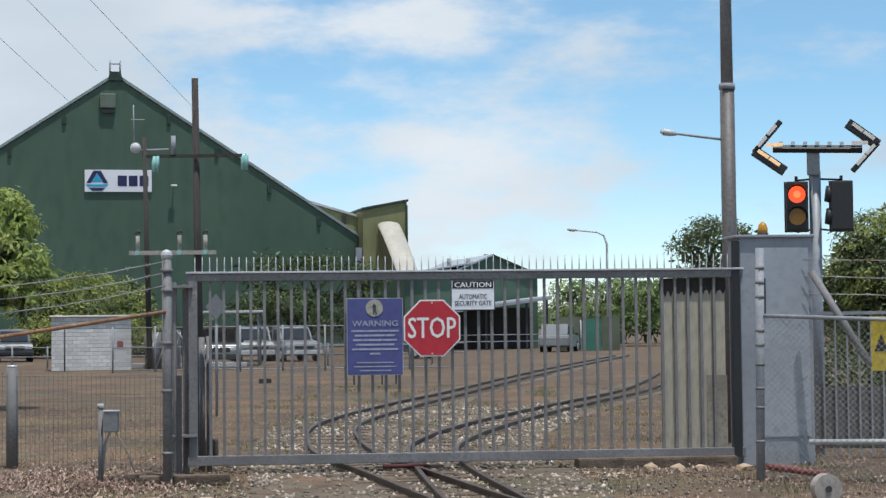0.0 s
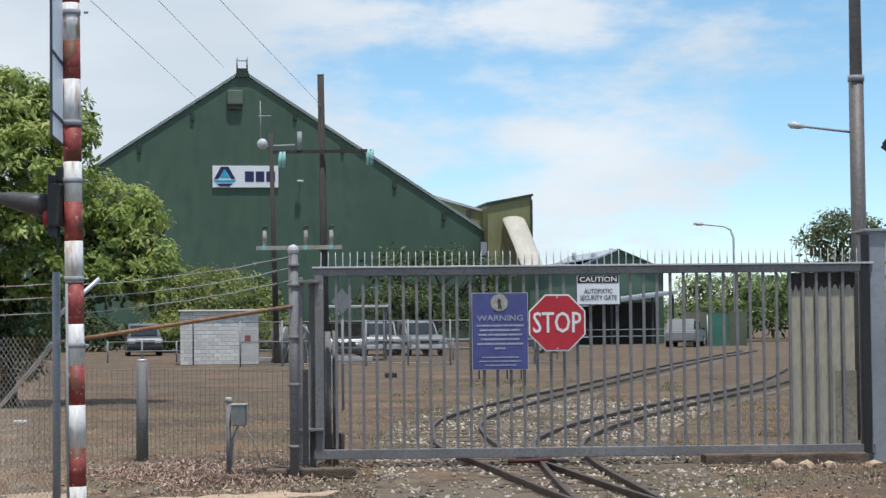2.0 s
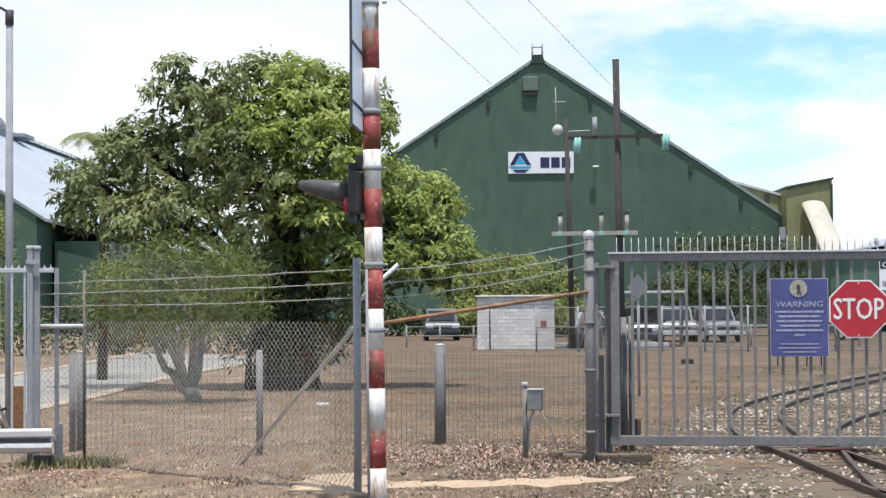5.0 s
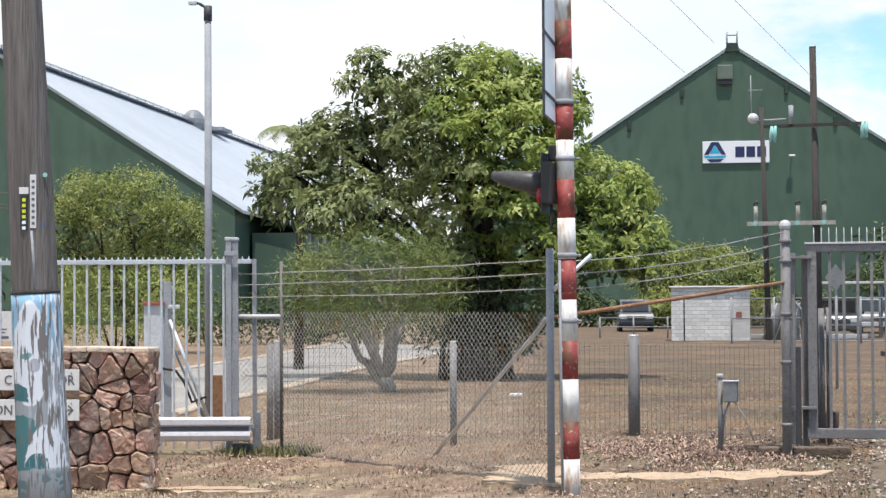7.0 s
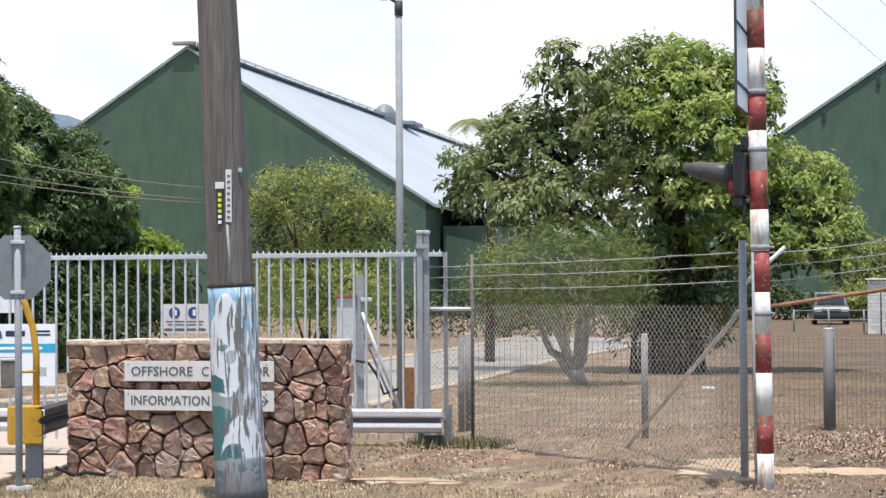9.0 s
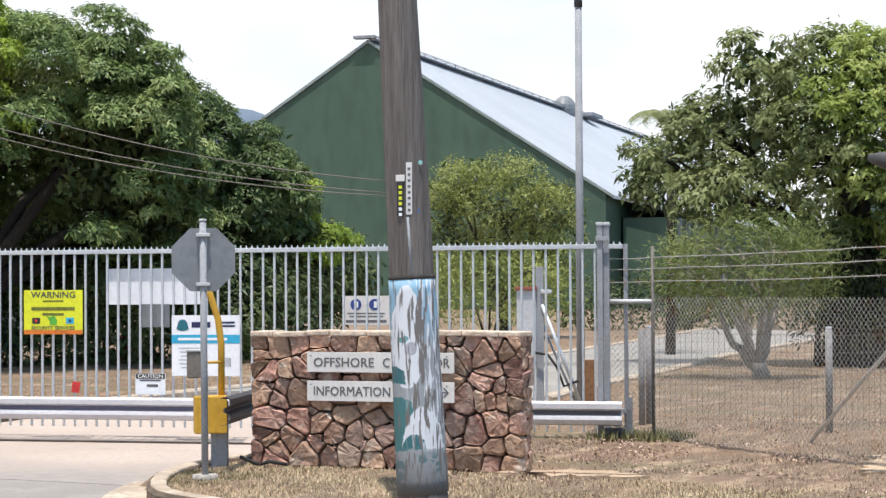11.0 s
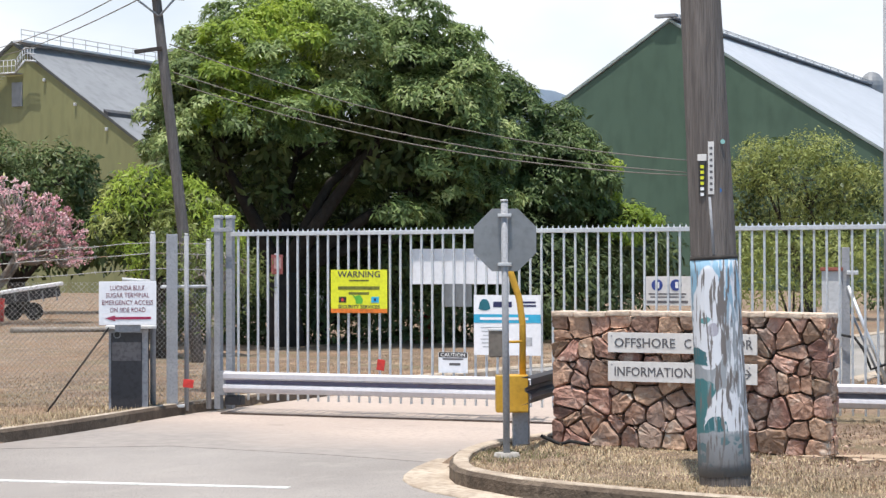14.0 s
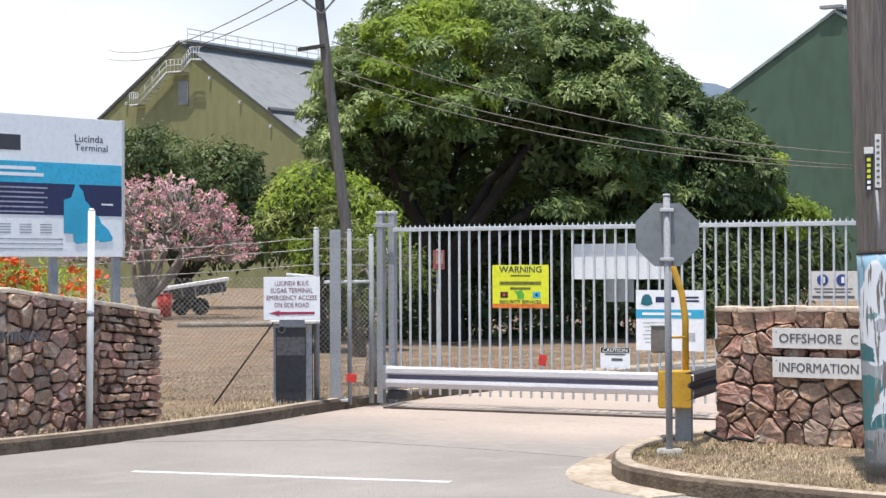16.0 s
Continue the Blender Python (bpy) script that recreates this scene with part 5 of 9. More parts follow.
part("handle", box(6.80, -0.05, 1.95, 0.03, 0.03, 0.42, 0.006), CAB_DK, cab)
bc = thing("warning_beacon", "amber warning beacon on the cabinet", "beacon", G1, T1)
part("base", tube((6.86, 0.2, 2.667), (6.86, 0.2, 2.70), 0.065, n=14), BLACK, bc)
part("lens", pipe([(6.86, 0.2, 2.70), (6.86, 0.2, 2.74), (6.86, 0.2, 2.80), (6.86, 0.2, 2.83)], [0.058, 0.06, 0.045, 0.012], 14), AMBER, bc)
slab1 = solo("gate_footing", box(5.5, 0.0, 0.02, 1.85, 0.35, 0.2, 0.02), SLEEPER, "dark timber footing under the gate", "footing", (G1[0], G1[1], 0.0), T1)
for k in range(5):
    bm = B()
    bmesh.ops.create_icosphere(bm, subdivisions=1, radius=1.0)
    for v in bm.verts:
        v.co = Vector((v.co.x * 0.11, v.co.y * 0.09, v.co.z * 0.065)) * random.uniform(0.7, 1.2)
    solo("loose_rock", bm, SOIL, "loose buff rock on bare ground", "rock", (2.2 + 0.36 * k + random.uniform(-0.14, 0.14), 20.75 + random.uniform(-0.25, 0.25), 0.03), 40 * k, group="rocks by the gate")

# street pole and signals behind the cabinet
pole = thing("light_pole", "tall grey tapered light pole with a side lamp", "street lamp", (3.95, 25.7, 0))
part("lower_shaft", tube((0, 0, -0.1), (0, 0, 4.9), 0.105, 0.10, 14), mat("dull brown grey steel", (0.17, 0.155, 0.15), (0.13, 0.12, 0.118), 0.6, 0.3), pole)
part("upper_shaft", tube((0, 0, 4.9), (0, 0, 8.2), 0.085, 0.07, 14), GATE_GREY, pole)
part("collar", tube((0, 0, 4.87), (0, 0, 4.95), 0.112, n=14), GALV, pole)
part("arm", pipe([(-0.08, 0, 4.18), (-0.45, 0, 4.23), (-0.75, 0, 4.27)], [0.018, 0.018, 0.016], 8), GALV, pole)
part("lamp_head", pipe([(-0.70, 0, 4.26), (-0.78, 0, 4.275), (-0.88, 0, 4.29), (-0.93, 0, 4.30)], [0.02, 0.045, 0.05, 0.02], 10), STEEL_LT, pole)

sig = thing("gate_signal", "twin traffic signal with a double-headed light arrow", "traffic light", (4.70, 23.5, 0), -8)
part("post", tube((0, 0, -0.05), (0, 0, 3.55), 0.075, n=14), CAB, sig)
part("upper_bracket", box(-0.02, -0.09, 3.66, 0.16, 0.05, 0.34, 0.01), SIGN_GREY, sig)
part("cross_bar", tube((-0.52, -0.14, 3.83), (0.58, -0.14, 3.80), 0.05, n=4), BLACK, sig)
for k in range(7):
    part("bulb_clip", box(-0.42 + k * 0.15, -0.16, 3.90 - k * 0.004, 0.05, 0.03, 0.035), STEEL_LT, sig)
for tip, end, wide, lit in (((-0.74, 3.80), (-0.43, 4.16), 0.07, False), ((-0.74, 3.80), (-0.39, 3.55), 0.13, True), ((0.76, 3.86), (0.42, 4.12), 0.13, False), ((0.76, 3.86), (0.47, 3.54), 0.07, False)):
    a, b = Vector((tip[0], -0.15, tip[1])), Vector((end[0], -0.15, end[1]))
    m = Matrix.Rotation(math.atan2(-(b.z - a.z), b.x - a.x), 4, "Y")
    mid = (a + b) / 2
    arm = part("arrow_arm", box(mid.x, mid.y, mid.z, (b - a).length + 0.04, 0.08, wide, 0.01, m=m), BLACK, sig)
    for k in (0.28, 0.68):
        q = a.lerp(b, k)
        part("light_strip", box(q.x, q.y - 0.045, q.z + wide * 0.25, 0.16, 0.02, 0.045, 0.004, m=m), LED_WARM if lit else LED, arm)
for x0, lit in ((-0.50, True), (0.55, False)):
    part("tip_light", box(x0, -0.2, 3.875, 0.2, 0.012, 0.045), LED_WARM if lit else LED, sig)
for sx, lit in ((-1, True), (1, False)):
    x0 = -0.235 if lit else 0.32
    head = part("signal_head", box(x0, -0.1, 3.10, 0.27, 0.2, 0.62, 0.02), BLACK, sig)
    part("back_plate", box(x0, 0.005, 3.10, 0.30, 0.012, 0.64, 0.004), BLACK, head)
    for z, mtl in ((3.245, LAMP_RED if lit else BLACK), (2.965, AMBER if lit else BLACK)):
        if lit:
            part("lens", disc(x0, -0.213, z, 0.105, 0.012, 24), mtl, head, "lit red lens" if z > 3.1 else "dim amber lens")
            if z > 3.1:
                part("lamp_core", disc(x0, -0.217, z, 0.045, 0.003, 18), LAMP_CORE, head)
        bm = B()
        rows = [[bm.verts.new((x0 + (-0.0 if lit else 0) + 0.125 * math.cos(a) * (1 if lit else 1), -0.2 + (-dep if lit else 0) + (0.0 if lit else -0.0), z + 0.125 * math.sin(a))) for a in [math.pi * (k / 10) * 1.2 - 0.3 for k in range(11)]] for dep in (0.0, 0.16)]
        if lit:
            for k in range(10):
                bm.faces.new((rows[0][k], rows[0][k + 1], rows[1][k + 1], rows[1][k]))
            part("visor", bm, BLACK, head)
        else:
            bm.free()
            part("visor", pipe([(x0 - 0.13, -0.1, z), (x0 - 0.20, -0.1, z + 0.01)], [0.11, 0.10], 14), BLACK, head)
    part("bracket", tube((x0, -0.05, 3.43), (0, 0, 3.45), 0.014, n=6), CAB_DK, sig)
    part("bracket", tube((x0, -0.05, 2.78), (0, 0, 2.82), 0.014, n=6), CAB_DK, sig)
    part("finial", tube((x0, -0.08, 3.41), (x0, -0.08, 3.48), 0.02, n=8), BLACK, sig)

# fence to the side of the cabinet
def chain_link(name, label, a, b, z0, z1, material=None, pitch=0.066, r=0.0025):
    """Crossing wires between two plan points, each a thin rod."""
    a, b = Vector((*a, 0)), Vector((*b, 0))
    L, h = (b - a).length, z1 - z0
    d = (b - a) / L
    v, f = [], []
    nrm = Vector((-d.y, d.x, 0))
    for s in (1, -1):
        k = -int(h / pitch) - 1
        while k * pitch < L + h:
            u0, u1, w0, w1 = k * pitch, k * pitch + h, z0, z1
            if s < 0:
                u0, u1 = u1, u0
            pts = [(u0, w0), (u1, w1)]
            (p0, q0), (p1, q1) = pts
            lo, hi = 0.0, 1.0
            if p1 != p0:
                t0, t1 = sorted(((0 - p0) / (p1 - p0), (L - p0) / (p1 - p0)))
                lo, hi = max(lo, t0), min(hi, t1)
            if hi > lo:
                P = a + d * (p0 + (p1 - p0) * lo) + Vector((0, 0, q0 + (q1 - q0) * lo)) + nrm * 0.004 * s
                Q = a + d * (p0 + (p1 - p0) * hi) + Vector((0, 0, q0 + (q1 - q0) * hi)) + nrm * 0.004 * s
                dd = (Q - P).normalized()
                e1 = nrm * r
                e2 = dd.cross(nrm) * r
                n0 = len(v)
                for c0 in (P, Q):
                    v.extend([tuple(c0 + e1), tuple(c0 - 0.5 * e1 + 0.87 * e2), tuple(c0 - 0.5 * e1 - 0.87 * e2)])
                f.extend([(n0, n0 + 1, n0 + 4, n0 + 3), (n0 + 1, n0 + 2, n0 + 5, n0 + 4), (n0 + 2, n0, n0 + 3, n0 + 5)])
            k += 1
    return raw_mesh(name, v, f, material or WIRE)


def barbed(points, sag=0.02, r=0.0055, bm=None):
    """A slack wire with short barbs."""
    bm = bm or bmesh.new()
    out = []
    for a, b in zip(points, points[1:]):
        a, b = Vector(a), Vector(b)
        n = max(4, int((b - a).length / 0.35))
        out += [a.lerp(b, k / n) - Vector((0, 0, sag * 4 * (k / n) * (1 - k / n))) + Vector((0, 0, random.uniform(-0.006, 0.006))) for k in range(n)]
    out.append(Vector(points[-1]))
    pipe([tuple(p) for p in out], r, 5, bm)
    for p in out[::1]:
        for s in (1, -1):
            tube(tuple(p + Vector((0, 0, -0.022))), tuple(p + Vector((0.018 * s, 0, 0.022))), 0.004, n=3, bm=bm)
    return bm


fr = thing("chain_link_fence", "chain-link fence with rusty posts beside the cabinet", "fence", (0, 0, 0))
part("post", tube((3.27, 19.45, -0.05), (3.30, 19.45, 2.42), 0.045, n=12), GALV, fr)
for z in (0.4, 0.75, 0.95, 1.2, 1.4, 1.55, 1.9, 2.05, 2.2):
    part("band", tube((3.27 + z * 0.012, 19.45, z), (3.27 + z * 0.012, 19.45, z + 0.03), 0.049, n=12), GATE_GREY, fr)
part("top_pipe", tube((3.29, 19.45, 1.72), (5.9, 18.5, 1.60), 0.022, n=10), GALV, fr)
part("bottom_rail", tube((4.0, 20.6, 0.33), (7.2, 20.2, 0.33), 0.03, n=8), GALV_LT, fr)
part("brace", tube((4.24, 21.48, 2.22), (4.78, 20.96, 1.15), 0.045, n=8), GATE_GREY, fr)
part("post", tube((4.62, 19.0, -0.05), (4.6, 19.0, 1.2), 0.05, n=10), STEEL_LT, fr)
part("post", tube((6.6, 18.3, -0.05), (6.6, 18.3, 2.3), 0.05, n=10), GALV, fr)
part("mesh", chain_link("mesh", "", (3.29, 19.45), (6.6, 18.3), 0.02, 1.70), WIRE, fr)
bm = B()
for z in (2.38, 2.18, 1.98):
    barbed([(4.2, 21.7, z), (6.6, 21.0, z - 0.05)], bm=bm)
part("barbed_wire", bm, WIRE, fr)
ys = thing("hazard_sign", "yellow hazard sign with black print", "sign", (4.40, 19.25, 0), -14)
part("plate", box(0.25, -0.06, 1.42, 0.5, 0.006, 0.56), mat("deep yellow sheet", (0.62, 0.47, 0.03), None, 0.5), ys)
part("triangle", slab([(0.03, 1.34), (0.17, 1.34), (0.10, 1.52)], -0.068, -0.0635), BLACK, ys)
bars([(0.32, 1.5 - 0.07 * k, 0.18, 0.025) for k in range(5)], BLACK, ys, -0.064)
wheel = thing("cable_drum", "small white wheel lying by the fence", "wheel", (3.47, 17.1, 0.13), 10)
part("rim", disc(0, -0.06, 0, 0.135, 0.12, 24), mat("dusty white plastic", (0.42, 0.38, 0.34), None, 0.7), wheel)
part("hub", disc(0, -0.075, 0, 0.03, 0.02, 12), CAB_DK, wheel)
rb = solo("red_rail", tube((3.4, 19.9, 0.12), (4.0, 19.6, 0.05), 0.035, n=8), mat("faded red paint", (0.20, 0.05, 0.045), None, 0.7), "faded red pipe on the ground", "pipe")
bl = thing("weldmesh_fence", "grey weldmesh fence panel behind the chain link", "fence", (4.2, 22.6, 0), -10)
for k in range(22):
    part("upright", box(0.1 + k * 0.14, 0, 0.9, 0.02, 0.02, 1.75), GALV, bl)
part("rail", box(1.6, 0, 1.75, 3.2, 0.04, 0.04), GALV, bl)
part("rail", box(1.6, 0, 0.2, 3.2, 0.04, 0.04), GALV, bl)
part("screen", box(1.7, 0.04, 0.5, 2.9, 0.01, 0.75), mat("grey mesh screen", (0.16, 0.155, 0.15), None, 0.8), bl)

# power poles behind the gate
ep = thing("power_pole", "dark timber power pole with crossarms and glass insulators", "power pole", (-3.53, 26.85, 0))
part("pole", tube((0.03, 0, -0.1), (-0.03, 0, 5.25), 0.062, 0.048, 12), TIMBER_DK, ep)
part("cap", tube((-0.03, 0, 5.25), (-0.03, 0, 5.27), 0.05, n=12), STEEL_LT, ep)
part("crossarm", box(0.0, -0.08, 4.13, 1.45, 0.035, 0.045), TIMBER_DK, ep)
part("crossarm", box(-0.35, -0.08, 2.74, 1.25, 0.05, 0.06), PLINTH, ep)
for x0, z0 in ((-0.6, 4.03), (0.68, 4.05)):
    for dx in (0, 0.05):
        part("insulator", pipe([(x0 + dx, -0.12, z0 + 0.1), (x0 + dx - 0.01, -0.12, z0), (x0 + dx - 0.015, -0.12, z0 - 0.13)], [0.02, 0.032, 0.026], 8), TEAL, ep)
part("fuse_tube", tube((-0.33, -0.1, 4.15), (-0.33, -0.1, 4.42), 0.035, n=8), GALV, ep)
for x0 in (-0.25, 0.12, -0.85):
    part("insulator", tube((x0, -0.08, 2.77), (x0, -0.08, 2.99), 0.03, n=8), PLINTH, ep)
    part("insulator_cap", pipe([(x0, -0.08, 2.99), (x0 - 0.03, -0.08, 3.02), (x0 + 0.02, -0.08, 3.06), (x0 + 0.03, -0.08, 3.02)], 0.018, 6), CAB_DK, ep)
    part("bolt_cap", disc(x0, -0.14, 2.74, 0.035, 0.04, 10), TEAL, ep)
ep2 = thing("lamp_pole", "slim dark pole with round white lamp", "power pole", (-11.95, 75.2, 0), 9)
part("pole", tube((0.12, 0, -0.1), (-0.08, 0, 9.4), 0.13, 0.09, 10), TIMBER_DK, ep2)
bm = B()
bmesh.ops.create_uvsphere(bm, u_segments=12, v_segments=8, radius=0.22, matrix=Matrix.Translation((-0.42, -0.05, 8.95)))
part("globe", bm, STEEL_LT, ep2)
part("arm", tube((-0.42, 0, 8.85), (0.9, 0, 8.9), 0.05, n=6), GALV, ep2)
part("antenna", tube((-0.48, 0, 9.0), (-0.50, 0, 10.7), 0.025, n=5), GALV, ep2)
part("antenna_rod", tube((-0.6, 0, 10.1), (-0.05, 0, 10.1), 0.02, n=4), GALV, ep2)
sl = thing("street_lamp", "slim steel street lamp with curved arm", "street lamp", (11.6, 132, 0))
part("column", pipe([(0, 0, 0), (0, 0, 7.3), (-0.2, 0, 7.9), (-0.7, 0, 8.15), (-2.2, 0, 8.3)], [0.1, 0.08, 0.07, 0.06, 0.05], 8), STEEL_LT, sl)
part("lamp_head", pipe([(-2.1, 0, 8.3), (-2.3, 0, 8.33), (-2.6, 0, 8.36), (-2.8, 0, 8.36)], [0.06, 0.13, 0.14, 0.05], 10), STEEL_LT, sl)

# ---- middle fence and the red and white mast ----
MAST = (-4.17, 15.5)
bp = thing("crossing_mast", "red and white banded crossing mast with rust stains", "signal mast", (*MAST, 0))
EDGES = [-0.1, 0.30, 0.62, 0.98, 1.31, 1.66, 2.01, 2.36, 2.69, 3.03, 3.34, 3.73, 4.06, 4.38, 4.72]
for k, (a, b) in enumerate(zip(EDGES, EDGES[1:])):
    part("band", tube((0.035 - a * 0.012, 0, a), (0.035 - b * 0.012, 0, b), 0.0775, n=20), BP_RED if k % 2 else BP_WHITE, bp, "flaking red paint" if k % 2 else "stained white paint")
for z in (1.48, 2.04, 2.87, 3.36, 4.30):
    part("clamp", tube((0.035 - z * 0.012, 0, z - 0.022), (0.035 - z * 0.012, 0, z + 0.022), 0.084, n=20), GALV, bp)
    part("clamp_bolt", tube((0.1, 0, z), (0.135, 0, z), 0.012, n=6), GALV, bp)
hd = part("flasher_head", box(-0.125, 0, 2.66, 0.10, 0.34, 0.36, 0.02), BLACK, bp)
part("hood", pipe([(-0.17, -0.02, 2.66), (-0.36, -0.02, 2.685), (-0.55, -0.02, 2.72), (-0.655, -0.02, 2.745)], [0.10, 0.09, 0.065, 0.03], 16), mat("dusty black hood", (0.06, 0.06, 0.062), None, 0.5), hd)
part("hood", pipe([(-0.17, 0.24, 2.62), (-0.30, 0.24, 2.63), (-0.40, 0.24, 2.64)], [0.10, 0.09, 0.05], 14), BLACK, hd)
part("red_lens", tube((-0.17, -0.1, 2.55), (-0.21, -0.1, 2.55), 0.07, n=14), mat("dull red lens", (0.30, 0.02, 0.03), None, 0.3), hd)
part("backing_plate", box(-0.165, 0.0, 2.66, 0.012, 0.34, 0.52, 0.01), CAB_DK, hd)
part("hinge_bracket", box(-0.10, 0, 2.92, 0.09, 0.08, 0.14, 0.02), BLACK, hd)
part("cable", tube((-0.12, 0, 2.48), (-0.13, 0, 2.26), 0.012, n=6), CAB_DK, hd)
BOARD_BLUE = mat("blue print on board", (0.10, 0.22, 0.50), None, 0.5)
for z0, z1, deep in ((3.86, 4.68, 0.85), (3.37, 3.84, 0.85), (3.17, 3.35, 0.85)):
    a, b = (-0.08, -0.02), (0.06, -deep - 0.02)
    ang = math.atan2(b[1] - a[1], b[0] - a[0])
    m = Matrix.Rotation(ang, 4, "Z")
    cx, cy = (a[0] + b[0]) / 2, (a[1] + b[1]) / 2
    board = part("sign_board", box(cx, cy, (z0 + z1) / 2, deep, 0.014, z1 - z0, 0.003, m=m), SIGN_WHITE, bp, "white roadside board seen almost edge-on")
    for zz in (z0, z1):
        part("board_edge", box(cx, cy, zz, deep + 0.01, 0.022, 0.014, m=m), CAB_DK, board)
    part("board_edge", box(b[0], b[1], (z0 + z1) / 2, 0.014, 0.022, z1 - z0 + 0.014, m=m), CAB_DK, board)
    if 3.3 < z0 < 3.5:
        for u in (0.35, 0.6, 0.8):
            part("print_bar", box(a[0] + (b[0] - a[0]) * u - 0.012, a[1] + (b[1] - a[1]) * u, (z0 + z1) / 2, 0.09, 0.006, 0.3, m=m), BOARD_BLUE, board)

part("conduit", tube((-0.02, -0.09, 0.0), (-0.03, -0.09, 2.0), 0.012, n=6), GALV, bp)

P0, P1, P2, P3 = (-8.90, 18.74), (-8.23, 18.68), (-4.48, 16.10), (-2.90, 19.57)
mf = thing("chain_link_fence", "chain-link fence with three strands of barbed wire", "fence")
part("mesh", chain_link("mesh", "", P1, P2, 0.03, 1.55), WIRE, mf)
part("mesh", chain_link("mesh", "", P0, P1, 0.03, 1.55), WIRE, mf)
part("post", tube((*P1, -0.05), (*P1, 2.1), 0.02, n=8), WIRE_DK, mf, "thin rusty stanchion")
part("post", tube((*P2, -0.05), (P2[0], P2[1], 2.12), 0.036, n=12), GALV, mf, "weathered strainer post")
part("outrigger", tube((P2[0], P2[1], 1.72), (P2[0] + 0.36, P2[1] + 0.1, 2.06), 0.02, n=8), GALV_LT, mf)
part("brace", pipe([(P2[0], P2[1], 1.50), (P2[0] - 0.07, P2[1] + 0.09, 1.49), (P2[0] - 0.14, P2[1] + 0.19, 1.42), (-6.59, 19.0, 0.0)], 0.02, 10), GALV_LT, mf)
part("top_pipe", tube((*P0, 1.5), (*P1, 1.5), 0.024, n=8), STEEL_LT, mf)
part("top_pipe", tube((P2[0], P2[1], 1.50), (P3[0], P3[1], 1.83), 0.02, n=10), RUST, mf, "rust-brown sagging pipe")
bm = B()
for z in (1.98, 1.86, 1.72):
    barbed([(*P0, z), (*P1, z), (*P2, z + 0.04)], 0.015, bm=bm)
part("barbed_wire", bm, WIRE, mf)
bm = B()
for z in (2.0, 1.88, 1.75):
    barbed([(P2[0] + 0.3 * (z - 1.6), P2[1], z), (P3[0], P3[1], z + 0.36)], 0.05, bm=bm)
part("barbed_wire", bm, WIRE, mf)

# low weldmesh fence inside
W = [(-9.2, 20.75), (-6.82, 20.35), (-5.2, 22.5), (-3.1, 21.15)]
wf = thing("weldmesh_fence", "low weathered weldmesh fence on steel posts", "fence")
for i, (p, h, rr) in enumerate(zip(W, (1.16, 1.17, 1.2, 1.15), (0.04, 0.042, 0.075, 0.04))):
    if i < 3:
        part("post", tube((*p, -0.05), (*p, h), rr, n=12), GATE_GREY, wf)
        part("cap", tube((*p, h), (*p, h + 0.03), rr * 0.8, n=12), GALV_LT, wf)
for (a, b) in zip(W, W[1:]):
    a, b = Vector((*a, 0)), Vector((*b, 0))
    n = int((b - a).length / 0.075)
    bm = B()
    for k in range(1, n):
        q = a.lerp(b, k / n)
        tube((q.x, q.y, 0.02), (q.x + random.uniform(-0.008, 0.008), q.y, 1.12 + random.uniform(-0.02, 0.04)), 0.0027, n=3, bm=bm)
    for z in [0.1 + 0.2 * j for j in range(6)]:
        tube((a.x, a.y, z), (b.x, b.y, z), 0.003, n=3, bm=bm)
    part("mesh", bm, WIRE_DK, wf)
fpost = thing("marker_post", "thin grey post by the bend in the fence", "post", (-9.21, 20.56, 0))
part("shaft", tube((0, 0, -0.05), (0, 0, 1.15), 0.04, n=10), GATE_GREY, fpost)

sb = thing("meter_box", "small grey box on a short steel post", "meter box", (-3.66, 19.9, 0))
part("post", tube((0, 0, -0.05), (0, 0, 0.82), 0.026, n=8), GATE_GREY, sb)
part("cap", tube((0, 0, 0.82), (0, 0, 0.86), 0.034, n=8), STEEL_LT, sb)
part("box", box(0.12, -0.02, 0.67, 0.15, 0.1, 0.22, 0.012), SIGN_GREY, sb)
part("lid", box(0.12, -0.02, 0.785, 0.17, 0.12, 0.014, 0.004), STEEL_LT, sb)
part("conduit", pipe([(0.1, -0.02, 0.56), (0.04, 0, 0.42), (0.02, 0, 0.1)], 0.014, 6), GALV, sb)
part("stay_wire", pipe([(0.16, 0, 0.56), (0.26, 0.02, 0.4), (0.36, 0.05, 0.12)], 0.006, 5), WIRE, sb)
for k in range(7):
    bm = B()
    bmesh.ops.create_icosphere(bm, subdivisions=1, radius=1.0)
    for v in bm.verts:
        v.co = Vector((v.co.x * 0.10, v.co.y * 0.08, v.co.z * 0.06)) * random.uniform(0.6, 1.3)
    solo("dirt_clod", bm, mat("dark dirt clod", (0.09, 0.065, 0.05), None, 0.95), "dark dirt clod by the fence", "clod", (-3.5 + 0.11 * k + random.uniform(-0.05, 0.05), 19.9 + random.uniform(-0.25, 0.3), 0.03), 50 * k, group="clods by the meter box")

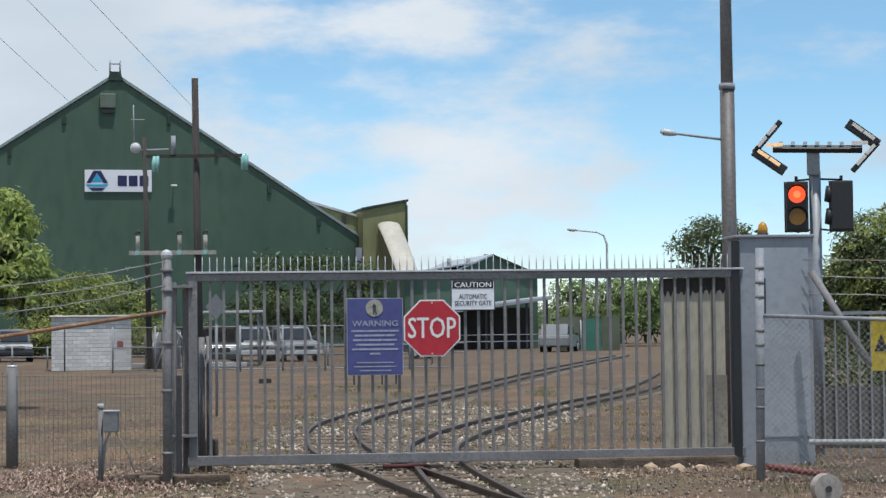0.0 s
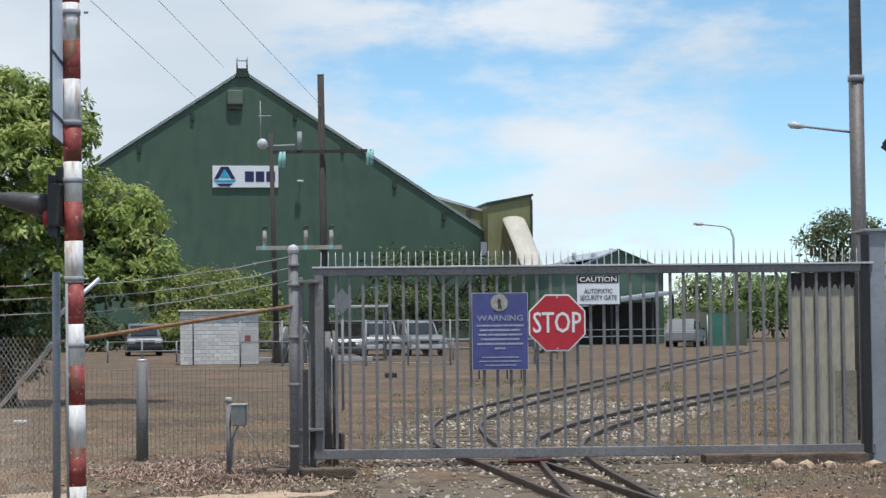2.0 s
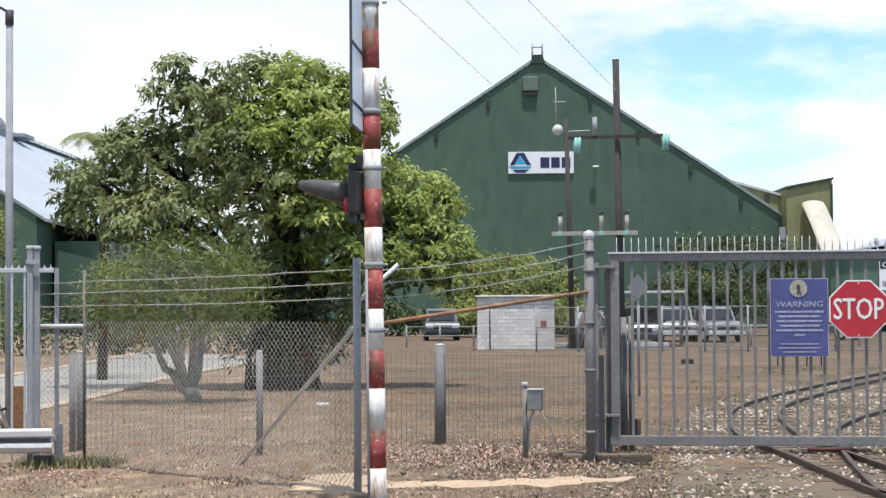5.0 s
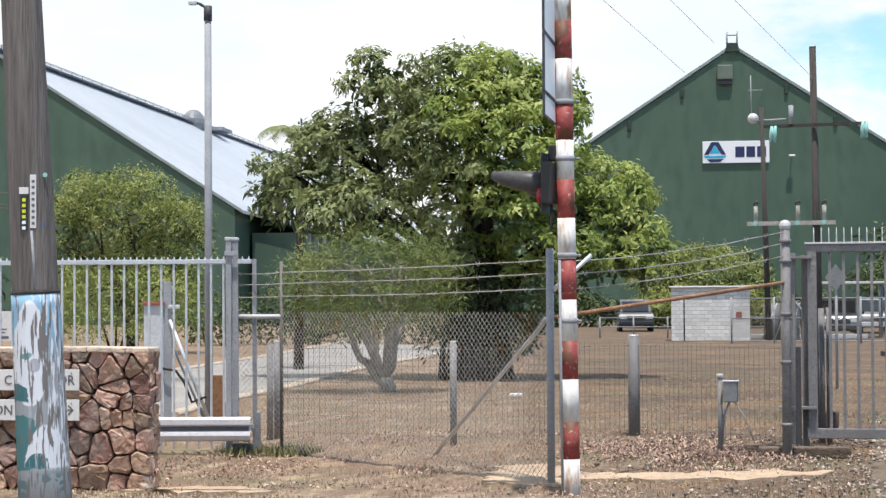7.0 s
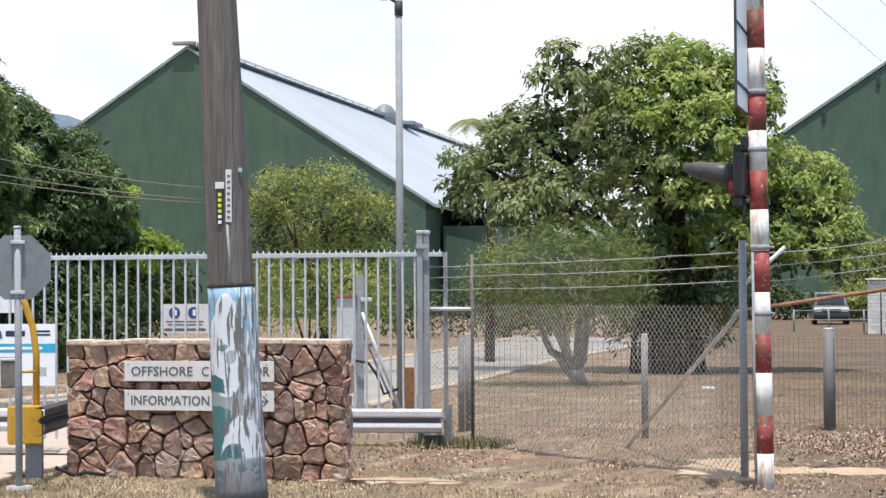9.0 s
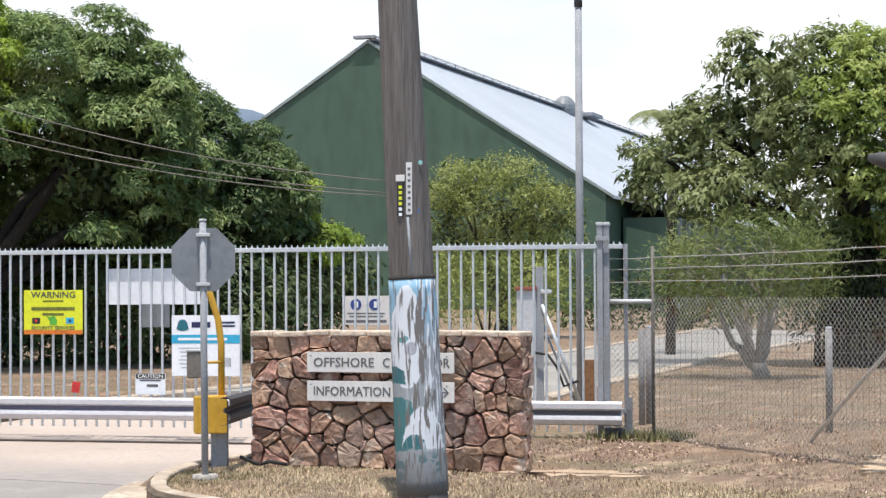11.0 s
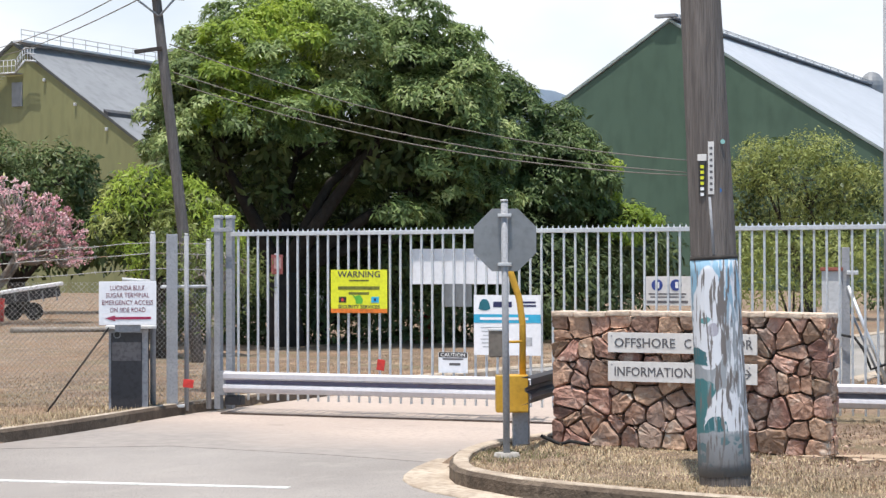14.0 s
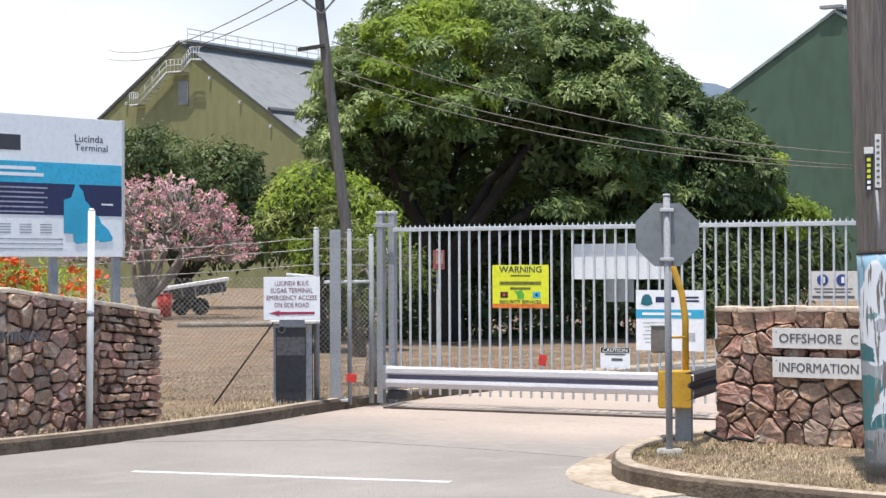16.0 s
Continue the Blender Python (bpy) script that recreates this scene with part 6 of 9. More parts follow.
# hut, cars and clutter beyond the grass
hut = thing("brick_hut", "small white-painted brick hut with flat roof", "hut", (-15.62, 74.2, 0), 11)
part("core", box(1.6, 1.2, 1.05, 3.14, 2.38, 2.2), GAP, hut)
part("roof", box(1.6, 1.2, 2.19, 3.3, 2.6, 0.07, 0.02), COPING, hut)
part("roof_edge", box(1.6, -0.125, 2.19, 3.25, 0.04, 0.05), WHITE, hut)
brick = to_mesh("brick", box(0, 0, 0, 0.318, 0.03, 0.138, 0.006), BRICK)
half_brick = to_mesh("brick", box(0, 0, 0, 0.153, 0.03, 0.138, 0.006), BRICK)
for r in range(14):
    odd = r % 2
    b = part("brick", half_brick, None, hut)
    b.location = (0.1125 if odd else 3.0825, -0.002, 0.09 + r * 0.152)
    for c in range(9):
        b = part("brick", brick, None, hut)
        b.location = (0.195 + 0.165 * odd + c * 0.33, -0.002, 0.09 + r * 0.152)
part("red_plate", box(2.72, -0.03, 1.05, 0.24, 0.02, 0.26), mat("faded red plate", (0.32, 0.09, 0.08), None, 0.6), hut)
part("pipe", tube((0.55, -0.06, 0), (0.55, -0.06, 1.75), 0.025, n=6), CAB_DK, hut)


def car(label, at, turn, paint, kind="wagon"):
    """A parked car, nose towards its own -y: body, cabin, glass, wheels with tyres and rims, lamps."""
    t = thing("car", label, "car", at, turn, group="parked cars")
    bm = B()
    L, Wd = 4.6, 1.82
    prof = [(-2.3, 0.35), (-2.28, 0.78), (-2.15, 0.92), (-1.05, 1.02), (2.2, 1.04), (2.3, 0.9), (2.3, 0.38), (1.85, 0.3), (-1.9, 0.3)]
    own = slab(prof, -Wd / 2, Wd / 2)
    bmesh.ops.bevel(own, geom=own.edges[:], offset=0.05, segments=2, affect="EDGES")
    own.transform(Matrix.Rotation(radians(90), 4, "Z"))
    part("body", own, paint, t)
    back = 2.15 if kind == "wagon" else 0.75
    cab = [(-1.05, 1.0), (-0.35, 1.62), (-0.15, 1.68), (back - 0.35, 1.68), (back, 1.02)]
    own = slab(cab, -0.80, 0.80)
    bmesh.ops.bevel(own, geom=own.edges[:], offset=0.04, segments=2, affect="EDGES")
    own.transform(Matrix.Rotation(radians(90), 4, "Z"))
    part("cabin", own, paint, t)
    own = slab([(-0.99, 1.06), (-0.40, 1.58), (-0.38, 1.56), (-0.95, 1.05)], -0.70, 0.70)
    own.transform(Matrix.Translation((0, -0.035, 0.02)) @ Matrix.Rotation(radians(90), 4, "Z"))
    part("windscreen", own, GLASS_DK, t)
    for s in (-1, 1):
        own = slab([(-0.85, 1.06), (-0.35, 1.55), (back - 0.45, 1.55), (back - 0.15, 1.06)], -0.006, 0.006)
        own.transform(Matrix.Translation((s * 0.805, 0, 0)) @ Matrix.Rotation(radians(90), 4, "Z"))
        part("side_window", own, GLASS_DK, t)
        part("headlight", box(s * 0.68, -2.29, 0.75, 0.34, 0.06, 0.16, 0.02), STEEL_LT, t)
        part("mirror", box(s * 0.98, -0.75, 1.08, 0.18, 0.08, 0.12, 0.02), BLACK, t)
        for y in (-1.4, 1.4):
            wh = part("wheel", tube((s * 0.72, y, 0.34), (s * 0.93, y, 0.34), 0.34, n=20), RUBBER, t)
            part("rim", tube((s * 0.925, y, 0.34), (s * 0.94, y, 0.34), 0.21, n=16), STEEL_LT, wh)
    part("grille", box(0, -2.31, 0.72, 0.9, 0.03, 0.2), BLACK, t)
    part("bumper", box(0, -2.3, 0.45, 1.8, 0.12, 0.2, 0.04), BLACK if paint is not CAR_WHITE else STEEL_LT, t)
    if kind == "ute":
        part("tray_rack", pipe([(-0.75, 0.8, 1.02), (-0.75, 0.8, 1.68), (0.75, 0.8, 1.68), (0.75, 0.8, 1.02)], 0.03, 6), GALV, t)
    return t


car("white station wagon parked by the open shelter", (7.0, 113.5, 0), 168, CAR_WHITE)
car("white utility parked on the grass edge", (-7.5, 92, 0), 20, CAR_WHITE, "ute")
car("white four-wheel drive parked beside a utility", (-9.6, 93.5, 0), 14, CAR_WHITE)
tk = thing("pump_unit", "grey tank and pipework beside the hut", "tank", (-12.0, 76.5, 0), 9)
part("tank", tube((0.1, 0, 0.0), (0.1, 0, 1.5), 0.34, n=16), GATE_GREY, tk)
for k in range(3):
    part("strut", tube((-0.3 + 0.5 * k, -0.45, 0.05), (0.3 + 0.45 * k, -0.45, 1.5), 0.035, n=6), STEEL_LT, tk)
part("frame", box(0.9, 0, 0.8, 0.6, 0.5, 1.6, 0.03), SIGN_GREY, tk)
part("pipe", pipe([(0.4, -0.4, 1.6), (0.9, -0.5, 1.7), (1.3, -0.5, 1.2), (1.3, -0.5, 0.1)], 0.06, 8), GALV, tk)
car("silver wagon parked under an awning", (-9.9, 82, 0), 8, CAR_SILVER)
car("dark grey utility parked near the brick hut", (-22.8, 99, 0), 15, CAR_GREY, "ute")
car("dark wagon parked behind the stop sign", (-2.4, 96, 0), 65, CAR_GREY)
aw = thing("awning", "pale flat awning on thin posts", "awning", (-9.6, 82, 0), 4)
part("roof", box(0, 0, 2.35, 3.4, 3.6, 0.1, 0.02), STEEL_LT, aw)
for a in (-1.5, 1.5):
    for b in (-1.6, 1.6):
        part("post", tube((a, b, 0), (a, b, 2.3), 0.05, n=6), GALV, aw)
gf = thing("paling_screen", "green sheet fence behind parked cars", "fence", (9.16, 116, 0))
part("panel", box(-1.3, 0.03, 1.05, 1.35, 0.05, 2.1), mat("faded olive sheet", (0.17, 0.17, 0.12), None, 0.7), gf)
part("panel", box(0, 0, 1.0, 1.2, 0.06, 2.0), mat("bright green sheet", (0.06, 0.20, 0.145), None, 0.6), gf)
part("panel", box(1.2, 0.02, 1.05, 1.15, 0.05, 2.1), mat("drab green sheet", (0.13, 0.15, 0.10), None, 0.7), gf)
part("post", tube((-0.66, -0.06, 0), (-0.66, -0.06, 1.9), 0.04, n=6), STEEL_LT, gf)
ft = thing("post_rail_fence", "low pipe rail fence along the car park", "fence", (-20, 80, 0), 3)
for k in range(15):
    part("post", tube((k * 1.5, 0, 0), (k * 1.5, 0, 0.95), 0.04, n=6), GALV, ft)
for z in (0.9, 0.5):
    part("rail", tube((0, 0, z), (21, 0, z), 0.025, n=6), GALV, ft)
yf = thing("mesh_fence", "grey mesh fence before the parked cars", "fence", (-12.5, 70.5, 0), 2)
for k in range(9):
    part("post", tube((k * 1.6, 0, 0), (k * 1.6, 0, 1.75), 0.04, n=6), GALV, yf)
for z in (0.1, 0.95, 1.7):
    part("rail", tube((0, 0, z), (12.8, 0, z), 0.02, n=5), GALV, yf)
part("mesh", chain_link("mesh", "", (0, 0), (12.8, 0), 0.05, 1.7, WIRE_DK, 0.11, 0.005), WIRE_DK, yf)
lw = thing("log_barrier", "pale low kerb log at the grass edge", "barrier", (-11, 78, 0), 3)
part("log", box(0, 0, 0.12, 5.5, 0.2, 0.2, 0.03), STEEL_LT, lw)
mk = thing("ground_plate", "small brown plate on a stake in the grass", "plate", (-4.6, 48, 0))
part("plate", box(0, 0, 0.28, 0.32, 0.03, 0.12, 0.01), TIMBER_DK, mk)
part("stake", box(0, 0.03, 0.12, 0.04, 0.03, 0.3), TIMBER_DK, mk)
dm = thing("diamond_marker", "grey diamond marker on a post", "marker", (-4.3, 35, 0))
part("plate", slab([(-0.16, 2.05), (0.04, 1.80), (0.24, 2.05), (0.04, 2.30)], -0.05, -0.04), SIGN_GREY, dm)
part("post", tube((0.04, 0, 0), (0.04, 0, 2.2), 0.03, n=6), GALV, dm)
rag = solo("paper_scrap", box(0, 0, 0.04, 0.22, 0.12, 0.05, 0.015), WHITE, "white paper scrap on the grass", "litter", (-9.1, 30.5, 0.02), 20)

# ---- road gate ----
G2, T2 = (-16.87, 16.19, 0.0), 16.88
g2 = thing("road_gate", "wide galvanised palisade gate with toothed top rail", "gate", G2, T2)
part("top_rail", box(4.40, 0, 2.105, 8.50, 0.06, 0.05, 0.006), GALV_LT, g2)
part("bottom_rail", box(4.42, 0, 0.30, 8.5, 0.05, 0.05, 0.005), GALV, g2)
bar2 = to_mesh("bar", box(0, 0, 0, 0.024, 0.024, 2.03, 0.003), GALV_LT)
tooth = to_mesh("tooth", tube((0, 0, 0), (0, 0, 0.032), 0.013, 0.003, 4), GALV_LT)
for k in range(61):
    p = part("bar", bar2, None, g2)
    p.location = (0.245 + 0.1372 * k, 0, 1.075)
for k in range(124):
    p = part("tooth", tooth, None, g2)
    p.location = (0.18 + 0.0686 * k, 0, 2.13)
for along, zt, label in ((0.0, 2.30, "galvanised double gate post with caps"), (8.44, 2.33, "galvanised double gate post with caps")):
    gp2 = thing("gate_post", label, "gate post", G2, T2, group="posts of the road gate")
    w0 = 0.085 if along == 0 else 0.062
    for dx, dy in ((-0.005, 0), (0.10, 0.11)) if along == 0 else ((-0.035, 0), (0.03, 0.05)):
        part("post", box(along + dx, dy - 0.05, zt / 2 - 0.03, w0, w0, zt + 0.06, 0.006), GALV, gp2)
        part("cap", box(along + dx, dy - 0.05, zt + 0.02, w0 + 0.02, w0 + 0.02, 0.04, 0.012), STEEL_LT, gp2)
    part("strap", box(along + (0.07 if along == 0 else 0), -0.09, zt - 0.14, 0.3 if along == 0 else 0.15, 0.03, 0.05, 0.004), GALV, gp2)
    part("foot_bracket", box(along + (0.25 if along == 0 else 0.12), -0.1, 0.06, 0.22, 0.14, 0.12, 0.02), CAB_DK, gp2)
ep3 = thing("end_post", "slim galvanised post beside the road gate", "post", G2, T2)
part("post", box(8.675, 0.04, 1.05, 0.045, 0.045, 2.16, 0.005), GALV, ep3)
part("post", box(8.70, 0.05, 0.2, 0.07, 0.07, 0.5, 0.005), GALV, ep3)

# guard rail across the gate
PROF = [(0.0, 0.40), (-0.05, 0.415), (-0.085, 0.39), (-0.085, 0.335), (-0.03, 0.305), (-0.03, 0.275), (-0.075, 0.25), (-0.085, 0.215), (-0.06, 0.165), (0.0, 0.15)]


def beam(x0, x1):
    bm = bmesh.new()
    a = [bm.verts.new((x0, y, z)) for y, z in PROF]
    b = [bm.verts.new((x1, y, z)) for y, z in PROF]
    a2 = [bm.verts.new((x0, y + 0.012, z)) for y, z in PROF]
    b2 = [bm.verts.new((x1, y + 0.012, z)) for y, z in PROF]
    n = len(PROF)
    for k in range(n - 1):
        bm.faces.new((a[k], a[k + 1], b[k + 1], b[k]))
        bm.faces.new((a2[k + 1], a2[k], b2[k], b2[k + 1]))
    for k in (0, n - 1):
        bm.faces.new((a[k], b[k], b2[k], a2[k]))
    bm.faces.new(a + a2[::-1])
    bm.faces.new(b[::-1] + b2)
    bmesh.ops.recalc_face_normals(bm, faces=bm.faces[:])
    return bm


gr = thing("guard_rail", "pale steel guard rail across the gate", "guard rail", (G2[0], G2[1], 0.0), T2)
PALE = mat("pale zinc rail", (0.66, 0.65, 0.68), (0.58, 0.57, 0.60), 0.45, 0.2, big=1.2, fine=20, amount=0.15)
for a, b in ((0.16, 4.30), (5.1, 8.66)):
    bm = beam(a, b)
    bm.transform(Matrix.Translation((0, -0.16, 0)))
    part("beam", bm, PALE if a != 4.42 else CAB_DK, gr, "" if a != 4.42 else "dark rubber beam end")
# Dark strips in the beam's middle groove stand for the shade there.
part("stripe", box(2.23, -0.205, 0.29, 4.1, 0.012, 0.045), mat("violet grey groove shade", (0.14, 0.13, 0.20), None, 0.6), gr)
part("stripe", box(6.87, -0.205, 0.29, 3.54, 0.012, 0.045), mat("grey groove shade", (0.12, 0.12, 0.14), None, 0.6), gr)
side = thing("guard_rail", "guard rail end behind the barrier, shade in its dark colour", "guard rail", (-10.22, 13.58, 0.271), 114.6)
# Dark colour stands for the shaded face of this rail.
part("beam", beam(0.0, 1.63), CAB_DK, side)
part("post", box(0.5, 0.1, 0.05, 0.08, 0.1, 0.6, 0.006), GALV, side)
part("fixing", box(0.14, -0.12, 0.27, 0.1, 0.16, 0.3, 0.01), GALV, gr)
part("fixing", box(8.60, -0.12, 0.27, 0.06, 0.16, 0.26, 0.01), GALV, gr)

solo("gate_track", box(4.4, -0.35, -0.092, 8.4, 0.05, 0.03), RAIL, "rusty steel track set in the drive under the gate", "gate track", (G2[0], G2[1], 0.0), T2, kind="structure")

# yellow barrier post
yp = thing("barrier_post", "golden yellow bent barrier post with steel leg", "barrier", (-10.56, 13.95, 0), 40)
part("leg", box(0.02, 0.05, 0.16, 0.13, 0.13, 0.55, 0.008), GALV, yp)
part("housing", box(-0.055, -0.02, 0.50, 0.30, 0.26, 0.345, 0.012), MACHINE_YELLOW, yp)
part("arm", pipe([(0.05, 0, 0.66), (0.05, 0, 1.15), (0.02, 0, 1.38), (-0.05, 0, 1.60), (-0.09, 0, 1.70)], 0.032, 10), MACHINE_YELLOW, yp)
part("reader_arm", tube((0.05, -0.02, 0.98), (-0.14, -0.06, 0.98), 0.014, n=6), MACHINE_YELLOW, yp)
part("reader", box(-0.205, -0.08, 0.965, 0.13, 0.14, 0.25, 0.015), mat("weathered grey-brown case", (0.20, 0.175, 0.15), None, 0.7), yp)
part("reader_lid", box(-0.205, -0.08, 1.095, 0.15, 0.16, 0.02, 0.006), STEEL_LT, yp)
solo("loose_cable", pipe([(-10.4, 14.1, 0.1), (-10.25, 14.2, 0.02), (-10.1, 14.15, 0.06), (-9.95, 14.25, 0.03)], 0.018, 6), RUBBER, "black cable lying by the barrier", "cable")

ss = thing("octagonal_sign", "grey back of an octagonal sign on a steel post", "sign", (-9.96, 13.0, 0), 37.5)
part("post", tube((0, 0, -0.1), (-0.015, 0, 2.25), 0.03, n=12), GALV, ss)
part("cap", tube((-0.015, 0, 2.25), (-0.015, 0, 2.27), 0.033, n=12), STEEL_LT, ss)
part("plate", slab(octagon(-0.01, 1.915, 0.298), 0.034, 0.040), SIGN_GREY, ss)
for z in (1.70, 2.13):
    part("clamp", box(-0.013, 0.0, z, 0.12, 0.085, 0.03, 0.006), STEEL_LT, ss)
part("foot", tube((0, 0, -0.02), (0, 0, 0.05), 0.13, 0.11, 14), PLINTH, ss)

# signs on the road gate
y1 = plate("security_sign", "yellow and orange security warning sign", 1.915, 1.405, 0.745, 0.51, YELLOW, at=G2, turn=T2, y=-0.05)
part("footer", box(1.915, -0.0545, 1.165, 0.745, 0.003, 0.05), ORANGE, y1)
text("WARNING", DARKTXT, y1, 1.915, -0.0535, 1.605, 0.075, 0.56)
text("SECURITY SERVICES", DARKTXT, y1, 1.915, -0.0535, 1.215, 0.042, 0.55)
bars([(1.915, 1.53, 0.26, 0.018), (1.915, 1.44, 0.55, 0.04), (1.915, 1.375, 0.27, 0.03)], mat("olive print", (0.16, 0.17, 0.03), None, 0.6), y1, -0.0535)
part("emblem", slab([(1.83, 1.36), (1.87, 1.34), (1.93, 1.36), (1.97, 1.30), (1.96, 1.25), (1.88, 1.25), (1.87, 1.30)], -0.0565, -0.0535), MIDGREEN, y1)
part("flag_patch", box(1.70, -0.055, 1.30, 0.10, 0.003, 0.07), BLACK, y1)
part("flag_dot", disc(1.70, -0.0595, 1.30, 0.018, 0.002, 12), BRIGHT_RED, y1)
part("flag_patch", box(2.13, -0.055, 1.30, 0.10, 0.003, 0.07), CYAN, y1)
part("flag_dot", disc(2.13, -0.0595, 1.30, 0.018, 0.002, 12), NAVY, y1)
plate("blank_board", "plain white board hung inside the bars", 3.14, 1.695, 1.15, 0.42, SIGN_WHITE, at=G2, turn=T2, y=0.06)
plate("blank_board", "small grey board hung below the white one", 3.14, 1.355, 0.38, 0.27, SIGN_GREY, at=G2, turn=T2, y=0.06)
eb = plate("entry_sign", "white and sky-blue site entry sign", 3.815, 1.01, 0.83, 0.70, SIGN_WHITE, at=G2, turn=T2, y=-0.05)
part("band", box(3.815, -0.0545, 1.085, 0.83, 0.003, 0.10), CYAN, eb)
part("emblem", slab([(3.46, 1.20), (3.48, 1.28), (3.51, 1.31), (3.56, 1.31), (3.59, 1.28), (3.61, 1.20), (3.56, 1.18), (3.51, 1.18)], -0.057, -0.0535), mat("teal print", (0.02, 0.17, 0.22), None, 0.5), eb)
bars([(3.76, 1.25, 0.23, 0.065), (4.09, 1.275, 0.16, 0.022), (4.09, 1.235, 0.17, 0.022)], NAVY, eb, -0.0535)
bars([(3.78, 1.085, 0.60, 0.03)], SIGN_WHITE, eb, -0.0565)
bars([(3.66, 0.98 - 0.045 * k, 0.35 - 0.03 * (k % 3), 0.012) for k in range(6)] + [(4.08, 0.82, 0.09, 0.10)], mat("pale print", (0.5, 0.52, 0.55), None, 0.6), eb, -0.0535)
c2 = plate("caution_sign", "small white caution sign with black heading", 3.135, 0.565, 0.37, 0.245, SIGN_WHITE, at=G2, turn=T2, y=-0.05)
part("heading", box(3.135, -0.0545, 0.655, 0.36, 0.003, 0.06), BLACK, c2)
text("CAUTION", WHITE, c2, 3.135, -0.0565, 0.655, 0.042, 0.31)
bars([(3.135, 0.605, 0.26, 0.018), (3.16, 0.545, 0.14, 0.03)], GREYTXT, c2, -0.0535)
pp = plate("safety_sign", "white safety sign with two blue discs", 5.70, 1.41, 0.56, 0.33, SIGN_CREAM, at=G2, turn=T2, y=0.09)
for x0 in (5.58, 5.80):
    part("disc", disc(x0, 0.083, 1.475, 0.065, 0.004, 20), mat("safety blue", (0.04, 0.07, 0.28), None, 0.5), pp)
    part("figure", box(x0 + 0.01, 0.0815, 1.475, 0.035, 0.003, 0.07), WHITE, pp)
bars([(5.70, 1.375, 0.44, 0.015), (5.70, 1.34, 0.40, 0.015), (5.70, 1.285, 0.48, 0.03)], GREYTXT, pp, 0.0865)
rt = thing("reflector", "small red reflector tag on the gate bars", "reflector", G2, T2)
part("tag", box(2.20, -0.045, 0.52, 0.10, 0.01, 0.13, 0.004, m=Matrix.Rotation(radians(8), 4, "Y")), BRIGHT_RED, rt)

# left of the gate: posts, kiosk, fence
wp = thing("steel_column", "broad flat galvanised column beside the gate", "post", (-16.93, 15.43, 0), 47)
part("column", box(0, 0, 1.03, 0.135, 0.09, 2.14, 0.006), GALV, wp)
part("base_plate", box(0.02, 0, 0.015, 0.26, 0.2, 0.03, 0.005), STEEL_LT, wp)
red = solo("reflector", box(0, 0, 0, 0.125, 0.02, 0.10, 0.005), BRIGHT_RED, "red reflector plate on the column", "reflector", (-16.70, 15.60, 0.29), 47)
red.matrix_world = pose(-16.72, 15.50, 0.29, 0, 6, 47)
lf = thing("chain_link_fence", "chain-link fence with barbed wire beside the kiosk", "fence")
for p, h, rr in (((-17.04, 15.22), 2.1, 0.035), ((-16.88, 15.62), 2.08, 0.028), ((-16.87, 15.98), 2.02, 0.032)):
    part("post", tube((*p, -0.05), (*p, h), rr, n=10), GALV, lf)
    part("cap", tube((*p, h), (*p, h + 0.03), rr * 0.8, n=10), STEEL_LT, lf)
FAR = (-22.6, 11.4)
for k in (0.72, 1.0):
    q = Vector((-17.04, 15.22, 0)).lerp(Vector((*FAR, 0)), k)
    part("post", tube((q.x, q.y, -0.05), (q.x, q.y, 2.0), 0.03, n=8), GALV, lf)
part("mesh", chain_link("mesh", "", (-17.04, 15.22), FAR, 0.02, 1.52), WIRE, lf)
part("mesh", chain_link("mesh", "", (-17.04, 15.22), (-16.87, 16.02), 0.02, 1.52), WIRE, lf)
part("top_pipe", tube((-17.04, 15.22, 1.52), (-17.32, 14.98, 1.55), 0.025, n=8), STEEL_LT, lf)
part("top_pipe", tube((-16.98, 15.3, 1.46), (-16.87, 16.0, 1.46), 0.02, n=8), STEEL_LT, lf)
bm = B()
for z in (2.0, 1.87, 1.68):
    barbed([(-17.04, 15.22, z), (*FAR, z - 0.30)], 0.05, bm=bm)
    barbed([(-17.04, 15.22, z), (-16.87, 15.98, z - 0.02)], 0.0, bm=bm)
part("barbed_wire", bm, WIRE, lf)
part("guy_wire", tube((-17.0, 14.5, 0.99), (-17.52, 14.0, 0.0), 0.012, n=5), TIMBER_DK, lf)

ki = thing("kiosk", "black and grey metal intercom kiosk with sloped cap", "kiosk", (-16.98, 14.78, 0), 48)
part("body", box(0, 0.12, 0.47, 0.46, 0.42, 0.98, 0.01), mat("kiosk grey sides", (0.40, 0.40, 0.42), None, 0.55), ki)
part("front", box(-0.02, -0.098, 0.46, 0.36, 0.012, 0.92, 0.004), mat("kiosk dark front", (0.045, 0.042, 0.05), None, 0.35), ki)
part("glass", box(-0.02, -0.107, 0.70, 0.34, 0.004, 0.22, 0.002), mat("dim kiosk glass", (0.16, 0.15, 0.16), None, 0.15), ki)
part("side_panel", box(0.235, 0.12, 0.47, 0.008, 0.30, 0.9), CAB_DK, ki)
part("cap", box(0.03, 0.08, 0.985, 0.60, 0.52, 0.035, 0.008), STEEL_LT, ki)
part("speaker_ring", disc(-0.13, -0.112, 0.90, 0.045, 0.008, 16), SIGN_GREY, ki)
part("speaker", disc(-0.13, -0.116, 0.90, 0.032, 0.006, 16), BLACK, ki)
lu = thing("direction_sign", "white direction sign with maroon arrow on the kiosk", "sign", (-16.74, 14.56, 0), 48)
part("plate", box(0, 0, 1.275, 0.665, 0.012, 0.51, 0.004), SIGN_WHITE, lu)
